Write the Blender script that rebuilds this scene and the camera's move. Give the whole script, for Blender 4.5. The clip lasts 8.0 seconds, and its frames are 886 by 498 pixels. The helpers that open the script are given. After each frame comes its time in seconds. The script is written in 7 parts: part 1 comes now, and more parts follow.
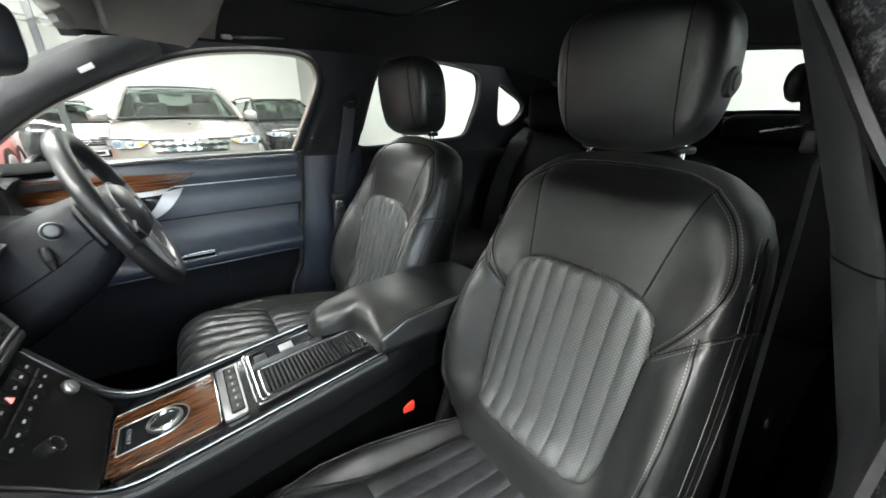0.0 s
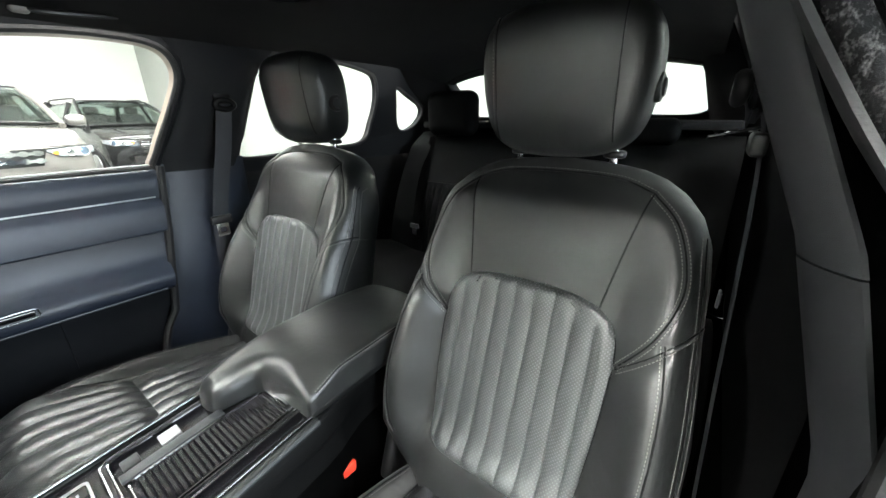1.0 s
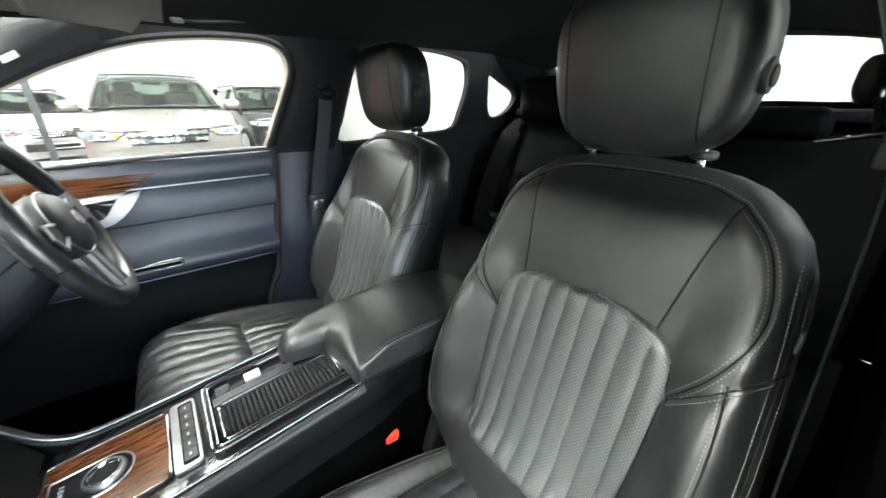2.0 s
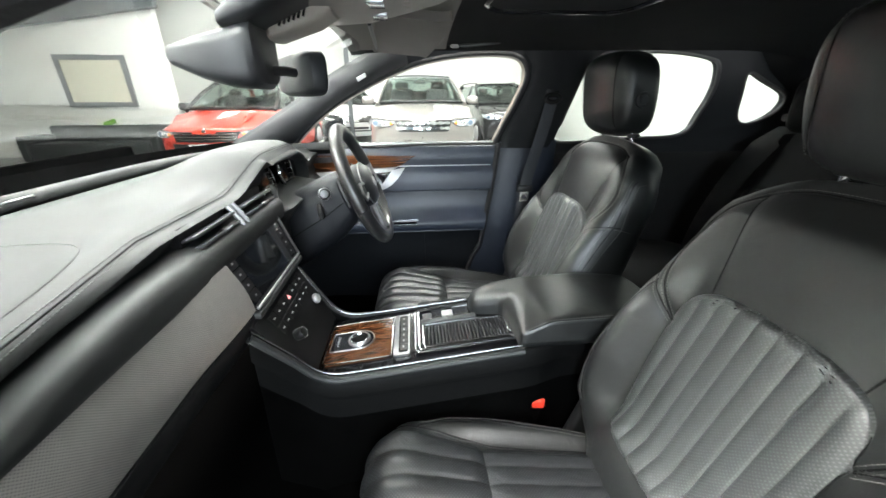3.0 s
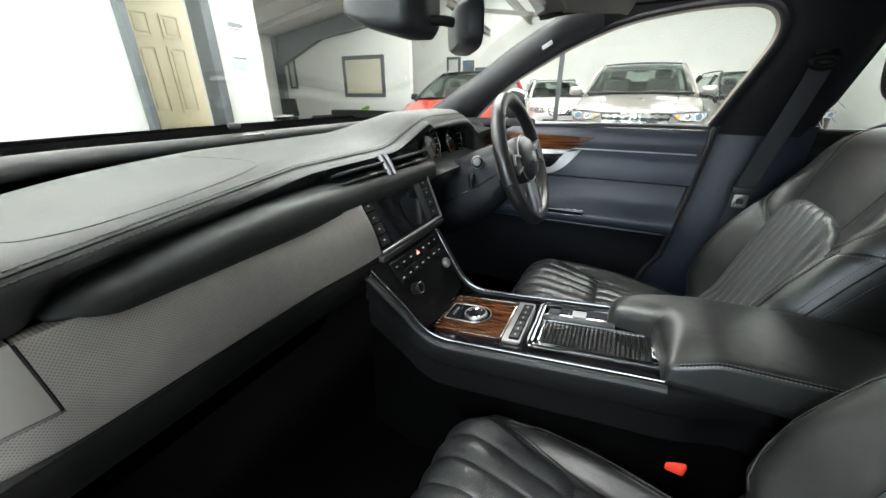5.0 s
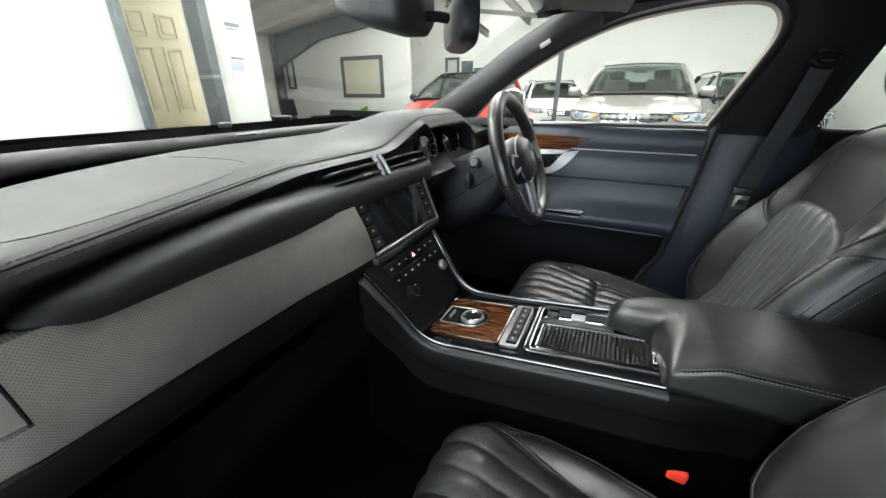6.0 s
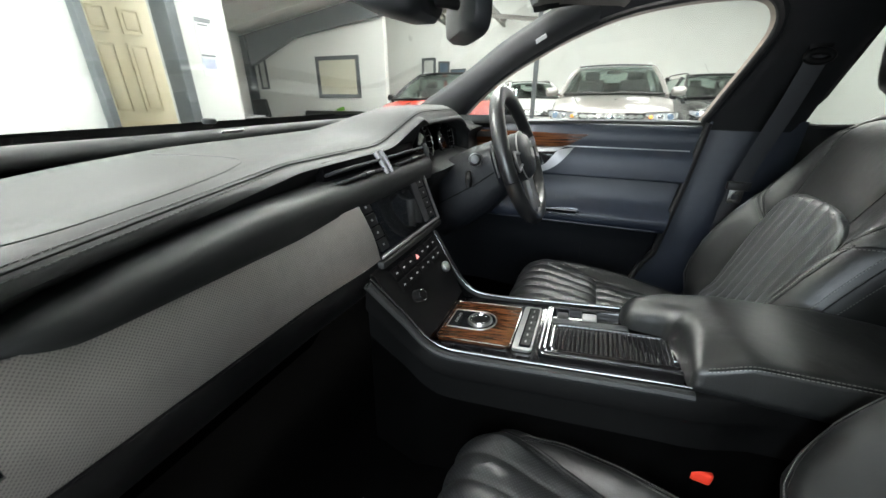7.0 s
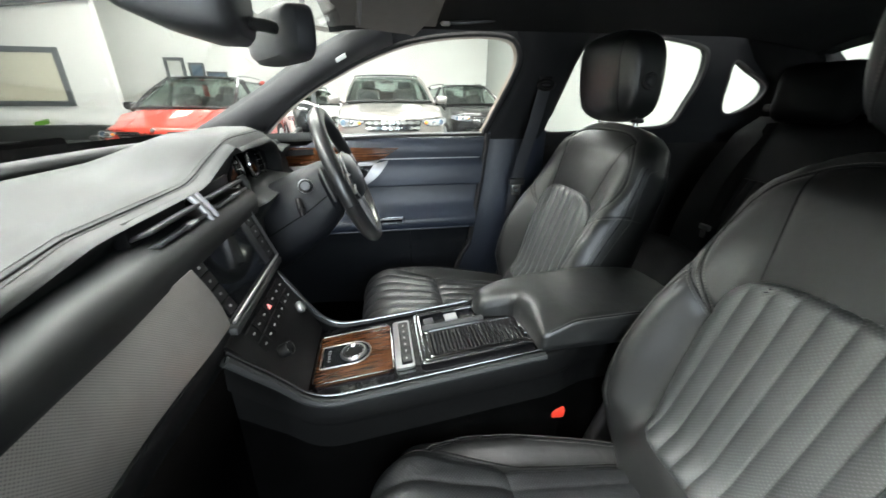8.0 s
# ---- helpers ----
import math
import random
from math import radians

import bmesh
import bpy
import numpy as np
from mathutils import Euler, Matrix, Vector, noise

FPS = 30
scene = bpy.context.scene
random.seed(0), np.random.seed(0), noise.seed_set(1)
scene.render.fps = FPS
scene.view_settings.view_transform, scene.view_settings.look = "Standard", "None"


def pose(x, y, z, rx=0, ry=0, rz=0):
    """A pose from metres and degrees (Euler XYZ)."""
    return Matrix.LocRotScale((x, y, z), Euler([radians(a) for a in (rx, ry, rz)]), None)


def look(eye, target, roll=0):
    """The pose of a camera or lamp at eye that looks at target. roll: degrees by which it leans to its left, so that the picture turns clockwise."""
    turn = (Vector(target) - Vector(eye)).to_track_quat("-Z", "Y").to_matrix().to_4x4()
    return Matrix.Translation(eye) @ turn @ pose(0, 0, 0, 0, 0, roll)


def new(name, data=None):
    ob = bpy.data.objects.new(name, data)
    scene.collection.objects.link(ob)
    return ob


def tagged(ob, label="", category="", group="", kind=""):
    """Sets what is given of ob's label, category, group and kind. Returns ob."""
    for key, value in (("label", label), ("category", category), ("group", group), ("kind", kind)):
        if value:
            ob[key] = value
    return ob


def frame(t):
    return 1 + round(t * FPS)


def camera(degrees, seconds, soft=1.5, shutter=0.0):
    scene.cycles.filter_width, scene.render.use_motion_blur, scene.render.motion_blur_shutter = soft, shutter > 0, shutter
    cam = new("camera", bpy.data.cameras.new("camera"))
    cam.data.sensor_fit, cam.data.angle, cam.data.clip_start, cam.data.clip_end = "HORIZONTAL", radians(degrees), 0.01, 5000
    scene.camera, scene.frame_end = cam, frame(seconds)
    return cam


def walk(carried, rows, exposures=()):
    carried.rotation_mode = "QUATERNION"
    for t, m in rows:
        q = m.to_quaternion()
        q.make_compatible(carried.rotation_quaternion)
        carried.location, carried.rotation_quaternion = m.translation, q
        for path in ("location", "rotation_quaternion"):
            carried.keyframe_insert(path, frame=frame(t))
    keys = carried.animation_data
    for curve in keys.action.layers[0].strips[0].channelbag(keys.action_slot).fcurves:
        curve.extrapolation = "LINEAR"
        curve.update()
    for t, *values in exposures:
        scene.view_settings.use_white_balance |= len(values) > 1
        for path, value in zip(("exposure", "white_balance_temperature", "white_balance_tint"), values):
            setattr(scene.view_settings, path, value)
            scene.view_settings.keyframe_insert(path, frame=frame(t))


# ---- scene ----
cam = camera(102.3, 8.0, 1.5, 0.2)
PATH = [
    (0, (-0.712, -0.119, 1.144), (0.799, -1.226, 0.442), -0.4),
    (0.5, (-0.618, -0.135, 1.136), (0.687, -1.486, 0.452), -0.4),
    (1, (-0.586, -0.143, 1.147), (0.533, -1.651, 0.457), -0.6),
    (1.2, (-0.597, -0.155, 1.152), (0.525, -1.655, 0.45), -0.9),
    (2.3, (-0.669, -0.197, 1.161), (0.982, -1.027, 0.397), -0.3),
    (2.5, (-0.697, -0.179, 1.156), (1.053, -0.777, 0.395), -0.1),
    (2.8, (-0.732, -0.164, 1.17), (1.081, -0.467, 0.382), 0.4),
    (3, (-0.77, -0.154, 1.191), (1.066, -0.309, 0.414), -0.2),
    (3.2, (-0.764, -0.137, 1.197), (1.075, -0.202, 0.415), 0.3),
    (3.5, (-0.768, -0.104, 1.216), (1.072, -0.091, 0.433), 0.1),
    (4, (-0.791, -0.154, 1.182), (0.937, 0.463, 0.387), -0.2),
    (4.2, (-0.775, -0.186, 1.164), (0.909, 0.539, 0.365), -0.1),
    (4.5, (-0.748, -0.218, 1.15), (0.906, 0.574, 0.353), -0.2),
    (4.8, (-0.724, -0.239, 1.131), (0.926, 0.561, 0.333), -0.4),
    (5, (-0.704, -0.254, 1.118), (0.948, 0.544, 0.322), -0.1),
    (6.5, (-0.684, -0.25, 1.11), (0.974, 0.541, 0.318), -0.1),
    (7, (-0.676, -0.184, 1.099), (1.028, 0.505, 0.311), 0.0),
    (7.5, (-0.635, -0.069, 1.098), (1.198, 0.105, 0.318), 0.1),
    (7.8, (-0.651, -0.062, 1.122), (1.186, -0.228, 0.349), -0.1),
    (8, (-0.67, -0.084, 1.136), (1.149, -0.411, 0.373), 0.1),
]
walk(cam, [(t, look(eye, target, roll)) for t, eye, target, roll in PATH], [(0, -0.05), (0.5, 0.3), (1.2, 0.35), (2.5, 0.45), (3.0, 0.25), (3.5, 0.2), (4.2, 0.05), (4.8, -0.3), (7.0, -0.45), (7.5, -0.45), (8.0, -0.08)])

# ---- light ----
scene.view_settings.exposure = 0.0
world = bpy.data.worlds.new("world")
world.use_nodes = True
scene.world = world
wn = world.node_tree.nodes
sky = wn.new("ShaderNodeTexSky")
sky.sky_type, sky.sun_disc, sky.sun_elevation, sky.sun_rotation = "NISHITA", False, radians(40), radians(120)
world.node_tree.links.new(sky.outputs[0], wn["Background"].inputs[0])
wn["Background"].inputs[1].default_value = 0.08
# daylight lamp, added at an assumed, unseen opening in the showroom's side wall
day = bpy.data.lights.new("daylight", "AREA")
day.shape, day.size, day.size_y, day.energy, day.color = "RECTANGLE", 3.4, 2.4, 320, (0.82, 0.93, 1.0)
day_ob = new("daylight", day)
day_ob.matrix_world = pose(-4.5, -0.3, 1.95, 0, -90, 0)


# ---- materials ----
def material(name, colour, rough=0.5, metal=0.0, vary=0.15, scale=40.0, bump=0.0, bump_scale=400.0, spec=0.5, coat=0.0, stain=0.0, cells=False, coat_rough=0.06, wrinkle=0.0):
    """A surface with fine grain, slow variation in tone and gloss, and a small relief."""
    m = bpy.data.materials.new(name)
    m.use_nodes = True
    nt = m.node_tree
    n, l = nt.nodes, nt.links
    b = n["Principled BSDF"]
    co = n.new("ShaderNodeTexCoord")
    fine, slow = n.new("ShaderNodeTexNoise"), n.new("ShaderNodeTexNoise")
    fine.inputs["Scale"].default_value, fine.inputs["Detail"].default_value = scale, 6
    slow.inputs["Scale"].default_value, slow.inputs["Detail"].default_value = max(scale / 12, 1.2), 3
    l.new(co.outputs["Object"], fine.inputs["Vector"])
    l.new(co.outputs["Object"], slow.inputs["Vector"])
    add = n.new("ShaderNodeMath")
    add.operation = "ADD"
    l.new(fine.outputs["Fac"], add.inputs[0])
    l.new(slow.outputs["Fac"], add.inputs[1])
    ramp = n.new("ShaderNodeMapRange")
    ramp.inputs["From Min"].default_value, ramp.inputs["From Max"].default_value = 0.6, 1.4
    ramp.inputs["To Min"].default_value, ramp.inputs["To Max"].default_value = 1 - vary, 1 + vary
    l.new(add.outputs[0], ramp.inputs["Value"])
    mul = n.new("ShaderNodeVectorMath")
    mul.operation = "SCALE"
    mul.inputs[0].default_value = colour
    l.new(ramp.outputs[0], mul.inputs["Scale"])
    l.new(mul.outputs[0], b.inputs["Base Color"])
    rr = n.new("ShaderNodeMapRange")
    rr.inputs["From Min"].default_value, rr.inputs["From Max"].default_value = 0.3, 0.7
    rr.inputs["To Min"].default_value, rr.inputs["To Max"].default_value = max(rough - 0.03 - stain, 0.02), min(rough + 0.03 + stain, 1)
    l.new(slow.outputs["Fac"], rr.inputs["Value"])
    l.new(rr.outputs[0], b.inputs["Roughness"])
    b.inputs["Metallic"].default_value = metal
    b.inputs["Specular IOR Level"].default_value = spec
    b.inputs["Coat Weight"].default_value = coat
    b.inputs["Coat Roughness"].default_value = coat_rough
    if bump:
        tex = n.new("ShaderNodeTexVoronoi" if cells else "ShaderNodeTexNoise")
        tex.inputs["Scale"].default_value = bump_scale
        l.new(co.outputs["Object"], tex.inputs["Vector"])
        bp = n.new("ShaderNodeBump")
        bp.inputs["Strength"].default_value, bp.inputs["Distance"].default_value = bump, 0.0006
        l.new(tex.outputs["Distance" if cells else "Fac"], bp.inputs["Height"])
        if wrinkle:
            wr, wb = n.new("ShaderNodeTexNoise"), n.new("ShaderNodeBump")
            wr.inputs["Scale"].default_value, wr.inputs["Detail"].default_value, wr.inputs["Distortion"].default_value = 22, 3, 1.2
            wb.inputs["Strength"].default_value, wb.inputs["Distance"].default_value = wrinkle, 0.006
            l.new(co.outputs["Object"], wr.inputs["Vector"])
            l.new(wr.outputs["Fac"], wb.inputs["Height"])
            l.new(wb.outputs[0], bp.inputs["Normal"])
        l.new(bp.outputs[0], b.inputs["Normal"])
    return m


def dotted(m, axes=(0, 2), pitch=0.0045, size=0.26, tone=2.2, depth=0.5):
    """Adds small punched holes in staggered rows to a material, along two axes of the object."""
    nt = m.node_tree
    n, l = nt.nodes, nt.links
    b = n["Principled BSDF"]
    co = n.new("ShaderNodeTexCoord")
    sp = n.new("ShaderNodeSeparateXYZ")
    l.new(co.outputs["Object"], sp.inputs[0])

    def op(kind, a, c=None):
        k = n.new("ShaderNodeMath")
        k.operation = kind
        for i, v in enumerate((a, c)):
            if v is None:
                continue
            if isinstance(v, (int, float)):
                k.inputs[i].default_value = v
            else:
                l.new(v, k.inputs[i])
        return k.outputs[0]

    a, c = sp.outputs[axes[0]], sp.outputs[axes[1]]
    u, v = op("MULTIPLY", op("ADD", a, c), 1 / pitch / 1.414), op("MULTIPLY", op("SUBTRACT", a, c), 1 / pitch / 1.414)
    du, dv = op("SUBTRACT", op("FRACT", u), 0.5), op("SUBTRACT", op("FRACT", v), 0.5)
    r2 = op("ADD", op("MULTIPLY", du, du), op("MULTIPLY", dv, dv))
    hole = op("LESS_THAN", r2, size * size)
    old = b.inputs["Base Color"].links[0].from_socket
    sc = n.new("ShaderNodeVectorMath")
    sc.operation = "SCALE"
    l.new(old, sc.inputs[0])
    l.new(op("ADD", op("MULTIPLY", hole, tone - 1), 1.0), sc.inputs["Scale"])
    l.new(sc.outputs[0], b.inputs["Base Color"])
    bp = n.new("ShaderNodeBump")
    bp.inputs["Strength"].default_value, bp.inputs["Distance"].default_value = depth, 0.0012
    l.new(op("MULTIPLY", hole, -1.0), bp.inputs["Height"])
    if b.inputs["Normal"].links:
        l.new(b.inputs["Normal"].links[0].from_socket, bp.inputs["Normal"])
    l.new(bp.outputs[0], b.inputs["Normal"])
    return m


def wood_material(name):
    m = material(name, (0.085, 0.034, 0.018), 0.2, spec=0.3, coat=0.3, coat_rough=0.08, vary=0.2)
    nt = m.node_tree
    n, l = nt.nodes, nt.links
    b = n["Principled BSDF"]
    co, mp, tx = n.new("ShaderNodeTexCoord"), n.new("ShaderNodeMapping"), n.new("ShaderNodeTexNoise")
    mp.inputs["Scale"].default_value = (330, 6, 170)
    tx.inputs["Scale"].default_value, tx.inputs["Detail"].default_value = 1.0, 8
    l.new(co.outputs["Object"], mp.inputs[0])
    l.new(mp.outputs[0], tx.inputs["Vector"])
    cr = n.new("ShaderNodeValToRGB")
    cr.color_ramp.elements[0].position, cr.color_ramp.elements[1].position = 0.36, 0.64
    cr.color_ramp.elements[0].color, cr.color_ramp.elements[1].color = (0.014, 0.0052, 0.0026, 1), (0.1, 0.036, 0.0135, 1)
    l.new(tx.outputs["Fac"], cr.inputs[0])
    l.new(cr.outputs[0], b.inputs["Base Color"])
    return m


def glass_material(name, tint=(0.9, 0.95, 0.93), rough=0.0):
    m = bpy.data.materials.new(name)
    m.use_nodes = True
    b = m.node_tree.nodes["Principled BSDF"]
    b.inputs["Base Color"].default_value = (*tint, 1)
    b.inputs["Roughness"].default_value, b.inputs["Transmission Weight"].default_value, b.inputs["IOR"].default_value = rough, 1, 1.45
    return m


def glow_material(name, colour, strength):
    m = bpy.data.materials.new(name)
    m.use_nodes = True
    b = m.node_tree.nodes["Principled BSDF"]
    b.inputs["Emission Color"].default_value = (*colour, 1)
    b.inputs["Emission Strength"].default_value = strength
    return m


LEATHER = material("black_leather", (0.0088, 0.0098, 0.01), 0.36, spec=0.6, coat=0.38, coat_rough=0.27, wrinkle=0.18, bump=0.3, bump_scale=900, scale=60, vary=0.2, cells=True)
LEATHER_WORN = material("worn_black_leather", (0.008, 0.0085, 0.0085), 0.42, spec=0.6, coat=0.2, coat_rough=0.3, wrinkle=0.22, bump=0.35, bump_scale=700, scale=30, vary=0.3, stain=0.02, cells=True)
# darkened copy of LEATHER, stands in for shade over the rear bench
LEATHER_REAR = material("shaded_black_leather", (0.0018, 0.0019, 0.0019), 0.6, spec=0.03, bump=0.3, bump_scale=900, scale=60, vary=0.2, cells=True)
# backrest panel lightened, cushion panel darkened, for how light falls on each
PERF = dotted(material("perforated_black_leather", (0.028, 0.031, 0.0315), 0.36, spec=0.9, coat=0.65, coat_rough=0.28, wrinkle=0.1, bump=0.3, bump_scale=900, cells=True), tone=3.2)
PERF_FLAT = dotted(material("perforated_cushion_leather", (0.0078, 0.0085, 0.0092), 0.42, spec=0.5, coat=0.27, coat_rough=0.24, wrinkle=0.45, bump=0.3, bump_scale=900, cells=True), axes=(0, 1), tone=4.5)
THREAD = material("grey_thread", (0.13, 0.13, 0.123), 0.7, vary=0.3, scale=300)
DASH_THREAD = material("dark_grey_thread", (0.05, 0.05, 0.05), 0.7, vary=0.3, scale=300)
SEAM = material("dark_seam", (0.005, 0.005, 0.0055), 0.8, spec=0.2)
SOFT = material("soft_dash_skin", (0.0195, 0.021, 0.0212), 0.52, spec=0.37, bump=0.2, bump_scale=1300, scale=50, vary=0.07, cells=True)
SOFT_DARK = material("dark_dash_plastic", (0.005, 0.005, 0.0055), 0.6, spec=0.25, bump=0.3, bump_scale=900, vary=0.15)
# the blue in this colour stands in for cool light on the door
TRIM = material("dark_blue_grey_door_skin", (0.0125, 0.0172, 0.0285), 0.38, spec=0.5, bump=0.35, bump_scale=900, scale=40, vary=0.12, cells=True)
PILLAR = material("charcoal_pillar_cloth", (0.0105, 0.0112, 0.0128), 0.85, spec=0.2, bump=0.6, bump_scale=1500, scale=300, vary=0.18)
# lightened copy of PILLAR, stands in for light on the pillar fronts
PILLAR_LIGHT = material("lit_charcoal_trim", (0.026, 0.027, 0.0295), 0.55, bump=0.5, bump_scale=1300, scale=200, vary=0.12)
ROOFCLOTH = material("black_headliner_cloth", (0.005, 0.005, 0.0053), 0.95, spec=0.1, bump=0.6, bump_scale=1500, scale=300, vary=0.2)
# carpet, blackened for footwell shade; also put on other shaded parts
CARPET_SHADE = material("carpet_shade_black", (0.0015, 0.0015, 0.0015), 1.0, spec=0.0, bump=1.0, bump_scale=900, scale=200, vary=0.4)
PLASTIC = material("black_plastic", (0.008, 0.008, 0.0085), 0.4, vary=0.15, scale=80, bump=0.15, bump_scale=1200)
SIDE = material("dark_grained_console_plastic", (0.0028, 0.0029, 0.003), 0.55, spec=0.08, bump=0.4, bump_scale=1000, vary=0.15, scale=60, cells=True)
# darkened door colour, stands in for the shadow below the armrest
LOWER_DOOR = material("shaded_lower_door_plastic", (0.006, 0.007, 0.009), 0.55, spec=0.15, bump=0.4, bump_scale=1000, vary=0.15, scale=60, cells=True)
SWITCH_GREY = material("grey_switch_plastic", (0.075, 0.08, 0.088), 0.5, vary=0.1, scale=90)
SHROUD = material("dark_blue_column_plastic", (0.006, 0.007, 0.0095), 0.5, spec=0.3, bump=0.4, bump_scale=1000, vary=0.15, scale=60, cells=True)
EDGE = material("matt_black_door_edge", (0.006, 0.006, 0.0064), 0.75, spec=0.12, vary=0.3, scale=30)
SATIN = material("satin_black_housing", (0.02, 0.0215, 0.024), 0.38, vary=0.1, scale=60, bump=0.2, bump_scale=1600)
BUTTON = material("matt_black_button", (0.004, 0.004, 0.0042), 0.5, spec=0.15, vary=0.1, scale=80)
GLOSS = material("piano_black", (0.006, 0.006, 0.007), 0.08, vary=0.1, coat=0.6)
RUBBER = material("black_rubber_seal", (0.012, 0.012, 0.0125), 0.75, vary=0.6, scale=90, bump=0.8, bump_scale=250)
STRIP = material("satin_chrome_strip", (0.3, 0.3, 0.31), 0.24, 1.0, vary=0.08, scale=60)
CHROME = material("polished_chrome", (0.7, 0.7, 0.71), 0.12, 1.0, vary=0.05)
ALU = material("brushed_aluminium", (0.5, 0.5, 0.51), 0.34, 1.0, vary=0.08, scale=200)
SILVER = dotted(material("etched_dark_aluminium", (0.64, 0.612, 0.58), 0.38, 0.8, vary=0.1, scale=40), axes=(0, 2), pitch=0.0027, size=0.3, tone=0.62, depth=0.3)
SILVER_END = material("satin_dark_aluminium", (0.62, 0.595, 0.565), 0.36, 0.8, vary=0.06, scale=40)
SILVER_PLAIN = material("silver_paint_trim", (0.42, 0.42, 0.42), 0.35, 0.7, vary=0.05, scale=90)
DOOR_SILVER = material("dull_door_silver", (0.3, 0.305, 0.32), 0.4, 0.6, vary=0.06, scale=90)
WOOD = wood_material("dark_wood_veneer")
SCREEN = material("black_screen_glass", (0.008, 0.009, 0.01), 0.06, vary=0.1, coat=0.5)
RED = material("red_buckle_plastic", (0.75, 0.05, 0.025), 0.4, vary=0.06)
RED_LIT = glow_material("lit_red_mark", (1.0, 0.06, 0.03), 1.2)
WHITE_MARK = material("white_print", (0.42, 0.42, 0.42), 0.6)
BELT = material("grey_black_webbing", (0.02, 0.0215, 0.026), 0.7, bump=0.8, bump_scale=1200, vary=0.15, scale=200)
VISORCLOTH = material("grey_visor_cloth", (0.1, 0.09, 0.081), 0.8, vary=0.08, bump=0.5, bump_scale=900)
GREYCLOTH = material("grey_overhead_plastic", (0.26, 0.24, 0.22), 0.6, vary=0.08, bump=0.2, bump_scale=900)
GLASS = glass_material("clear_car_glass")
MIRROR = material("mirror_glass", (0.85, 0.86, 0.86), 0.02, 1.0, vary=0.01)
WALL_DARK = material("dark_side_wall_paint", (0.09, 0.1, 0.12), 0.6, vary=0.06, scale=3)
WALL = material("white_wall_paint", (0.7, 0.71, 0.68), 0.8, vary=0.04, scale=3, bump=0.2, bump_scale=200)
# darkened copy of WALL, stands in for dimmer light on the rear wall
WALL_REAR = material("shaded_white_wall_paint", (0.34, 0.355, 0.335), 0.8, vary=0.04, scale=3, bump=0.2, bump_scale=200)
CEILING = material("white_ceiling_sheet", (0.7, 0.7, 0.66), 0.8, vary=0.05, scale=2)
CONCRETE = material("grey_painted_floor", (0.16, 0.16, 0.158), 0.35, vary=0.12, scale=6, bump=0.2, bump_scale=60)
STEEL = material("dark_grey_steel_paint", (0.07, 0.08, 0.085), 0.5, vary=0.1, scale=10)
CREAM = material("cream_door_paint", (0.72, 0.66, 0.5), 0.45, vary=0.04, scale=8)
PAINT_SILVER = material("silver_beige_car_paint", (0.27, 0.252, 0.24), 0.3, 0.5, vary=0.04, coat=1.0)
PAINT_RED = material("red_car_paint", (0.55, 0.045, 0.025), 0.3, 0.1, vary=0.05, coat=1.0)
PAINT_BLACK = material("black_car_paint", (0.02, 0.02, 0.022), 0.25, 0.2, vary=0.05, coat=1.0)
PAINT_WHITE = material("white_car_paint", (0.8, 0.8, 0.8), 0.3, 0.0, vary=0.03, coat=1.0)
LAMPGLASS = material("headlamp_glass", (0.55, 0.58, 0.62), 0.1, 0.6, vary=0.3, scale=30, coat=0.8)
AMBER = material("amber_lens", (0.8, 0.28, 0.05), 0.25, vary=0.1)
SOFA = material("black_sofa_leather", (0.02, 0.022, 0.022), 0.4, vary=0.2, scale=12)
PAPER = material("white_paper", (0.75, 0.76, 0.76), 0.7, vary=0.03)
PRINT = material("grey_print", (0.18, 0.19, 0.2), 0.7, vary=0.5, scale=60)
GREEN = material("green_leaf", (0.12, 0.3, 0.03), 0.5, vary=0.3, scale=20)


def dusty_material(name):
    """Fuzzy black seal skin with streaks of pale dust and lint."""
    m = material(name, (0.02, 0.02, 0.021), 0.95, spec=0.1, vary=0.5, scale=120, bump=1.0, bump_scale=700)
    nt = m.node_tree
    n, l = nt.nodes, nt.links
    b = n["Principled BSDF"]
    co, big, fine = n.new("ShaderNodeTexCoord"), n.new("ShaderNodeTexNoise"), n.new("ShaderNodeTexNoise")
    big.inputs["Scale"].default_value, big.inputs["Detail"].default_value = 130, 8
    fine.inputs["Scale"].default_value, fine.inputs["Detail"].default_value = 420, 4
    mp = n.new("ShaderNodeMapping")
    mp.inputs["Scale"].default_value = (1.0, 0.6, 0.7)
    l.new(co.outputs["Object"], mp.inputs[0])
    l.new(mp.outputs[0], big.inputs["Vector"])
    l.new(mp.outputs[0], fine.inputs["Vector"])
    mu = n.new("ShaderNodeMath")
    mu.operation = "MULTIPLY"
    l.new(big.outputs["Fac"], mu.inputs[0])
    l.new(fine.outputs["Fac"], mu.inputs[1])
    r = n.new("ShaderNodeMapRange")
    r.inputs["From Min"].default_value, r.inputs["From Max"].default_value = 0.24, 0.72
    l.new(mu.outputs[0], r.inputs["Value"])
    mix = n.new("ShaderNodeMix")
    mix.data_type = "RGBA"
    l.new(r.outputs[0], mix.inputs["Factor"])
    l.new(b.inputs["Base Color"].links[0].from_socket, mix.inputs["A"])
    mix.inputs["B"].default_value = (0.27, 0.265, 0.265, 1)
    l.new(mix.outputs["Result"], b.inputs["Base Color"])
    return m


FUZZ = dusty_material("dusty_fuzzy_seal")
SMOOTH_SEAL = material("grey_rubber_seal", (0.12, 0.12, 0.125), 0.5, vary=0.2, scale=20, bump=0.2, bump_scale=500)

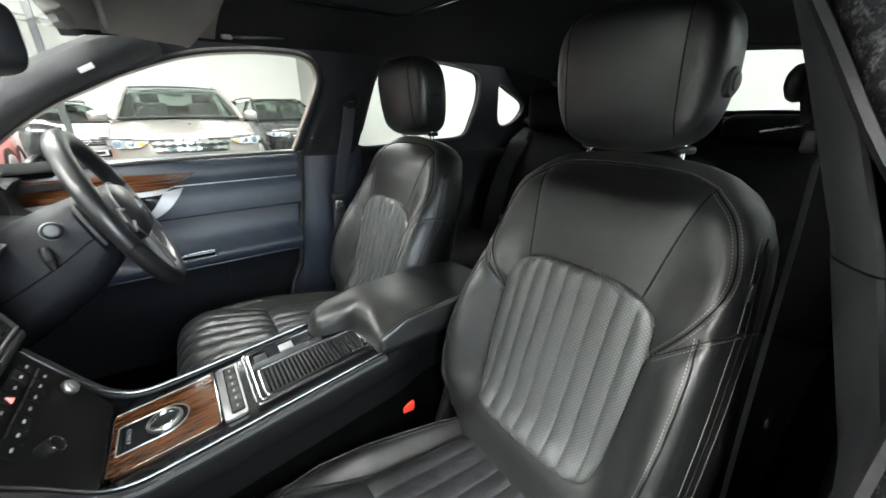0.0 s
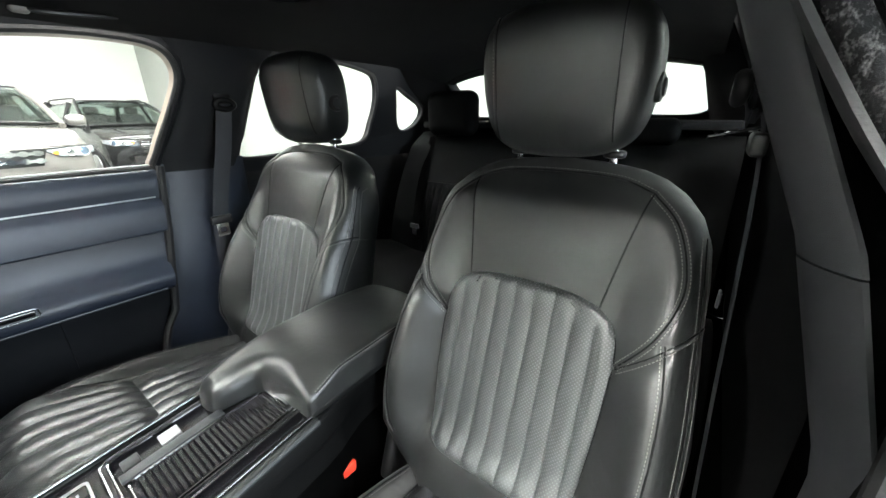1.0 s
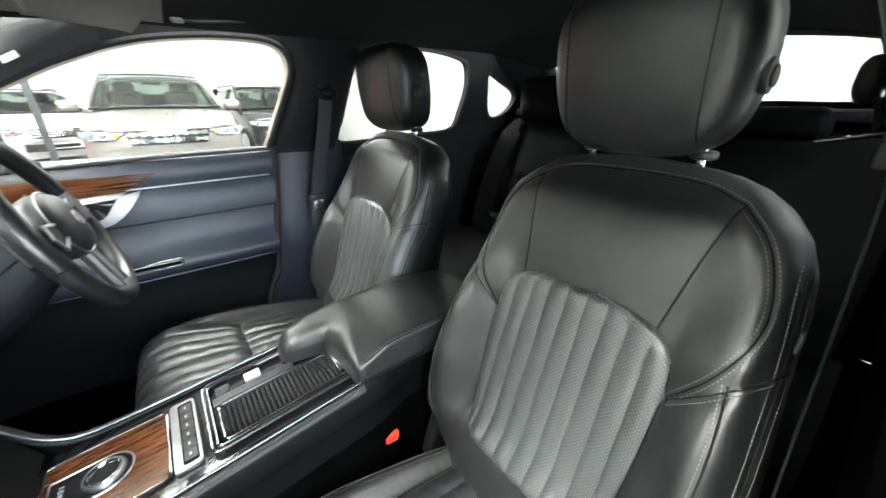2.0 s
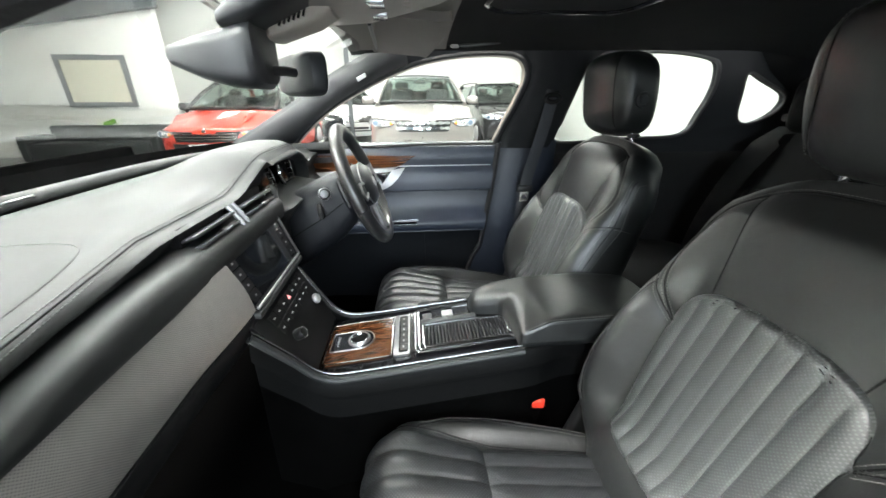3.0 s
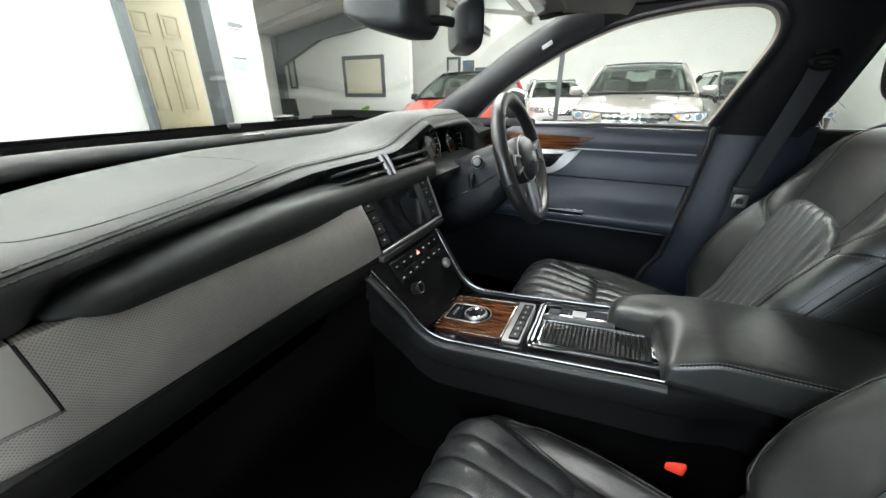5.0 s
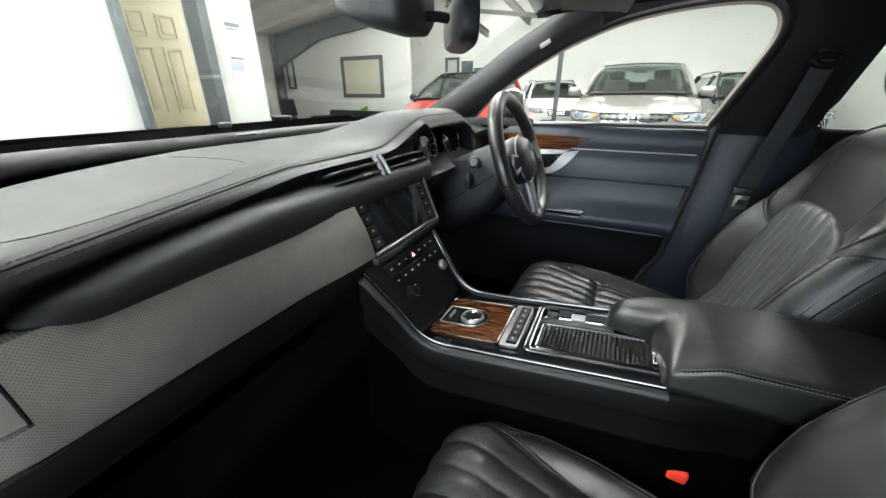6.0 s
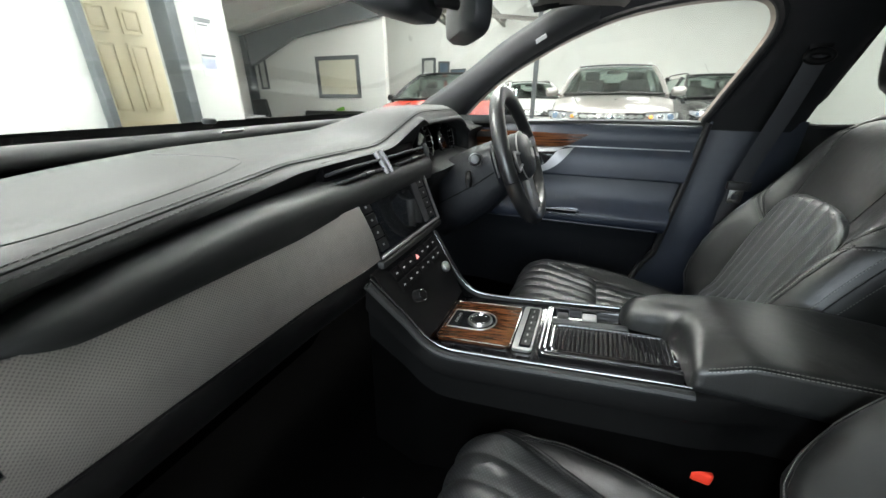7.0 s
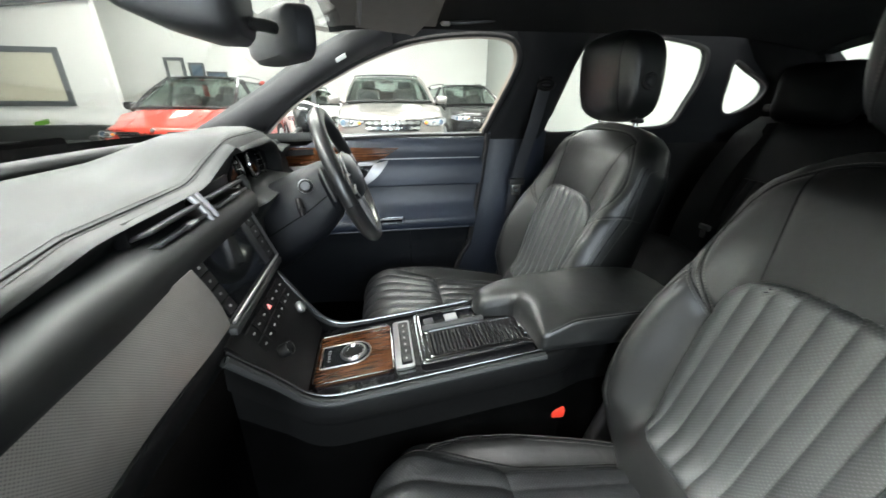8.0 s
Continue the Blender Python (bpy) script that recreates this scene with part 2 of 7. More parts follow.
# ---- helpers ----
def thing(name, label, category, at=(0, 0, 0), group="", kind=""):
    ob = new(name)
    ob.location = at
    ob.empty_display_size = 0.05
    return tagged(ob, label, category, group, kind)


def part(name, bm, mat, parent=None, label="", smooth=True, angle=40):
    me = bpy.data.meshes.new(name)
    bmesh.ops.recalc_face_normals(bm, faces=bm.faces)
    for fc in bm.faces:
        fc.smooth = smooth
    if smooth:
        lim = radians(angle)
        for e in bm.edges:
            e.smooth = len(e.link_faces) != 2 or e.calc_face_angle(0) < lim
    bm.to_mesh(me)
    bm.free()
    me.materials.append(mat)
    ob = new(name, me)
    if parent is not None:
        ob.parent = parent
        if parent.type == "EMPTY":
            ob.matrix_parent_inverse = Matrix.Translation(-parent.location)
    return tagged(ob, label)


def solid(name, bm, mat, label, category, kind="", group="", smooth=True):
    return tagged(part(name, bm, mat, None, label, smooth), label, category, group, kind)


def box(sx, sy, sz, at=(0, 0, 0), bevel=0.0, seg=2, turn=None, bm=None):
    """A box of the given sizes with rounded edges; turn: Euler degrees."""
    b = bmesh.new()
    bmesh.ops.create_cube(b, size=1)
    bmesh.ops.scale(b, vec=(sx, sy, sz), verts=b.verts)
    if bevel:
        bmesh.ops.bevel(b, geom=list(b.edges), offset=min(bevel, 0.49 * min(sx, sy, sz)), segments=seg, affect="EDGES", profile=0.5)
    m = pose(*at, *(turn or (0, 0, 0)))
    bmesh.ops.transform(b, matrix=m, verts=b.verts)
    return join(bm, b)


def join(bm, b):
    if bm is None:
        return b
    me = bpy.data.meshes.new("join")
    b.to_mesh(me)
    b.free()
    bm.from_mesh(me)
    bpy.data.meshes.remove(me)
    return bm


def disc(r, depth, at, axis=(0, 0, 1), seg=32, bevel=0.0, r2=None, bm=None):
    """A round slab about an axis, with a rounded rim."""
    b = bmesh.new()
    bmesh.ops.create_cone(b, cap_ends=True, segments=seg, radius1=r, radius2=r if r2 is None else r2, depth=depth)
    if bevel:
        bmesh.ops.bevel(b, geom=[e for e in b.edges if len(e.link_faces) == 2 and e.calc_face_angle(0) > 1.0], offset=bevel, segments=2, affect="EDGES", profile=0.5)
    q = Vector((0, 0, 1)).rotation_difference(Vector(axis))
    bmesh.ops.transform(b, matrix=Matrix.Translation(at) @ q.to_matrix().to_4x4(), verts=b.verts)
    return join(bm, b)


def loft(loops, closed=True, caps=True, bm=None):
    """Faces between loops with equal numbers of points."""
    bm = bm or bmesh.new()
    rows = [[bm.verts.new(p) for p in lp] for lp in loops]
    n = len(rows[0])
    for a, b in zip(rows, rows[1:]):
        for i in range(n if closed else n - 1):
            j = (i + 1) % n
            bm.faces.new((a[i], a[j], b[j], b[i]))
    if caps and closed:
        bm.faces.new(rows[0])
        bm.faces.new(rows[-1][::-1])
    return bm


def sheet(fn, us, vs, thick=0.0, back=None, bm=None):
    """A surface fn(u, v), made solid by a shift along back, or along its normals."""
    us, vs = np.asarray(us).tolist(), np.asarray(vs).tolist()
    P = np.array([[fn(u, v) for v in vs] for u in us], float)
    if not thick and back is None:
        return loft(P.tolist(), closed=False, bm=bm)
    if back is not None:
        Q = P + np.array(back, float)
    else:
        N = np.cross(np.gradient(P, axis=0), np.gradient(P, axis=1))
        Q = P - thick * N / (np.linalg.norm(N, axis=-1, keepdims=True) + 1e-12)
    bm = bm or bmesh.new()
    A = [[bm.verts.new(p) for p in r] for r in P]
    B = [[bm.verts.new(p) for p in r] for r in Q]
    nu, nv = len(us), len(vs)
    for i in range(nu - 1):
        for j in range(nv - 1):
            bm.faces.new((A[i][j], A[i + 1][j], A[i + 1][j + 1], A[i][j + 1]))
            bm.faces.new((B[i][j], B[i][j + 1], B[i + 1][j + 1], B[i + 1][j]))
    for i in range(nu - 1):
        for j in (0, nv - 1):
            bm.faces.new((A[i][j], B[i][j], B[i + 1][j], A[i + 1][j]))
    for j in range(nv - 1):
        for i in (0, nu - 1):
            bm.faces.new((A[i][j], A[i][j + 1], B[i][j + 1], B[i][j]))
    return bm


def curve(points, n=40, closed=False):
    """A smooth line through points (Catmull-Rom)."""
    p = [Vector(q) for q in points]
    if closed:
        p = [p[-1]] + p + [p[0], p[1]]
    else:
        p = [2 * p[0] - p[1]] + p + [2 * p[-1] - p[-2]]
    k, out = len(p) - 3, []
    for i in range(n if closed else n + 1):
        s = i / n * k
        j = min(int(s), k - 1)
        t = s - j
        a, b, c, d = p[j : j + 4]
        out.append(0.5 * (2 * b + (c - a) * t + (2 * a - 5 * b + 4 * c - d) * t * t + (3 * b - a - 3 * c + d) * t**3))
    return out


def tube(points, r, seg=8, closed=False, flat=1.0, up=None, bm=None):
    """A round or flattened bar along points. r: a number or one for each point."""
    p = [Vector(q) for q in points]
    loops, last = [], Vector(up) if up else None
    for i, q in enumerate(p):
        a, b = (p[i - 1], p[(i + 1) % len(p)]) if closed else (p[max(i - 1, 0)], p[min(i + 1, len(p) - 1)])
        d = (b - a).normalized()
        if last is None:
            last = d.orthogonal()
        s = (last - d * last.dot(d)).normalized()
        last = Vector(up) if up else s
        w = d.cross(s)
        rr = r[i] if isinstance(r, (list, tuple)) else r
        loops.append([q + rr * (math.cos(2 * math.pi * k / seg) * w + flat * math.sin(2 * math.pi * k / seg) * s) for k in range(seg)])
    if closed:
        loops.append(loops[0])
        b = loft(loops, True, False, bm)
        bmesh.ops.remove_doubles(b, verts=b.verts, dist=1e-6)
        return b
    return loft(loops, True, True, bm)


def plate(outer, holes, fn, back, bm=None):
    """A flat sheet with holes, its points mapped by fn(a, b), made solid by the shift back."""
    b = bmesh.new()
    edges = []
    for lp in (outer, *holes):
        vs = [b.verts.new((u, v, 0)) for u, v in lp]
        edges += [b.edges.new((vs[i - 1], vs[i])) for i in range(len(vs))]
    bmesh.ops.triangle_fill(b, use_beauty=True, edges=edges)
    flat = [(v.co.x, v.co.y) for v in b.verts]
    g = bmesh.ops.extrude_face_region(b, geom=list(b.faces))
    moved = [v for v in g["geom"] if isinstance(v, bmesh.types.BMVert)]
    keep = set(moved)
    sh = Vector(back)
    for v in b.verts:
        q = Vector(fn(v.co.x, v.co.y))
        v.co = q + sh if v in keep else q
    return join(bm, b)


def smooth2(lp, n=60):
    return [(v.x, v.y) for v in curve([(a, b, 0) for a, b in lp], n, True)]


def step(a, b, x):
    t = min(max((x - a) / (b - a), 0), 1)
    return t * t * (3 - 2 * t)


def lin(pairs, x):
    xs, ys = zip(*pairs)
    return float(np.interp(x, xs, ys))


def stitching(points, pitch=0.0065, r=0.0011, off=(0, 0, 0)):
    """Short threads in a row along a line."""
    p = [Vector(q) + Vector(off) for q in points]
    bm, run, nxt = bmesh.new(), 0.0, 0.0
    for a, b in zip(p, p[1:]):
        ln = (b - a).length
        d = (b - a).normalized() if ln else Vector((1, 0, 0))
        while nxt < run + ln:
            c = a + d * (nxt - run)
            tube([c, c + d * pitch * 0.62], r, 4, bm=bm)
            nxt += pitch
        run += ln
    return bm

# ---- car shell ----

def side_x(z):
    return 0.76 - 0.58 * max(z - 1.02, 0.0)


def on_side(sgn):
    return lambda y, z: (sgn * side_x(z), y, z)


FRONT_WINDOW = smooth2([(0.335, 1.0), (0.229, 1.1), (0.119, 1.174), (0.024, 1.222), (-0.068, 1.264), (-0.2, 1.308), (-0.335, 1.329), (-0.46, 1.334), (-0.53, 1.325), (-0.566, 1.295), (-0.577, 1.25), (-0.558, 1.18), (-0.53, 1.1), (-0.505, 1.03), (-0.47, 0.992), (0, 0.985), (0.29, 0.982)], 90)
REAR_WINDOW = smooth2([(-0.757, 1.02), (-0.762, 1.1), (-0.772, 1.19), (-0.785, 1.28), (-0.815, 1.326), (-0.95, 1.339), (-1.09, 1.338), (-1.23, 1.322), (-1.285, 1.3), (-1.325, 1.23), (-1.335, 1.14), (-1.31, 1.045), (-1.05, 1.03)], 80)
QUARTER_WINDOW = smooth2([(-1.424, 1.278), (-1.53, 1.245), (-1.64, 1.205), (-1.672, 1.165), (-1.655, 1.12), (-1.6, 1.09), (-1.545, 1.092), (-1.5, 1.13), (-1.46, 1.2)], 50)
FRAME = [(0.56, 0.97), (0.42, 1.08), (0.2, 1.2), (0, 1.295), (-0.12, 1.355), (-0.4, 1.398), (-1.0, 1.405), (-1.4, 1.395), (-1.75, 1.36), (-1.95, 1.28), (-1.95, 0.97)]
solid("wall_right", plate(FRAME, [FRONT_WINDOW, REAR_WINDOW, QUARTER_WINDOW], on_side(1), (0.035, 0, 0.0)), PILLAR, "charcoal cloth-covered pillars and window frames of the car", "car body", "structure")
DOORWAY = smooth2([(0.34, 1.02), (0.229, 1.085), (0.119, 1.145), (0.024, 1.19), (-0.1, 1.245), (-0.2, 1.285), (-0.335, 1.31), (-0.46, 1.312), (-0.53, 1.3), (-0.566, 1.265), (-0.57, 1.2), (-0.548, 1.1), (-0.535, 0.99), (-0.52, 0.8), (-0.495, 0.6), (-0.45, 0.42), (-0.3, 0.38), (0.0, 0.38), (0.3, 0.38), (0.42, 0.45), (0.445, 0.6), (0.43, 0.85), (0.385, 0.97)], 120)
# darker cloth than wall_right, shade on this side put into its colour
solid("wall_left", plate(FRAME[:-1] + [(-1.95, 0.3), (0.56, 0.3)], [DOORWAY, REAR_WINDOW, QUARTER_WINDOW], on_side(-1), (-0.035, 0, 0.0)), ROOFCLOTH, "cloth-covered pillars round the open passenger doorway, darkened for shade", "car body", "structure")


def pane(name, lp, sgn, off=0.03):
    bm = plate(lp, [], lambda y, z: (sgn * (side_x(z) + off), y, z), (sgn * 0.004, 0, 0))
    ob = solid(name, bm, GLASS, "clear side window glass", "window", "structure", smooth=False)
    ob.visible_shadow = False
    return ob


pane("window_1", FRONT_WINDOW, 1)
pane("window_2", REAR_WINDOW, 1)
pane("window_3", QUARTER_WINDOW, 1)
pane("window_4", REAR_WINDOW, -1)
pane("window_5", QUARTER_WINDOW, -1)


def seal(lp, sgn, r, inset, mat, name):
    """A soft seal that runs round an opening."""
    pts = [(sgn * (side_x(z) - inset), y, z) for y, z in lp]
    solid(name, tube(pts, r, 8, True), mat, "black rubber door seal with a dusty fuzzy skin", "seal", "structure")


BRONZE = material("bronze_painted_frame", (0.3, 0.25, 0.21), 0.4, 0.2, vary=0.06, scale=30, coat=0.5)


def reveal(lp, name):
    """The painted edge of the door frame inside a window opening."""
    rows = []
    for i, (y, z) in enumerate(lp):
        (y0, z0), (y1, z1) = lp[i - 1], lp[(i + 1) % len(lp)]
        d = Vector((y1 - y0, z1 - z0)).normalized()
        nr = Vector((-d.y, d.x))
        if nr.dot(Vector((-0.13 - y, 1.14 - z))) < 0:
            nr = -nr
        rows.append([(side_x(z) + o, y + nr.x * k, z + nr.y * k) for o, k in ((0.006, -0.002), (0.008, 0.006), (0.028, 0.012), (0.028, -0.002))])
    rows.append(rows[0])
    bm = loft(rows, True, False)
    bmesh.ops.remove_doubles(bm, verts=bm.verts, dist=1e-6)
    return solid(name, bm, BRONZE, "bronze painted window frame edge", "window frame", "structure")


reveal(FRONT_WINDOW, "trim_window_reveal")
seal(FRONT_WINDOW, 1, 0.009, -0.004, RUBBER, "trim_seal_window")
seal(REAR_WINDOW, 1, 0.007, -0.004, RUBBER, "trim_seal_rear_window")
seal(QUARTER_WINDOW, 1, 0.006, -0.004, RUBBER, "trim_seal_quarter")


def doorway_band(name, profile, mat, label):
    """A band round the open doorway. profile: (how far outward from the trim, how far into the opening)."""
    lp, rows = DOORWAY, []
    for i, (y, z) in enumerate(lp):
        (y0, z0), (y1, z1) = lp[i - 1], lp[(i + 1) % len(lp)]
        d = Vector((y1 - y0, z1 - z0)).normalized()
        nr = Vector((-d.y, d.x))
        if nr.dot(Vector((-0.13 - y, 1.14 - z))) < 0:
            nr = -nr
        shift = (0.008 + 0.012 * step(1.0, 1.15, z)) * step(-0.3, -0.5, y)
        rows.append([(-side_x(z) - o + shift, y + nr.x * k, z + nr.y * k) for o, k in profile])
    rows.append(rows[0])
    bm = loft(rows, True, False)
    bmesh.ops.remove_doubles(bm, verts=bm.verts, dist=1e-6)
    return solid(name, bm, mat, label, "seal", "structure")


doorway_band("trim_seal_piping", [(-0.006, -0.01), (-0.008, 0.002), (-0.004, 0.008), (0.003, 0.007), (0.005, -0.01)], RUBBER, "black rubber lip round the open doorway")
doorway_band("trim_seal_fuzzy", [(0.005, -0.012), (0.004, 0.0), (0.008, 0.005), (0.014, 0.008), (0.024, 0.008), (0.034, 0.002), (0.037, -0.012)], FUZZ, "dusty fuzzy door seal round the open doorway")
doorway_band("trim_seal_smooth", [(0.036, -0.014), (0.039, 0.0), (0.046, 0.006), (0.057, 0.008), (0.068, 0.005), (0.076, -0.002), (0.08, -0.014)], SMOOTH_SEAL, "smooth grey rubber seal round the open doorway")
doorway_band("trim_doorway_edge", [(0.078, -0.014), (0.09, -0.012), (0.16, -0.016), (0.2, -0.03), (0.2, -0.06), (0.08, -0.06)], EDGE, "black painted edge of the door opening")

# A-pillar covers between the side window and the windscreen
SCREEN_EDGE = curve([(0.715, 0.56, 1.01), (0.70, 0.467, 1.058), (0.66, 0.257, 1.173), (0.62, 0.114, 1.258), (0.57, -0.054, 1.336), (0.55, -0.12, 1.362)], 24)
DOOR_EDGE = curve([(0.775, 0.37, 0.985), (0.735, 0.262, 1.065), (0.69, 0.165, 1.14), (0.655, 0.066, 1.2), (0.626, -0.04, 1.252), (0.6, -0.15, 1.297)], 24)


def pillar(sgn, name, label):
    def fn(u, v):
        i = u * (len(SCREEN_EDGE) - 1)
        a, b = SCREEN_EDGE[int(round(i))], DOOR_EDGE[int(round(i))]
        p = a.lerp(b, v)
        bulge = 0.028 * math.sin(math.pi * v) ** 0.7
        inward = Vector((-0.75, -0.35, -0.1)).normalized()
        p = p + inward * bulge
        return (sgn * p.x, p.y, p.z)

    n = len(SCREEN_EDGE)
    # driver's side takes the lightened copy for the light on it
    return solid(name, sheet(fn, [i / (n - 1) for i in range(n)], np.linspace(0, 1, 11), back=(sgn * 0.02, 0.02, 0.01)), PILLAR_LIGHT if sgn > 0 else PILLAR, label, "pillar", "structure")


pillar(1, "trim_pillar_right", "charcoal cloth-covered windscreen pillar beside the driver")
pillar(-1, "trim_pillar_left", "charcoal cloth-covered windscreen pillar beside the passenger")

# roof lining, with a raised sunroof frame
def roof_z(x, y):
    z = 1.39 - 0.16 * x * x - 0.02 * max(0, -y - 1.0) ** 2 - 0.035 * step(-0.2, 0.02, y) * (1 - 0.85 * min(abs(x) / 0.5, 1) ** 2)
    return z


def roof(u, v):
    y = 0.03 - 1.72 * v
    w = 0.60 - 0.06 * step(0.2, -0.1, -v) - 0.05 * v
    x = u * w * (1.12 if u < 0 and v > 0.5 else 1.0)
    return (x, y, roof_z(x, y) - 0.012 * abs(u) ** 6 - (0.035 * step(0.75, 1.0, v)))


solid("ceiling", sheet(roof, np.linspace(-1, 1, 41), np.linspace(0, 1, 41), back=(0, 0, 0.03)), ROOFCLOTH, "black cloth roof lining of the car", "ceiling", "structure")

def front_lining(u, v):
    y = 0.028 - 0.3 * v
    x = u * 0.5
    return (x, y, roof_z(x, y) - 0.004 - 0.012 * abs(u) ** 8)


solid("ceiling_front", sheet(front_lining, np.linspace(-1, 1, 31), np.linspace(0, 1, 9), back=(0, 0, 0.002)), VISORCLOTH, "grey-brown front part of the roof lining", "ceiling", "structure")


def flat_rect(x0, x1, y0, y1, r, n=6):
    out = []
    for cx, cy, a0 in ((x1 - r, y1 - r, 0), (x0 + r, y1 - r, 90), (x0 + r, y0 + r, 180), (x1 - r, y0 + r, 270)):
        out += [(cx + r * math.cos(radians(a0 + 90 * k / n)), cy + r * math.sin(radians(a0 + 90 * k / n))) for k in range(n + 1)]
    return out


SUN = flat_rect(-0.33, 0.2, -0.68, -0.33, 0.06)
solid("trim_sunroof", tube([(x, y, roof_z(x, y) - 0.002) for x, y in SUN], 0.008, 8, True), GLOSS, "black rim of the sunroof in the lining", "sunroof", "structure")
solid("sunroof_blind", plate(SUN, [], lambda x, y: (x, y, roof_z(x, y) - 0.003), (0, 0, 0.002)), SEAM, "closed black sunroof blind", "sunroof", "structure")

# windscreen and rear window
def screen_pt(u, v):
    e = SCREEN_EDGE[int(round(v * (len(SCREEN_EDGE) - 1)))]
    bow = 0.16 * (1 - u * u)
    return (u * (e.x + 0.01), e.y + bow * (1 - 0.55 * v), e.z + 0.012 * (1 - u * u))


ws = solid("windscreen", sheet(screen_pt, np.linspace(-1, 1, 25), np.linspace(0, 1, 25), thick=0.005), GLASS, "clear curved windscreen", "window", "structure")
ws.visible_shadow = False
bw = solid("window_6", sheet(lambda u, v: (u * (0.62 - 0.1 * v), -1.98 + 0.38 * v - 0.05 * (1 - u * u) + 0.05, 1.13 + 0.215 * v), np.linspace(-1, 1, 13), np.linspace(0, 1, 7), thick=0.004), GLASS, "clear rear window of the car", "window", "structure")
bw.visible_shadow = False
BACK = [(-0.75, 0.97), (0.75, 0.97), (0.64, 1.30), (0.52, 1.40), (-0.52, 1.40), (-0.64, 1.30)]
BACK_HOLE = smooth2([(-0.53, 1.165), (-0.5, 1.3), (-0.46, 1.325), (0, 1.345), (0.46, 1.325), (0.5, 1.3), (0.53, 1.165), (0.3, 1.155), (0, 1.152), (-0.3, 1.155)], 60)
solid("wall_back", plate(BACK, [BACK_HOLE], lambda x, z: (x, -1.98 + 1.75 * (z - 1.13) + 0.02, z), (0, -0.03, 0.0)), PILLAR, "dark frame round the rear window", "car body", "structure")
for sg, nm in ((1, "trim_rear_pillar_right"), (-1, "trim_rear_pillar_left")):
    def quarter(z, v, sg=sg):
        a = Vector((side_x(z) - 0.004, lin([(1.0, -1.76), (1.12, -1.71), (1.2, -1.665), (1.28, -1.5), (1.36, -1.38)], z), z))
        c = Vector((lin([(1.0, 0.6), (1.13, 0.545), (1.3, 0.505), (1.36, 0.46)], z), -1.945 + 1.75 * (z - 1.13), z))
        p = a.lerp(c, v) + Vector((-0.02, 0.02, 0)) * math.sin(math.pi * v)
        return (sg * p.x, p.y, p.z)

    solid(nm, sheet(quarter, np.linspace(1.02, 1.36, 14), np.linspace(0, 1, 9), back=(sg * 0.012, -0.012, 0)), ROOFCLOTH, "black rear pillar cover beside the rear window", "pillar", "structure")
solid("trim_parcel_shelf", box(1.3, 0.34, 0.03, (0, -1.82, 1.115), 0.01), ROOFCLOTH, "black rear parcel shelf", "shelf", "structure")
solid("floor", sheet(lambda x, y: (x, y, 0.3 + 0.02 * math.sin(9 * x) * math.sin(7 * y) ** 2 + 0.35 * step(0.55, 1.0, y)), np.linspace(-0.8, 0.8, 33), np.linspace(-2.0, 1.0, 61), back=(0, 0, -0.05)), CARPET_SHADE, "black carpet on the car floor", "carpet", "structure")
solid("wall_lower_left", box(0.04, 1.5, 0.74, (-0.8, -1.35, 0.63), 0.01), SOFT_DARK, "dark added backing panel behind the passenger", "car body", "structure")
solid("wall_footwell_left", box(0.03, 0.62, 0.7, (-0.775, 0.68, 0.64), 0.01), CARPET_SHADE, "black carpeted side of the footwell", "car body", "structure")
solid("wall_footwell_right", box(0.03, 0.5, 0.7, (0.8, 0.68, 0.64), 0.01), CARPET_SHADE, "black carpeted side of the footwell", "car body", "structure")
solid("wall_boot", box(1.7, 0.04, 0.85, (0, -2.05, 0.7), 0.01), CARPET_SHADE, "black panel behind the rear bench", "car body", "structure")
solid("wall_bulkhead", box(1.6, 0.03, 0.75, (0, 0.97, 0.65), 0.01), CARPET_SHADE, "black carpeted bulkhead under the dashboard", "car body", "structure")
solid("trim_sill_left", box(0.12, 1.0, 0.12, (-0.78, -0.08, 0.3), 0.03, 3), SOFT_DARK, "dark door sill of the open doorway", "sill", "structure")
# added backing sheet, blocks the bright slit behind the driver's door panel
solid("wall_lower_right", box(0.03, 2.75, 0.72, (0.84, -0.72, 0.62), 0.01), SOFT_DARK, "dark added backing panel", "car body", "structure")

# ---- driver's door panel ----
door = thing("door_1", "dark blue-grey driver's door panel with wood and silver trim, closed", "door", (0.76, 0, 0.3), kind="structure")


def door_rear(z):
    return lin([(0.3, -0.36), (0.5, -0.405), (0.556, -0.445), (0.836, -0.488), (1.03, -0.51)], z)


DOOR_SHAPE = [(0.3, 0.03), (0.5, 0.022), (0.62, 0.018), (0.64, 0.012), (0.648, -0.03), (0.66, -0.044), (0.685, -0.05), (0.70, -0.046), (0.712, -0.03), (0.73, -0.004), (0.75, 0.008), (0.80, 0.012), (0.816, 0.013), (0.822, 0.013), (0.826, -0.012), (0.832, -0.02), (0.86, -0.022), (0.9, -0.018), (0.924, -0.008), (0.93, 0.004), (0.936, -0.004), (0.975, -0.008), (1.0, 0.002), (1.012, 0.016), (1.02, 0.04)]


def door_x(y, z):
    arm = step(0.30, 0.1, y)
    d = lin(DOOR_SHAPE, z)
    if d < -0.01 and z < 0.73:
        d = 0.01 + (d - 0.01) * (0.35 + 0.65 * arm)
    return 0.748 + d


def door_pt(v, z):
    y = 0.45 + (door_rear(z) - 0.45) * v
    return (door_x(y, z), y, z)


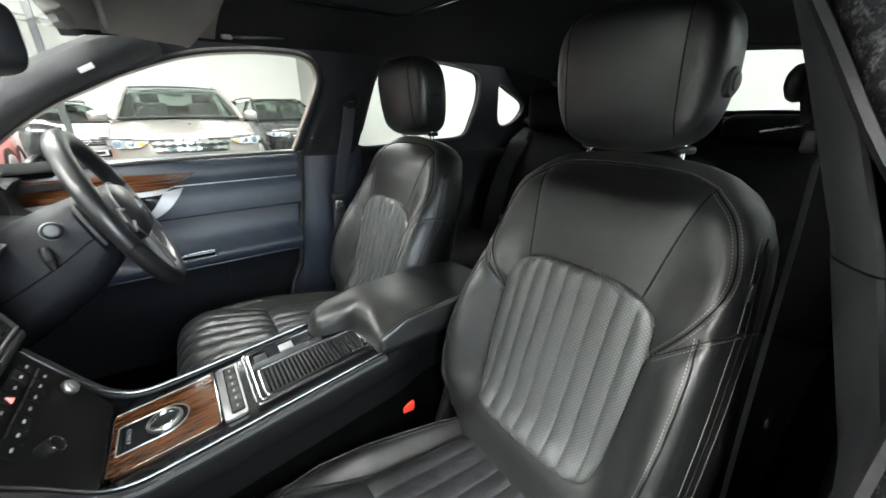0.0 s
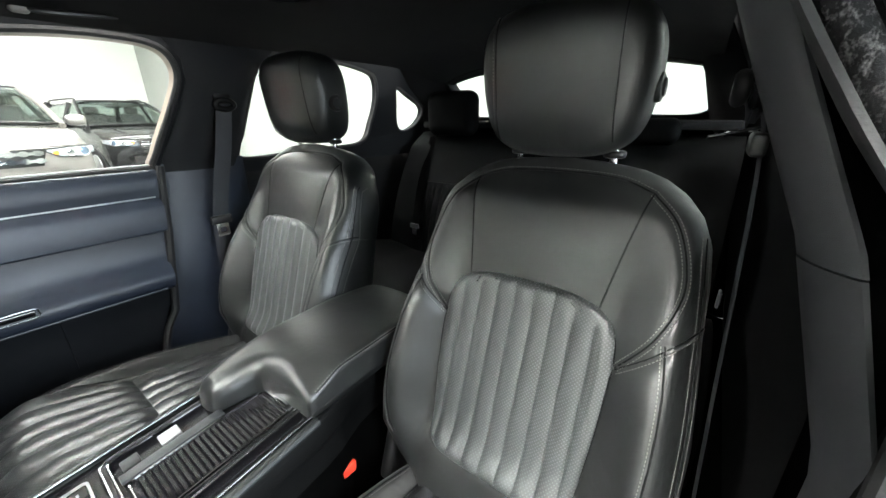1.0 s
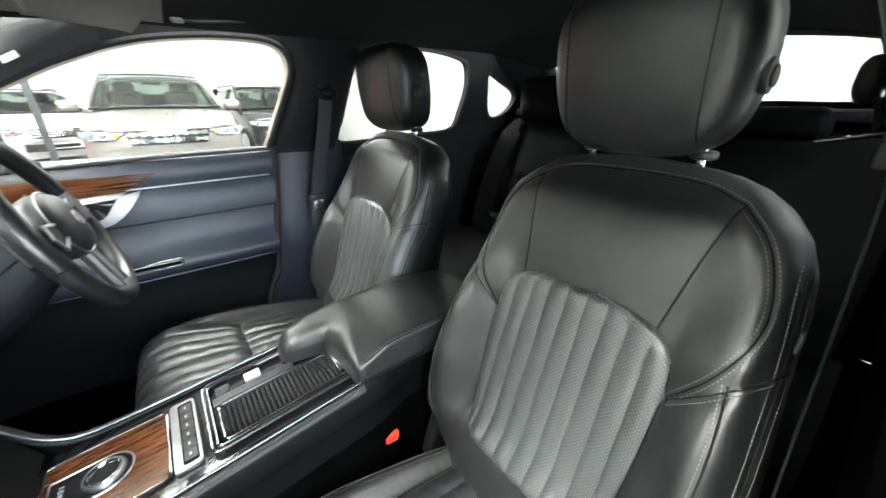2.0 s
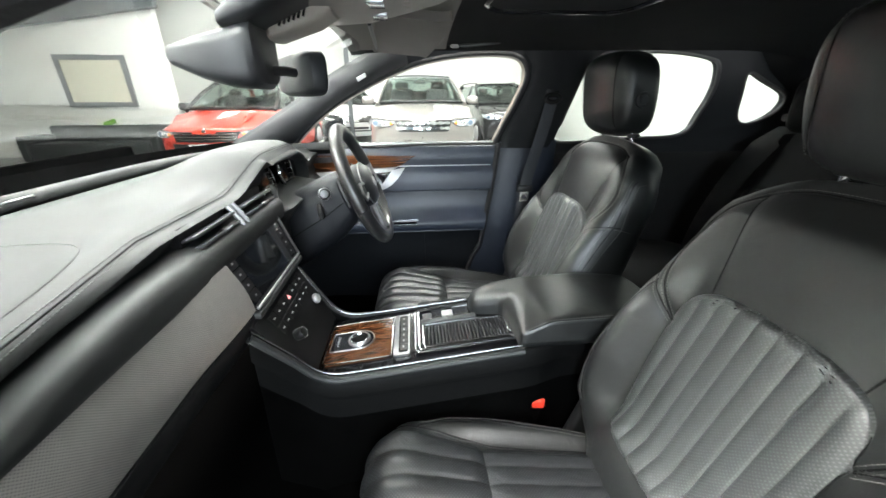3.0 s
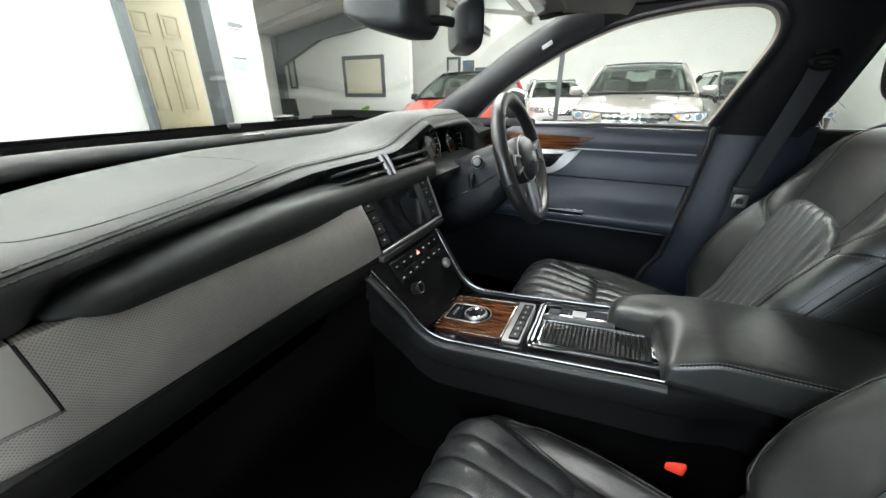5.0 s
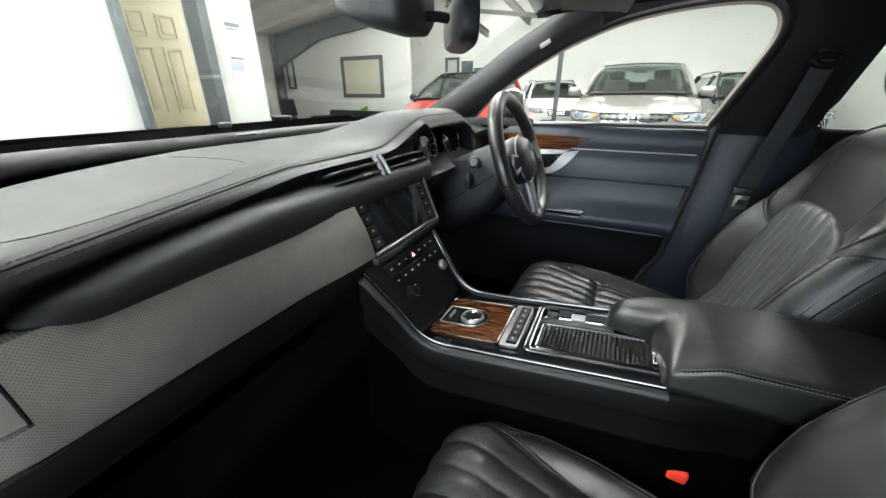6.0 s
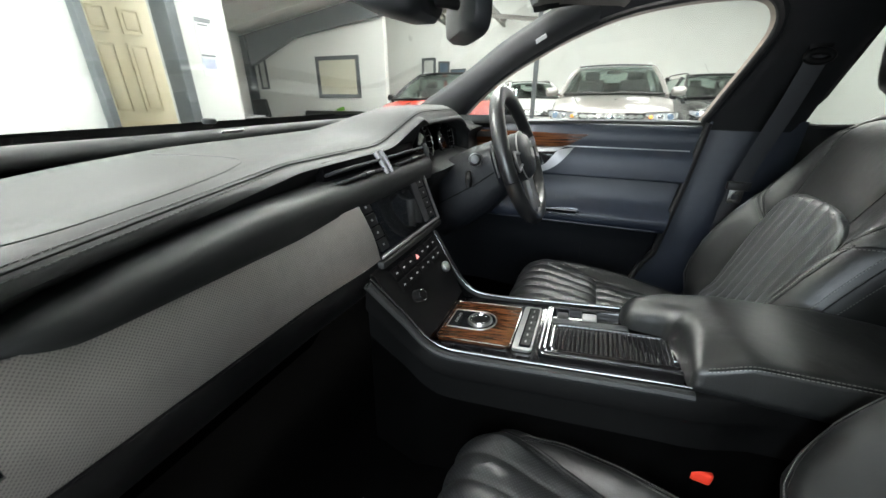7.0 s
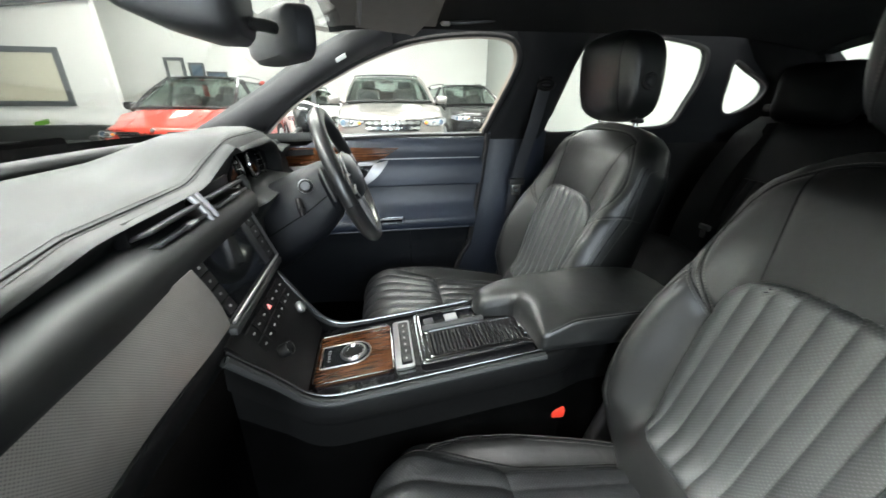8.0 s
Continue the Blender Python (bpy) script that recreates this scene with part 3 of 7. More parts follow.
part("lower_panel", sheet(door_pt, np.linspace(0, 1, 40), [0.3, 0.4, 0.5, 0.58, 0.62, 0.634], back=(0.05, 0, 0)), LOWER_DOOR, door, "lower door panel, darkened for shade below the armrest")
part("panel", sheet(door_pt, np.linspace(0, 1, 40), [0.635, 0.642, 0.648, 0.654, 0.66, 0.668, 0.675, 0.69, 0.70, 0.708, 0.715, 0.73, 0.76, 0.8, 0.816, 0.822, 0.8235, 0.826, 0.829, 0.832, 0.86, 0.9, 0.922, 0.928, 0.933, 0.95, 0.975, 0.99, 1.0, 1.008, 1.014, 1.02], back=(0.05, 0, 0)), TRIM, door)


def on_door(y, z, off=0.003):
    return (door_x(y, z) - off, y, z)


def door_patch(corners, mat, name, off, label=""):
    """A thin inlay on the door, from four corners (y, z) in turn."""
    a, b, c, d = [Vector((*q, 0)) for q in corners]

    def fn(u, v):
        q = a.lerp(b, u).lerp(d.lerp(c, u), v)
        return on_door(q.x, q.y, off)

    return part(name, sheet(fn, np.linspace(0, 1, 14), np.linspace(0, 1, 6), back=(0.012, 0, 0)), mat, door, label)


door_patch([(0.44, 0.985), (-0.168, 0.974), (-0.095, 0.93), (0.44, 0.908)], WOOD, "wood_inlay", 0.006, "glossy dark wood veneer inlay")
door_patch([(0.44, 0.904), (-0.093, 0.928), (-0.06, 0.912), (0.44, 0.886)], DOOR_SILVER, "silver_strip", 0.007, "brushed silver strip")
WING = [(v.x, v.y) for v in curve([(0.1, 0.832, 0), (0.03, 0.834, 0), (-0.02, 0.838, 0), (-0.052, 0.85, 0), (-0.082, 0.874, 0), (-0.106, 0.902, 0), (-0.124, 0.927, 0)], 18)] + [(v.x, v.y) for v in curve([(-0.07, 0.917, 0), (-0.052, 0.893, 0), (-0.034, 0.87, 0), (-0.014, 0.858, 0), (0.03, 0.853, 0), (0.1, 0.851, 0)], 14)]
part("silver_wing", plate(WING, [], lambda y, z: on_door(y, z, 0.009), (0.014, 0, 0)), DOOR_SILVER, door, "brushed silver wing round the door release")
door_patch([(0.1, 0.9), (-0.066, 0.915), (-0.026, 0.862), (0.1, 0.852)], GLOSS, "release_recess", 0.004)
part("release_lever", box(0.02, 0.075, 0.014, (door_x(0.03, 0.88) - 0.018, 0.035, 0.883), 0.006, 3, (0, 0, 4)), CHROME, door, "chrome door release lever")
part("pinstripe", tube([on_door(y, 0.9315 - 0.0002 * (y + 0.3), 0.004) for y in np.linspace(-0.09, -0.485, 12)], 0.0022, 6), ALU, door, "thin silver line")
part("pull_recess", tube([on_door(y, 0.7, 0.004) for y in np.linspace(-0.03, -0.165, 12)], 0.012, 10, flat=0.55), GLOSS, door)
part("pull_rim", tube([(door_x(-0.1, 0.7) - 0.006, y, z) for y, z in smooth2([(-0.025, 0.704), (-0.1, 0.711), (-0.165, 0.712), (-0.172, 0.702), (-0.165, 0.69), (-0.1, 0.688), (-0.025, 0.69), (-0.02, 0.697)], 40)], 0.0012, 6, True), STRIP, door, "thin chrome rim of the door pull")
part("armrest_line", tube([on_door(y, 0.656, 0.002) for y in np.linspace(0.2, -0.44, 20)], 0.003, 6), TRIM, door)
part("pocket_lid", sheet(lambda y, z: on_door(y, z, 0.012), np.linspace(-0.2, -0.425, 12), np.linspace(0.48, 0.637, 6), back=(0.02, 0, 0)), LOWER_DOOR, door)
part("sill_strip", tube([(0.757, y, 1.016 - 0.012 * step(-0.3, 0.3, y)) for y in np.linspace(0.34, -0.5, 14)], 0.005, 8), RUBBER, door)
part("sill_chrome", tube([(0.775, y, 1.022 - 0.012 * step(-0.3, 0.3, y)) for y in np.linspace(0.34, -0.5, 14)], 0.0035, 6), ALU, door)

# lower B-pillar covers with belts
def bpillar(sgn, name, label):
    def fn(u, v):
        z = 0.34 + 0.69 * v
        f, r = door_rear(z) - 0.012, lin([(0.34, -0.72), (0.8, -0.76), (1.03, -0.765)], z)
        y = f + (r - f) * u
        x = 0.752 - 0.022 * math.sin(math.pi * u) ** 0.6
        return (sgn * x, y, z)

    return solid(name, sheet(fn, np.linspace(0, 1, 12), np.linspace(0, 1, 16), back=(sgn * 0.04, 0, 0)), TRIM, label, "pillar", "structure")


bpillar(1, "trim_pillar_lower_right", "dark lower door pillar cover beside the driver")
solid("trim_seal_door_rear", tube([(0.742, door_rear(z) - 0.006, z) for z in np.linspace(0.36, 1.02, 14)], 0.011, 8), RUBBER, "black rubber seal along the door edge", "seal", "structure")


def upper_b(sgn, name):
    def fn(u, v):
        z = 1.0 + 0.345 * v
        f = lin([(1.0, -0.518), (1.05, -0.53), (1.1, -0.548), (1.18, -0.576), (1.25, -0.594), (1.3, -0.584), (1.345, -0.54)], z)
        r = lin([(1.0, -0.752), (1.1, -0.758), (1.19, -0.767), (1.28, -0.78), (1.345, -0.83)], z)
        y = f + (r - f) * u
        x = side_x(z) - 0.006 - 0.03 * math.sin(math.pi * u) ** 0.6
        return (sgn * x, y, z)

    return solid(name, sheet(fn, np.linspace(0, 1, 14), np.linspace(0, 1, 16), back=(sgn * 0.02, 0, 0)), PILLAR, "charcoal cloth-covered upper door pillar", "pillar", "structure")


upper_b(1, "trim_pillar_upper_right")


def left_lean(z):
    """How far the pillar beside the passenger leans inward (or outward, below the sill) at a height."""
    return -0.42 * max(z - 1.02, 0.0) + min(0.3 * max(1.012 - z, 0.0), 0.07)


def left_front(z):
    return lin([(0.3, -0.56), (1.0, -0.578), (1.05, -0.585), (1.1, -0.6), (1.18, -0.622), (1.25, -0.63), (1.3, -0.62), (1.35, -0.58)], z)


def left_section(z):
    """The passenger's door pillar cover in plan at a height: a narrow front face and a deep inner side."""
    base = [(-0.745, 0.004), (-0.73, 0.0), (-0.714, -0.008), (-0.702, -0.022), (-0.692, -0.038), (-0.686, -0.06), (-0.682, -0.1), (-0.684, -0.15), (-0.71, -0.19), (-0.76, -0.2), (-0.76, 0.0)]
    return [(x - left_lean(z), left_front(z) + y, z) for x, y in base]


def left_strip(z):
    """The rounded strip along the front of the passenger's door pillar, in plan; coloured lighter for light."""
    base = [(-0.713, 0.004), (-0.7085, 0.0055), (-0.703, 0.003), (-0.696, -0.003), (-0.688, -0.012), (-0.681, -0.022), (-0.6755, -0.034), (-0.673, -0.047), (-0.676, -0.058), (-0.69, -0.06), (-0.713, -0.012)]
    return [(x - left_lean(z), left_front(z) + y, z) for x, y in base]


# near-black core puts the shade on the pillar's inner side into colour
solid("trim_pillar_left_core", loft([left_section(z) for z in np.linspace(0.3, 1.36, 34)]), CARPET_SHADE, "inner side of the door pillar beside the passenger, blackened for shade", "pillar", "structure")
solid("trim_pillar_upper_left", loft([left_strip(z) for z in np.linspace(1.0145, 1.36, 18)]), PILLAR_LIGHT, "cloth-covered edge of the door pillar beside the passenger, lightened for light", "pillar", "structure")
solid("trim_pillar_lower_left", loft([left_strip(z) for z in np.linspace(0.3, 1.0125, 18)]), PILLAR_LIGHT, "lower door pillar edge beside the passenger, lightened for light", "pillar", "structure")

# ---- dashboard ----
dash = thing("dashboard", "black stitched dashboard with silver trim panel, vents and screen", "dashboard", (0, 0.3, 0.62))


def hoop_y(x):
    return 0.578 * math.sqrt(max(1 - (abs(x) / 0.76) ** 4, 0.0))


def fall(x):
    return max(0.0, -x - 0.25)


def seam_y(x):
    base = 0.25 - 0.14 * fall(x)
    g = step(0.07, 0.2, x) * (1 - step(0.55, 0.66, x))
    return base * (1 - g) + 0.232 * g


def hood(x):
    return step(-0.12, 0.24, x) * (1 - step(0.42, 0.61, x))


def cave(x):
    return step(0.165, 0.2, x) * (1 - step(0.545, 0.58, x))


def crease_z(x):
    """The height of the crease under the rolled lip of the dashboard."""
    return lin([(-0.75, 0.912), (-0.615, 0.924), (-0.59, 0.938), (-0.56, 0.948), (-0.52, 0.955), (-0.45, 0.961), (-0.35, 0.967), (-0.25, 0.97), (-0.19, 0.985), (0.17, 0.987), (0.75, 0.96)], x)


def dash_profile(x):
    h, s, b, g, d = hoop_y(x), seam_y(x), 0.062 * hood(x), cave(x), 0.065 * fall(x)
    f0 = h - 0.055 if x > -0.58 else lin([(-0.72, 0.182), (-0.71, 0.196), (-0.69, 0.232), (-0.655, 0.295), (-0.6, 0.387), (-0.58, 0.412)], x)
    f0 = max(f0, s + 0.012)
    a = min(0.035, 0.7 * (f0 - s))
    zs = 0.9985 - d
    g2 = step(-0.02, 0.2, x) * (1 - step(0.55, 0.62, x))
    rear_b, b = b, b * g2
    out = [(f0 + 0.025, 0.965), (f0 + 0.019, 0.998 - d * 0.6), (f0, 1.015 - d * 0.6)]
    for k in range(1, 8):
        f = k / 8
        out.append((f0 + (s + a - f0) * f, 1.015 - d * (0.6 + 0.4 * f) + rear_b * step(0.0, 0.75, f) * (1 - (1 - g2) * step(0.35, 1.05, f)) - 0.003 * f))
    cz = crease_z(x)
    v = step(-0.25, -0.19, x) * (1 - g)
    no_pod = 1 - step(-0.635, -0.6, x)
    w = step(-0.5, -0.15, x)
    cy = (0.226 + 0.01 * w) * (1 - no_pod) + (s + 0.004) * no_pod
    mix = lambda p, q: (p[0] * (1 - g) + q[0] * g, p[1] * (1 - g) + q[1] * g)
    out += [(s + a, zs + 0.0135 + b), (s + 0.5 * a, zs + 0.009 + b), (s, zs + b)]
    out += [mix((s - 0.005 - 0.009 * w, zs - 0.006 + 0.0045 * w + b), (s - 0.013, zs - 0.01 + b)), mix((s - 0.0065 - 0.017 * w, zs - 0.014 + 0.0105 * w + b), (s - 0.018, zs - 0.02 + b * 0.97))]
    lip = mix((s - 0.006 + (cy - s) * 0.2 - 0.0195 * w, zs - 0.0185 + 0.0125 * w - 0.012 * no_pod + b), (s - 0.022, 0.974 + b))
    in1 = mix((cy, cz + 0.002 + b * (1 - v)), (s - 0.008, 0.967 + b))
    in2 = (0.245 * (1 - g) + 0.30 * g, (cz - 0.012) * (1 - g) + (0.964 + b) * g)
    in3 = (0.24 * (1 - g) + 0.30 * g, 0.915 * (1 - g) + 0.945 * g)
    in4 = (0.222 * (1 - g) + 0.17 * g, 0.90 * (1 - g) + 0.92 * g)
    out += [lip, in1, in2, in3, in4, (0.215, 0.86), (0.215, 0.8), (0.23, 0.74), (0.28, 0.705), (0.4, 0.66), (0.6, 0.6)]
    if x < -0.69:
        e = 1 - math.sqrt(max(1 - ((-0.69 - x) / 0.0237) ** 2, 0.0))
        out = [(y, z - 0.012 * e) if z > 0.93 else (y, z) for y, z in out]
    return [(x, y, z) for y, z in out]


XS = sorted(set([-0.7135, -0.7125, -0.7105, -0.7075, -0.7035] + np.linspace(-0.699, 0.748, 84).round(4).tolist() + np.linspace(0.15, 0.22, 9).round(4).tolist() + np.linspace(0.53, 0.6, 9).round(4).tolist()))
end_row = [(-0.717, 0.25 + (y - 0.25) * 0.6, 0.93 + (z - 0.93) * 0.5) if z > 0.88 else (-0.717, y, z) for x, y, z in dash_profile(XS[0])]
end_core = [(-0.716, 0.25, 0.925) if z > 0.88 else (-0.716, y, z) for x, y, z in dash_profile(XS[0])]
dm = loft([end_core, end_row] + [dash_profile(x) for x in XS], closed=False)
body = part("top_pad", dm, SOFT, dash, "black grained soft dashboard skin", angle=50)


def dash_top(x, y):
    pr = [(p[1], p[2]) for p in dash_profile(x)[2:14]][::-1]
    return lin(pr, y)


part("seam_groove", tube([(x, seam_y(x) + 0.002, dash_top(x, seam_y(x) + 0.002) + 0.0002) for x in np.linspace(-0.7, 0.6, 90)], 0.0014, 6), SEAM, dash)
part("stitching", stitching([(x, seam_y(x) + 0.0075, dash_top(x, seam_y(x) + 0.0075) + 0.0006) for x in np.linspace(-0.7, 0.6, 120)], 0.0065, 0.0007), DASH_THREAD, dash, "grey twin stitching")
part("stitching", stitching([(x, seam_y(x) - 0.0035, dash_top(x, seam_y(x) - 0.0035) + 0.0008) for x in np.linspace(-0.7, 0.6, 120)], 0.0065, 0.0007), DASH_THREAD, dash, "grey twin stitching")

LIP = [(x, dash_profile(x)[15][1] + 0.006, dash_profile(x)[15][2] + 0.001) for x in np.linspace(0.178, 0.5, 16)]
HOOD = curve(LIP + [(0.528, 0.222, 0.996), (0.547, 0.224, 0.972), (0.558, 0.226, 0.945), (0.563, 0.228, 0.92)], 70)
HOOD_MID = Vector((0.37, 0.23, 0.95))


def hood_section(p):
    """A padded roll, 45 mm deep, whose nose faces the driver."""
    o = (p - HOOD_MID)
    o = Vector((o.x * 0.8, 0, o.z)).normalized()
    return [p + o * d + Vector((0, y, 0)) for d, y in ((0.002, 0.045), (0.0085, 0.03), (0.0105, 0.012), (0.009, 0.001), (0.005, -0.0065), (-0.001, -0.009), (-0.0065, -0.0065), (-0.0095, 0.002), (-0.0095, 0.016), (-0.008, 0.045))]


part("hood_rim", loft([hood_section(p) for p in HOOD], closed=False), SOFT, dash, "padded rim of the instrument hood", angle=60)
WALL_LINE = [Vector((0.166, 0.25, 0.925)), Vector((0.168, 0.238, 0.96)), Vector((0.172, 0.228, 0.99))] + [p + Vector((0, 0.006, -0.004)) for p in HOOD]
part("hood_lining", loft([[Vector((0.365, 0.3, 0.96)) + Vector(((p.x - 0.365) * k, (p.y - 0.3) * m, (p.z - 0.96) * k)) for p in WALL_LINE] for k, m in ((1.0, 1.0), (0.97, 0.7), (0.94, 0.4), (0.9, 0.0))], closed=False), SOFT_DARK, dash, "black lining of the instrument hood")
# windscreen hoop
part("hoop", sheet(lambda x, a: (x, hoop_y(x) + (0.016 + 0.012 * step(-0.2, -0.6, x)) * math.cos(a) + 0.034 * step(-0.2, -0.6, x), 1.018 + (0.015 + 0.004 * step(-0.2, -0.6, x)) * math.sin(a)), sorted(np.linspace(-0.757, 0.757, 70).tolist() + [-0.75, 0.75, -0.74, 0.74]), np.linspace(0, 2 * math.pi, 13)), SOFT, dash, "raised band below the windscreen")
part("cowl_edge", sheet(lambda x, v: (x, hoop_y(x) + 0.016 + (max(0.575 + 0.165 * (1 - (x / 0.72) ** 2), hoop_y(x) + 0.06) - hoop_y(x) - 0.016) * v, 1.018 + 0.022 * v), np.linspace(-0.75, 0.75, 60), np.linspace(0, 1, 5), back=(0, 0, -0.03)), CARPET_SHADE, dash, "black printed edge of the windscreen")
part("groove", sheet(lambda x, v: (x, max(hoop_y(x) - 0.05, 0.05) + 0.06 * v, 0.975), np.linspace(-0.75, 0.75, 60), np.linspace(0, 1, 3), back=(0, 0, -0.02)), SEAM, dash, "dark gap in front of the dashboard top")
sensor = part("sun_sensor", disc(0.014, 0.012, (-0.113, hoop_y(0.113) + 0.005, 1.05), seg=24, bevel=0.004), SATIN, dash, "small black sunlight sensor dome")
part("plate_window", box(0.05, 0.012, 0.003, (-0.1, 0.535, 1.03), 0.001, 1, (-25, 0, 0)), ALU, dash, "small metal number plate strip")
# airbag outline on the top pad
AIRBAG = [(p.x, p.y) for p in curve([(-0.617, 0.365, 0), (-0.619, 0.32, 0), (-0.616, 0.285, 0), (-0.606, 0.256, 0), (-0.584, 0.24, 0), (-0.54, 0.236, 0), (-0.46, 0.245, 0), (-0.376, 0.26, 0), (-0.312, 0.279, 0), (-0.284, 0.305, 0), (-0.278, 0.35, 0), (-0.288, 0.42, 0), (-0.306, 0.474, 0)], 90)]
part("airbag_outline", tube([(x, y, dash_top(x, y) - 0.0002) for x, y in AIRBAG], 0.0011, 6), SOFT, dash, "faint outline of the airbag cover")


# wing pad with the vents
def wing(x):
    """The long rounded roll below the crease, with a rounded tip."""
    k = math.sqrt(max(1 - ((-0.545 - x) / 0.0705) ** 2, 0.0)) if x < -0.545 else 1.0
    zc = min(crease_z(x) - 0.003, 0.9645) if x > -0.545 else 0.947
    shape = [(0.245, zc), (0.228, zc), (0.214, zc - 0.001), (0.201, zc - 0.003), (0.1915, zc - 0.0065), (0.185, zc - 0.013), (0.1815, zc - 0.022), (0.182, 0.917), (0.187, 0.908), (0.2, 0.903), (0.245, 0.903)]
    c = (0.23, 0.925)
    return [(x, c[0] + (y - c[0]) * (0.35 + 0.65 * k) if k > 0.02 else c[0], c[1] + (z - c[1]) * max(k, 0.02)) for y, z in shape]


part("wing_pad", loft([wing(x) for x in sorted(np.linspace(-0.54, 0.155, 60).tolist() + [-0.545 - 0.0704 * math.sin(q) for q in np.linspace(0, math.pi / 2, 12)])]), SOFT, dash, "padded wing across the dashboard", angle=60)
part("vent_end", tube([(0.15, 0.2, 0.945), (0.161, 0.2, 0.955), (0.165, 0.202, 0.972), (0.163, 0.21, 0.988)], 0.0085, 10), SOFT, dash)


def vent(x0, x1):
    v = part("air_vent", box(x1 - x0, 0.05, 0.046, ((x0 + x1) / 2, 0.252, 0.973), 0.004), SEAM, dash, "black louvred air vent")
    for k in range(2):
        part("slat", box(x1 - x0 - 0.005, 0.034, 0.0055, ((x0 + x1) / 2, 0.209 + 0.007 * k, 0.9612 + 0.0172 * k), 0.002, 2, (-20, 0, 0)), SATIN, v)
    part("slider", box(0.026, 0.014, 0.011, ((x0 + x1) / 2 + 0.01, 0.197, 0.966), 0.004), PLASTIC, v)
    part("slider_tip", box(0.024, 0.003, 0.004, ((x0 + x1) / 2 + 0.01, 0.1895, 0.969), 0.001, 1), ALU, v)
    return v


vent(-0.195, -0.042)
vent(-0.012, 0.145)
for k in (-0.05, -0.03):
    part("vent_divider", tube([(k + 0.001, 0.192, 0.955), (k, 0.1955, 0.965), (k - 0.002, 0.204, 0.982), (k - 0.003, 0.214, 0.996)], 0.0052, 8, flat=1.2), DOOR_SILVER, dash, "silver bar between the vents")
part("vent_rim", tube([(-0.2, 0.196, 0.9535), (-0.1, 0.192, 0.9535), (0.05, 0.192, 0.9545), (0.145, 0.197, 0.955)], 0.0026, 6), CHROME, dash, "thin chrome line under the vents")

# silver panel
def silver_y(x, z):
    v = (z - 0.806) / 0.111
    return 0.176 - 0.012 * step(-0.35, -0.16, x) + 0.015 * v - 0.006 * math.sin(math.pi * min(max(v, 0), 1)) + 0.02 * step(-0.62, -0.76, x)


def silver_edge(z):
    return -0.140 - 0.030 * (z - 0.818) / 0.109


def silver_piece(x0, x1, name, mat, label, z0=0.806, z1=0.92):
    def fn(u, z):
        a, b = x0(z), x1(z)
        x = a + (b - a) * u
        return (x, silver_y(x, z), z)

    return part(name, sheet(fn, np.linspace(0, 1, 24), np.linspace(z0, z1, 9), back=(0, 0.02, 0)), mat, dash, label)


split = lambda z: -0.634 - 0.06 * (z - 0.81)
silver_piece(lambda z: split(z) + 0.0015, lambda z: silver_edge(z) - 0.002, "silver_panel", SILVER, "dark silver panel with a fine etched pattern")
silver_piece(lambda z: -0.726, lambda z: split(z) - 0.0018, "silver_end_panel", SILVER_END, "plain silver end panel", 0.8465)
silver_piece(lambda z: -0.726, lambda z: split(z) + 0.002, "silver_lower_strip", SILVER, "silver strip below the end panel", 0.806, 0.8425)
part("silver_split_gap", tube([(split(z), silver_y(split(z), z) + 0.001, z) for z in np.linspace(0.845, 0.918, 8)], 0.0016, 6), SEAM, dash)
part("silver_bright_edge", tube([(x, silver_y(x, 0.8445) - 0.0004, 0.8447) for x in np.linspace(-0.725, -0.638, 10)], 0.0012, 6), ALU, dash)
LOW = curve([(0.172, 0.8035, 0), (0.171, 0.79, 0), (0.175, 0.77, 0), (0.186, 0.748, 0), (0.204, 0.731, 0), (0.24, 0.722, 0)], 14)
# pad coloured darker than the dash skin for shade under the silver panel
part("lower_pad", sheet(lambda x, k: (x, LOW[k].x - 0.008 * step(-0.35, -0.16, x), LOW[k].y), np.linspace(-0.726, -0.125, 24), range(15), back=(0, 0.02, 0.004)), SOFT_DARK, dash, "lower dashboard pad, darkened for shade")
# near-black sheet put where the dash end falls into shade
part("end_cover", plate([(0.2, 0.6), (0.5, 0.6), (0.42, 0.93), (0.3, 0.955), (0.205, 0.94)], [], lambda y, z: (-0.728, y, z), (-0.01, 0, 0)), CARPET_SHADE, dash, "end of the dashboard, blackened for shade")
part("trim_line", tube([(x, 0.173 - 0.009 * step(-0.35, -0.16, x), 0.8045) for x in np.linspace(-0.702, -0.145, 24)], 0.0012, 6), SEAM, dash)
# lid blackened to stand in for footwell shade
part("glovebox_lid", sheet(lambda x, v: (x, 0.235 + 0.08 * v, 0.722 - 0.12 * v), np.linspace(-0.72, -0.2, 12), np.linspace(0, 1, 6), back=(0, 0.02, 0.01)), CARPET_SHADE, dash, "glovebox lid, blackened for footwell shade")


# centre screen
def scr(u, v, off=0.0):
    """A place on the screen unit: u from 0 to 1 across, v from 0 at the bottom to 1 at the top."""
    z = 0.817 + 0.11 * v
    xa, xb = -0.140 - 0.03 * v, 0.134 - 0.028 * v
    return Vector((xa + (xb - xa) * u, 0.1618 + 0.0275 * v - off, z + 0.25 * off))


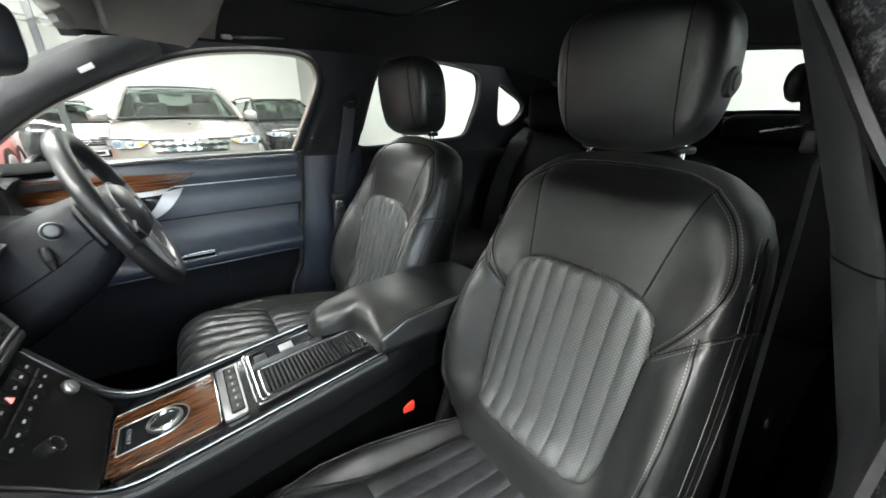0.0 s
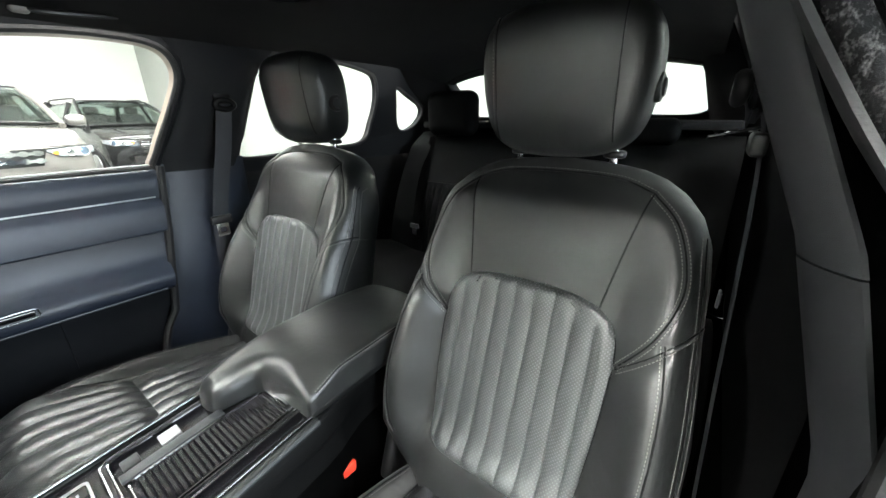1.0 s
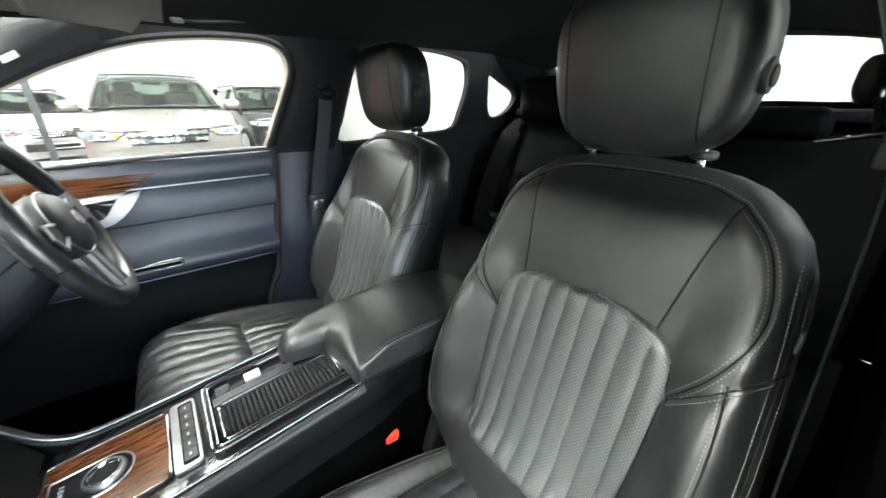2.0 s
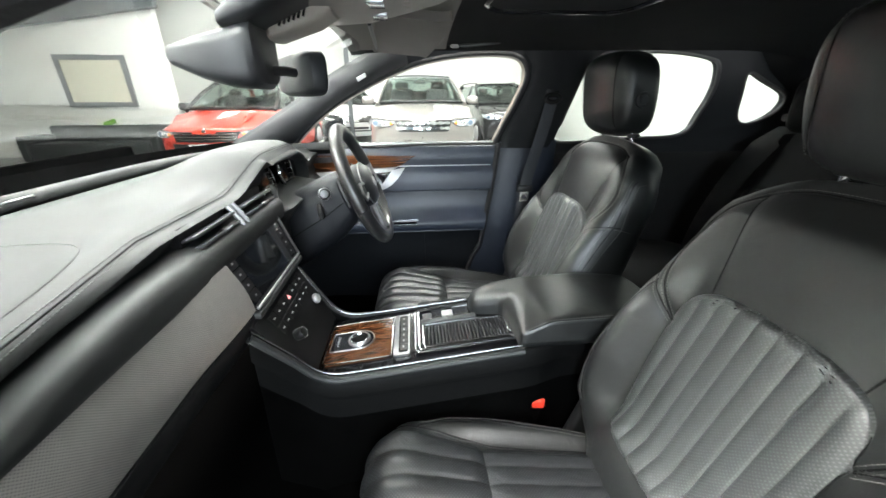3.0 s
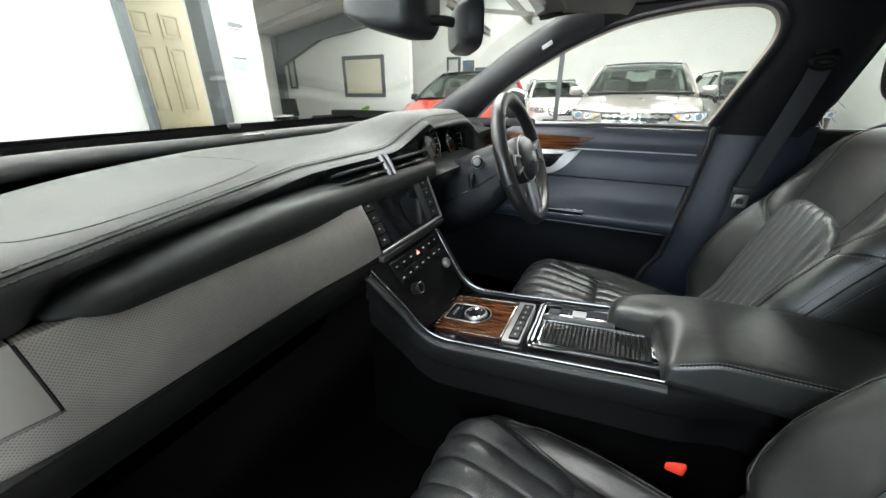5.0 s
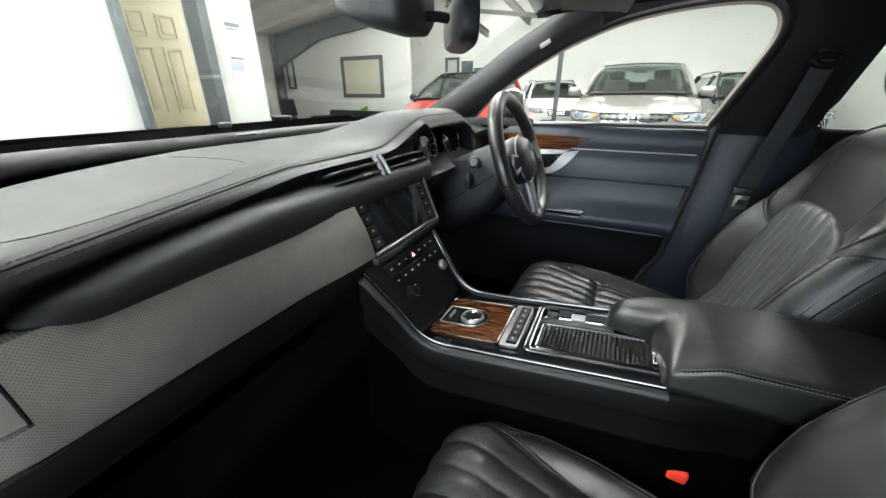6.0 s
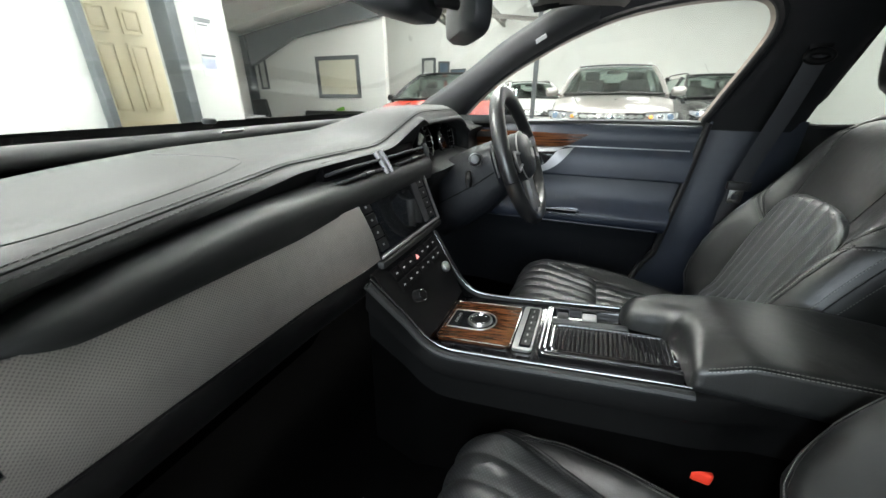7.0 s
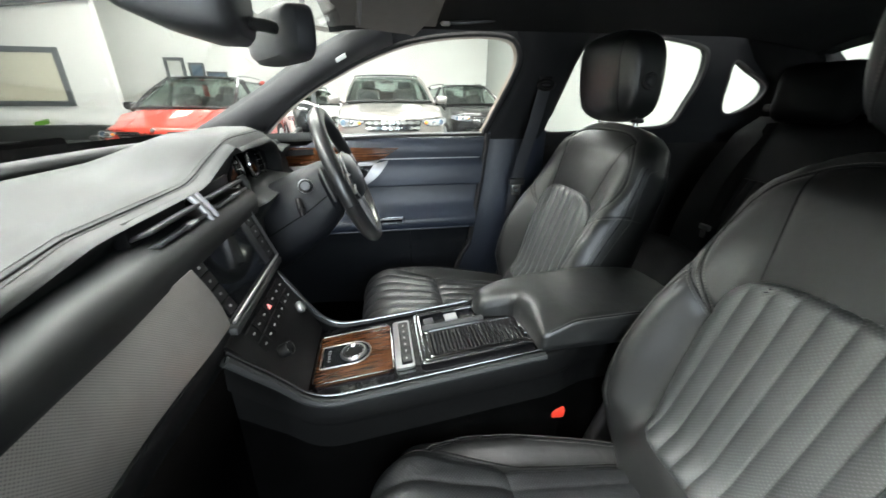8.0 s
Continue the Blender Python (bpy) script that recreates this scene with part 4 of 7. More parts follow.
unit = part("screen_unit", sheet(lambda u, v: scr(u, v), np.linspace(0, 1, 8), np.linspace(-0.04, 1.02, 6), back=(0, 0.05, 0.0)), GLOSS, dash, "gloss black touchscreen unit")
part("screen", sheet(lambda u, v: scr(u, v, 0.002), np.linspace(0.135, 0.73, 6), np.linspace(0.03, 0.97, 6), back=(0, 0.004, 0)), SCREEN, unit, "dark unlit touchscreen")
part("side_frame", sheet(lambda u, v: scr(u, v, 0.004), np.linspace(0.735, 0.83, 4), np.linspace(0.03, 0.97, 4), back=(0, 0.004, 0)), SATIN, unit)
for u0, u1, rows in ((0.02, 0.125, 4), (0.845, 0.95, 4)):
    for k in range(rows):
        v0 = 0.05 + 0.235 * k
        bt = part("button", sheet(lambda u, v: scr(u, v, 0.003), np.linspace(u0, u1, 4), np.linspace(v0, v0 + 0.2, 4), back=(0, 0.004, 0)), PLASTIC, unit)
        part("icon", sheet(lambda u, v: scr(u, v, 0.0036), np.linspace(u0 + 0.04, u0 + 0.06, 3), np.linspace(v0 + 0.085, v0 + 0.12, 3), back=(0, 0.001, 0)), WHITE_MARK, bt)
part("screen_chrome_right", tube([scr(1.0, v, 0.003) for v in np.linspace(-0.05, 1.03, 8)], 0.0035, 6), ALU, dash, "bright edge of the screen unit")
part("screen_chrome_base", tube([scr(u, -0.05, 0.004) for u in np.linspace(-0.01, 1.0, 8)], 0.003, 6), ALU, dash)
part("screen_shelf", box(0.29, 0.05, 0.016, (-0.005, 0.175, 0.799), 0.005, 2, (0, 0, 0)), SOFT, dash)

# climate panel
def hv(u, v, off=0.0):
    """A place on the climate panel: u across, v from 0 at the bottom to 1 at the top."""
    z = 0.655 + 0.132 * v
    xa, xb = -0.138 - 0.04 * v, 0.098 + 0.0 * v
    return Vector((xa + (xb - xa) * u, 0.088 + 0.065 * v - 0.9 * off, z + 0.44 * off))


clim = part("climate_panel", sheet(lambda u, v: hv(u, v), np.linspace(0, 1, 8), np.linspace(-0.2, 1.05, 8), back=(0, 0.04, 0)), BUTTON, dash, "black climate control panel")
for row, v0 in ((0, 0.80), (1, 0.60)):
    for k in range(7):
        u0 = 0.16 + 0.11 * k
        bt = part("button", sheet(lambda u, v: hv(u, v, 0.003), np.linspace(u0, u0 + 0.098, 3), np.linspace(v0, v0 + 0.15, 3), back=(0, 0.004, 0)), BUTTON, clim)
        hot = row == 0 and k == 3
        if not hot:
            part("icon", sheet(lambda u, v: hv(u, v, 0.0036), np.linspace(u0 + 0.035, u0 + 0.062, 2), np.linspace(v0 + 0.06, v0 + 0.08, 2), back=(0, 0.001, 0)), WHITE_MARK, bt)
        else:
            a, b, c = hv(u0 + 0.026, v0 + 0.035, 0.0036), hv(u0 + 0.074, v0 + 0.035, 0.0036), hv(u0 + 0.05, v0 + 0.105, 0.0036)
            tb = bmesh.new()
            f = tb.faces.new([tb.verts.new(q) for q in (a, b, c)])
            g = bmesh.ops.extrude_face_region(tb, geom=[f])
            bmesh.ops.translate(tb, vec=(0, -0.001, 0.0005), verts=[q for q in g["geom"] if isinstance(q, bmesh.types.BMVert)])
            part("warning_triangle", tb, RED_LIT, bt, "lit red hazard triangle")
HN = Vector((0, -0.9, 0.44)).normalized()
vk = part("volume_knob", disc(0.013, 0.022, hv(0.24, 0.42, 0.012), HN, 28, 0.003), BUTTON, clim)
part("knob_ring", tube([hv(0.24, 0.42, 0.022) + 0.0115 * (math.cos(a) * Vector((1, 0, 0)) + math.sin(a) * HN.cross(Vector((1, 0, 0)))) for a in np.linspace(0, 2 * math.pi, 25)[:-1]], 0.0013, 6, True), CHROME, vk)
sb = part("start_button", disc(0.0135, 0.01, hv(0.87, 0.40, 0.006), HN, 28, 0.003), ALU, clim, "round silver start button")
part("button_face", disc(0.0105, 0.002, hv(0.87, 0.40, 0.0125), HN, 28, 0.0008), SILVER_PLAIN, sb)

# ---- centre console ----
console = thing("centre_console", "black centre console with chrome strips and wood panel", "console", (0, -0.3, 0.3))


def deck_z(y):
    return 0.617 - 0.112 * y


LEFT_EDGE = curve([(-0.116, -0.755, 0.678), (-0.116, -0.55, 0.671), (-0.116, -0.4, 0.663), (-0.118, -0.2, 0.6405), (-0.121, -0.03, 0.622), (-0.126, 0.035, 0.622), (-0.133, 0.075, 0.645), (-0.146, 0.105, 0.69), (-0.168, 0.132, 0.74), (-0.188, 0.158, 0.787)], 40)
RIGHT_EDGE = curve([(0.116, -0.755, 0.678), (0.116, -0.55, 0.671), (0.116, -0.4, 0.663), (0.116, -0.2, 0.6405), (0.116, -0.03, 0.622), (0.115, 0.035, 0.622), (0.111, 0.075, 0.645), (0.105, 0.105, 0.69), (0.1, 0.132, 0.74), (0.097, 0.158, 0.787)], 40)
for sgn, edge in ((-1, LEFT_EDGE), (1, RIGHT_EDGE)):
    part("chrome_strip", tube([p + Vector((0, 0, 0.004)) for p in edge if p.y > -0.402], 0.0032, 8, flat=0.8), STRIP, console, "bright chrome strip")

    def side(u, v, edge=edge, sgn=sgn):
        p = edge[int(round(u * (len(edge) - 1)))]
        drop = [0, 0.004, 0.014, 0.045, 0.05, 0.053, 0.11][v]
        out = [0.004, 0.011, 0.016, 0.022, 0.021, 0.014, 0.016][v]
        return (p.x + sgn * (out * (0.1 + 0.9 * step(-0.52, -0.4, p.y)) - 0.012 * step(-0.4, -0.52, p.y)), p.y, max(p.z - drop, 0.30))

    part("edge_roll", tube([p + Vector((sgn * 0.009, 0, -0.006)) for p in edge if p.y > -0.41], 0.0085, 8), SOFT, console, "grained rolled edge beside the chrome strip")
    part("side_panel", sheet(side, np.linspace(0, 1, len(edge)), range(7), back=(-sgn * 0.006, 0, 0)), SIDE, console, "black grained console side", angle=55)

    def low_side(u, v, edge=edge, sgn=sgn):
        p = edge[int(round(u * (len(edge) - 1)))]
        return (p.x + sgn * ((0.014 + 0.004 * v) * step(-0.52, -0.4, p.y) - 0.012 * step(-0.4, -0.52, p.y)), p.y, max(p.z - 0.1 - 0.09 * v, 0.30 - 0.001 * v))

    # lower half blackened to stand in for shade beside the console
    part("carpet_side", sheet(low_side, np.linspace(0, 1, len(edge)), range(4), back=(-sgn * 0.006, 0, 0)), CARPET_SHADE, console, "lower console side, blackened for shade")
part("deck", sheet(lambda x, y: (x, y, deck_z(y) - 0.004), np.linspace(-0.116, 0.116, 9), np.linspace(-0.41, 0.075, 14), back=(0, 0, -0.04)), GLOSS, console, "gloss black console top")
part("front_wall", sheet(lambda x, v: (x, 0.075 + 0.03 * v, 0.605 + 0.06 * v), np.linspace(-0.135, 0.115, 5), np.linspace(0, 1, 5), back=(0, 0.02, -0.01)), GLOSS, console)
part("rear_body", box(0.2, 0.36, 0.36, (0, -0.575, 0.482), 0.012, 3), SIDE, console, "black padded rear of the console")


def slab(lp, y_up, depth, bevel=0.002):
    """A low plate with rounded outline lying on the sloping console top. y_up: lift over the top."""
    b = plate(lp, [], lambda x, y: (x, y, deck_z(y) + y_up), (0, 0, -depth))
    return b


def rrect(x0, x1, y0, y1, r, n=5):
    out = []
    for cx, cy, a0 in ((x1 - r, y1 - r, 0), (x0 + r, y1 - r, 90), (x0 + r, y0 + r, 180), (x1 - r, y0 + r, 270)):
        out += [(cx + r * math.cos(radians(a0 + 90 * k / n)), cy + r * math.sin(radians(a0 + 90 * k / n))) for k in range(n + 1)]
    return out


def rim(lp, lift, r):
    return tube([(x, y, deck_z(y) + lift) for x, y in lp], r, 6, True)


part("wood_panel", slab(rrect(-0.079, 0.079, -0.088, 0.075, 0.01), 0.002, 0.006), WOOD, console, "glossy dark wood veneer panel")
SELECT = [(0.036, 0.064), (0.034, 0.066), (-0.034, 0.066), (-0.036, 0.064)] + [(-0.037 * math.cos(q), -0.004 - 0.037 * math.sin(q)) for q in np.linspace(0, math.pi, 19)]
part("selector_plate", slab(SELECT, 0.0035, 0.004), SCREEN, console, "gloss black gear selector plate")
part("selector_rim", rim(SELECT, 0.0035, 0.0014), ALU, console)
KN = Vector((0, 0.112, 1)).normalized()
kc = Vector((0.0, -0.004, deck_z(-0.004)))
KT = KN.cross(Vector((1, 0, 0)))


def circle(r, lift, n=48):
    return [kc + KN * lift + r * (math.cos(a) * Vector((1, 0, 0)) + math.sin(a) * KT) for a in np.linspace(0, 2 * math.pi, n + 1)[:-1]]


ring = part("selector_ring", loft([circle(r, h) for r, h in ((0.0285, 0.003), (0.0283, 0.0065), (0.027, 0.0085), (0.0245, 0.009), (0.0238, 0.0082))], caps=False), ALU, console, "bright silver ring round the gear selector")
part("ring_groove", loft([circle(r, h) for r, h in ((0.0238, 0.0082), (0.0232, 0.0076), (0.0226, 0.0082))], caps=False), SEAM, ring)
kb = part("selector_knob", loft([circle(r, h) for r, h in ((0.0226, 0.0082), (0.022, 0.0096), (0.0205, 0.01), (0.019, 0.0088), (0.0182, 0.006))], caps=False), CHROME, console, "rotary gear selector with a silver rim")
part("knob_cup", loft([circle(r, h) for r, h in ((0.0182, 0.006), (0.0165, 0.0046), (0.01, 0.004), (0.001, 0.0039))]), BUTTON, kb, "deep black centre of the selector")
part("wood_rim", rim(rrect(-0.079, 0.079, -0.088, 0.075, 0.01), 0.002, 0.0015), CHROME, console)


def lettering(text, size, m, mat, parent, name="letter"):
    cu = bpy.data.curves.new(name, "FONT")
    cu.body, cu.size, cu.extrude, cu.align_x, cu.align_y = text, size, 0.0002, "CENTER", "CENTER"
    tmp = new("tmp", cu)
    me = bpy.data.meshes.new_from_object(tmp.evaluated_get(bpy.context.evaluated_depsgraph_get()))
    bpy.data.objects.remove(tmp)
    bpy.data.curves.remove(cu)
    me.transform(m)
    me.materials.clear()
    me.materials.append(mat)
    me.name = name
    ob = new(name, me)
    ob.parent = parent
    if parent.type == "EMPTY":
        ob.matrix_parent_inverse = Matrix.Translation(-parent.location)
    return ob


for k, ch in enumerate("PRNDS"):
    lettering(ch, 0.0085, pose(-0.016 + 0.0085 * k, 0.05, deck_z(0.05) + 0.0045, -6.4, 0, 180), WHITE_MARK, console)
sp = part("switch_plate", slab(rrect(-0.084, 0.084, -0.132, -0.093, 0.008), 0.004, 0.006), ALU, console, "silver switch plate behind the wood panel")
part("switch_bed", slab(rrect(-0.075, 0.075, -0.1285, -0.1055, 0.004), 0.0055, 0.003), GLOSS, sp)
for k in range(6):
    bt = part("switch", slab(rrect(-0.07 + 0.0235 * k, -0.0485 + 0.0235 * k, -0.1265, -0.108, 0.002), 0.0075, 0.006), PLASTIC, sp)
    part("mark", slab(rrect(-0.0625 + 0.0235 * k, -0.056 + 0.0235 * k, -0.1185, -0.1155, 0.0005), 0.0078, 0.001), WHITE_MARK, bt)
part("tray_frame", plate(rrect(-0.088, 0.096, -0.405, -0.146, 0.016), [rrect(-0.079, 0.087, -0.396, -0.155, 0.01)], lambda x, y: (x, y, deck_z(y) + 0.005), (0, 0, -0.008)), GLOSS, console, "gloss black frame of the cup holder tray")
part("tray_outer_rim", rim(rrect(-0.088, 0.096, -0.405, -0.146, 0.016), 0.005, 0.0026), STRIP, console, "silver rim of the cup holder tray")
part("tray_inner_rim", rim(rrect(-0.079, 0.087, -0.396, -0.155, 0.01), 0.006, 0.002), CHROME, console)
tam = part("cup_holder_lid", slab(rrect(-0.066, 0.022, -0.385, -0.168, 0.01), 0.0, 0.004), GLOSS, console, "gloss black ribbed sliding cup holder lid")
for k in range(24):
    y = -0.175 - 0.0086 * k
    part("slat", tube([(x, y, deck_z(y) + 0.0005) for x in np.linspace(-0.062, 0.018, 5)], 0.0043, 8, flat=0.055), GLOSS, tam)
part("lid_rim", rim(rrect(-0.068, 0.024, -0.387, -0.166, 0.011), 0.002, 0.0018), CHROME, console)
part("lid_handle", box(0.07, 0.01, 0.006, (-0.022, -0.38, deck_z(-0.38) + 0.005), 0.002, 2, (-6.4, 0, 0)), CHROME, console)
part("divider_bar", box(0.02, 0.15, 0.005, (0.036, -0.235, deck_z(-0.235) + 0.003), 0.0015, 2, (-6.4, 0, 0)), SATIN, console, "satin black bar beside the lid")
part("parking_switch", box(0.026, 0.03, 0.006, (0.064, -0.235, deck_z(-0.235) + 0.003), 0.002, 2, (-6.4, 0, 0)), SILVER_PLAIN, console, "silver parking brake switch")
part("mode_switch", box(0.028, 0.024, 0.006, (0.062, -0.18, deck_z(-0.18) + 0.001), 0.002, 2, (-6.4, 0, 0)), PLASTIC, console)

# armrest with a forward finger
ARM_R = 0.036


def arm_front(x):
    return lin([(-0.121, -0.402), (-0.1195, -0.392), (-0.115, -0.387), (-0.105, -0.386), (-0.08, -0.386), (-0.05, -0.385), (0.0, -0.381), (0.014, -0.376), (0.022, -0.367), (0.028, -0.35), (0.033, -0.33), (0.039, -0.312), (0.047, -0.301), (0.06, -0.295), (0.085, -0.294), (0.1, -0.299), (0.11, -0.312), (0.117, -0.34), (0.121, -0.38)], x)


def arm_rear(x):
    return -lin([(0.0, 0.764), (0.06, 0.762), (0.085, 0.757), (0.1, 0.75), (0.112, 0.735), (0.118, 0.715), (0.121, 0.68)], abs(x))


def arm_top(y):
    return lin([(-0.76, 0.728), (-0.6, 0.741), (-0.45, 0.737), (-0.36, 0.722), (-0.29, 0.702)], y)


ARM_X = sorted(set((0.121 * np.sin(np.linspace(-math.pi / 2, math.pi / 2, 41))).round(5).tolist() + np.linspace(0.008, 0.052, 30).round(5).tolist()))
ARM_LINE = np.array([(x, arm_front(x)) for x in ARM_X] + [(x, arm_rear(x)) for x in ARM_X[::-1]])


def arm_off(x, y):
    """The distance from the outline of the armrest."""
    a, b = ARM_LINE, np.roll(ARM_LINE, -1, 0)
    q, d = np.array((x, y)), b - a
    k = np.clip(((q - a) * d).sum(1) / np.maximum((d * d).sum(1), 1e-12), 0, 1)
    return float(np.sqrt(((a + d * k[:, None] - q) ** 2).sum(1).min()))


def arm_dip(x, y):
    """How far the top falls towards the front corner on the passenger's side."""
    return 0.016 * step(-0.47, -0.39, y) * step(-0.03, -0.12, x)


def arm_radius(x):
    """The radius of the rounded edge: tight along the stitched side, soft elsewhere."""
    return lin([(-0.121, 0.013), (-0.095, 0.015), (-0.03, ARM_R)], x)


def arm_round(d, r):
    """How far the rounded edge stands below the top at a distance d from the outline."""
    return math.sqrt(max(r**2 - max(r - d, 0.0) ** 2, 0.0)) - r


def arm_column(x):
    a, b, out = arm_front(x), arm_rear(x), []
    for k in range(48):
        y = a + (b - a) * (0.5 - 0.5 * math.cos(math.pi * k / 47)) if k < 47 else b
        out.append((x, y, arm_top(y) + arm_round(arm_off(x, y) if 0 < k < 47 else 0.0, arm_radius(x)) - 0.004 * (x / 0.121) ** 2 - arm_dip(x, y)))
    low = lambda y: (x, y, deck_z(max(y, -0.42)) + 0.002)
    mid = lambda y: (x, y, 0.5 * (deck_z(max(y, -0.42)) + arm_top(y) - ARM_R))
    return [low(a), mid(a)] + out + [mid(b), low(b)]


part("armrest", loft([arm_column(x) for x in ARM_X]), LEATHER, console, "black leather armrest lid with a forward finger", angle=80)


def arm_edge(d):
    return [(-0.121 + d - 0.0005, y, arm_top(y) + arm_round(d, arm_radius(-0.121 + d)) - 0.0036 - arm_dip(-0.121 + d, y)) for y in np.linspace(-0.404, -0.7, 26)]


part("armrest_seam", tube(arm_edge(0.0035), 0.0012, 6), SEAM, console)
part("armrest_stitching", stitching(arm_edge(0.0055), 0.0055, 0.0007), THREAD, console)
part("armrest_stitching", stitching(arm_edge(0.002), 0.0055, 0.0007), THREAD, console)

# ---- front seats ----
REC = 0.33
NB = Vector((0, 1, REC)).normalized()


def back_w(z):
    return lin([(0.44, 0.19), (0.48, 0.232), (0.54, 0.262), (0.6, 0.275), (0.7, 0.274), (0.78, 0.265), (0.85, 0.256), (0.93, 0.249), (0.98, 0.241), (1.02, 0.223), (1.05, 0.197), (1.07, 0.166), (1.082, 0.13), (1.088, 0.07), (1.09, 0.03)], z)


def flute(x, pitch=0.0345):
    return abs(math.cos(math.pi * x / pitch)) ** 0.55


# seams of one half of the backrest: (across from the middle, height)
SEAM_TOP = [(0.118, 0.864), (0.134, 0.95), (0.154, 1.043)]
SEAM_SHOULDER = [(0.154, 1.043), (0.194, 1.002), (0.216, 0.945), (0.218, 0.897), (0.197, 0.842), (0.157, 0.785)]
SEAM_NOTCH = [(0.252, 0.868), (0.215, 0.836), (0.157, 0.782)]
SEAM_BOLSTER = [(0.213, 0.842), (0.222, 0.79), (0.226, 0.735), (0.226, 0.665), (0.218, 0.59), (0.2, 0.53)]
SEAM_PIPING = [(0.231, 0.99), (0.244, 0.9), (0.252, 0.82), (0.26, 0.72), (0.261, 0.62), (0.248, 0.54)]
SEAM_CROWN = [(-0.154, 1.043), (-0.1, 1.061), (0, 1.066), (0.1, 1.061), (0.154, 1.043)]


def seam_curve(pts, n=40):
    return [(p.x, p.y) for p in curve([(a, b, 0) for a, b in pts], n)]


PRESSED = [np.array(seam_curve(s, 36)) for s in (SEAM_TOP, SEAM_SHOULDER, SEAM_NOTCH, SEAM_BOLSTER, SEAM_PIPING, SEAM_CROWN)]
PRESS_DEPTH = (0.002, 0.0035, 0.006, 0.003, 0.003, 0.002)


def pressed(x, z):
    """How deep the seams draw the leather in at a place of the backrest."""
    q, d = np.array((abs(x), z)), 0.0
    for ln, depth in zip(PRESSED, PRESS_DEPTH):
        k = float(((ln - q) ** 2).sum(1).min())
        if k < 0.0016:
            d += depth * math.exp(-k / 0.00007)
    return d


def back_relief(x, z):
    """How far the front of the backrest stands out of its plane."""
    s = abs(x) / 0.25
    bol = lin([(0.44, 0.03), (0.55, 0.09), (0.66, 0.1), (0.76, 0.086), (0.83, 0.062), (0.88, 0.042), (0.94, 0.022), (1.0, 0.012), (1.09, 0.0)], z)
    d = bol * step(0.55, 0.93, s)
    d += 0.012 * (1 - min(s, 1) ** 2) * step(1.09, 0.95, z) - 0.004
    d += 0.026 * step(0.6, 0.5, z) * (1 - step(0.5, 0.9, s))
    return d - pressed(x, z)


def back_pt(x, z, off=0.0, front=True):
    w = back_w(z)
    s = min(abs(x) / w, 1)
    e = (1 - s**6.5) ** 0.42
    T = lin([(0.44, 0.12), (0.6, 0.14), (0.95, 0.14), (1.04, 0.12), (1.07, 0.09), (1.082, 0.06), (1.09, 0.03)], z)
    d = -T / 2 + e * (T / 2 + back_relief(x, z)) if front else -T / 2 - e * T / 2
    topback = 0.03 * step(1.0, 1.09, z)
    y = -0.565 - REC * (z - 0.497)
    return Vector((x, y, z)) + NB * (d + off - topback)


INS_LOW, INS_TOP = 0.532, 0.876


def insert_w(z):
    """Half the width of the fluted panel: an arched top, a slight taper and rounded lower corners."""
    w = lin([(0.53, 0.131), (0.6, 0.142), (0.68, 0.15), (0.76, 0.153)], z)
    if z > 0.77:
        w *= max(1 - ((z - 0.77) / (INS_TOP - 0.77)) ** 3.6, 0.0) ** 0.32
    if z < INS_LOW + 0.035:
        w *= max(1 - ((INS_LOW + 0.035 - z) / 0.035) ** 4, 0.0) ** 0.22
    return w


SS = [math.sin(a) for a in np.linspace(-math.pi / 2, math.pi / 2, 113)]
ZB = sorted(set(np.linspace(0.44, 1.0, 71).round(4).tolist() + [1.01, 1.02, 1.03, 1.038, 1.046, 1.053, 1.059, 1.065, 1.07, 1.075, 1.08, 1.084, 1.087, 1.089, 1.09]))
ZI = sorted([INS_LOW + 0.0004, INS_LOW + 0.0015, INS_LOW + 0.0035] + np.linspace(INS_LOW + 0.007, INS_LOW + 0.04, 8).tolist() + np.linspace(0.59, 0.8, 16).tolist() + np.linspace(0.81, 0.862, 8).tolist() + [0.866, 0.87, 0.873, 0.8748, 0.8758])


def head_half(t):
    k = max(1 - abs(t) ** 5.2, 0.0) ** 0.4
    return (0.14 - 0.018 * step(0.1, -1, t) - 0.006 * step(0.2, 1, t)) * k, 0.064 * k


HEAD_Z, HEAD_H, HEAD_Y = 1.198, 0.118, -0.792


def head_loop(z, sx, n=52):
    t = (z - HEAD_Z) / HEAD_H
    wx, wy = head_half(t)
    out = []
    for i in range(n):
        a = 2 * math.pi * i / n
        c, s = math.cos(a), math.sin(a)
        x, y = wx * abs(c) ** 0.52 * (1 if c > 0 else -1), wy * abs(s) ** 0.52 * (1 if s > 0 else -1)
        if y > 0:
            y *= 1 + 0.1 * (1 - (x / max(wx, 1e-6)) ** 2)
        out.append((sx + 0.007 + x, HEAD_Y + 0.012 * t + y, z))
    return out


def head_front(x, z, sx, off=0.0):
    t = (z - HEAD_Z) / HEAD_H
    wx, wy = head_half(t)
    q = min(abs(x) / wx, 1)
    p = 2 / 0.52
    return Vector((sx + 0.007 + x, HEAD_Y + 0.012 * t + wy * (1 - q**p) ** (1 / p) * (1 + 0.1 * (1 - q * q)) + off, z))


CUSH = curve([(-0.62, 0.475, 0), (-0.56, 0.483, 0), (-0.45, 0.495, 0), (-0.3, 0.513, 0), (-0.17, 0.535, 0), (-0.1, 0.543, 0), (-0.055, 0.534, 0), (-0.026, 0.508, 0), (-0.014, 0.47, 0), (-0.018, 0.41, 0), (-0.03, 0.36, 0)], 80)
K = len(CUSH) - 1
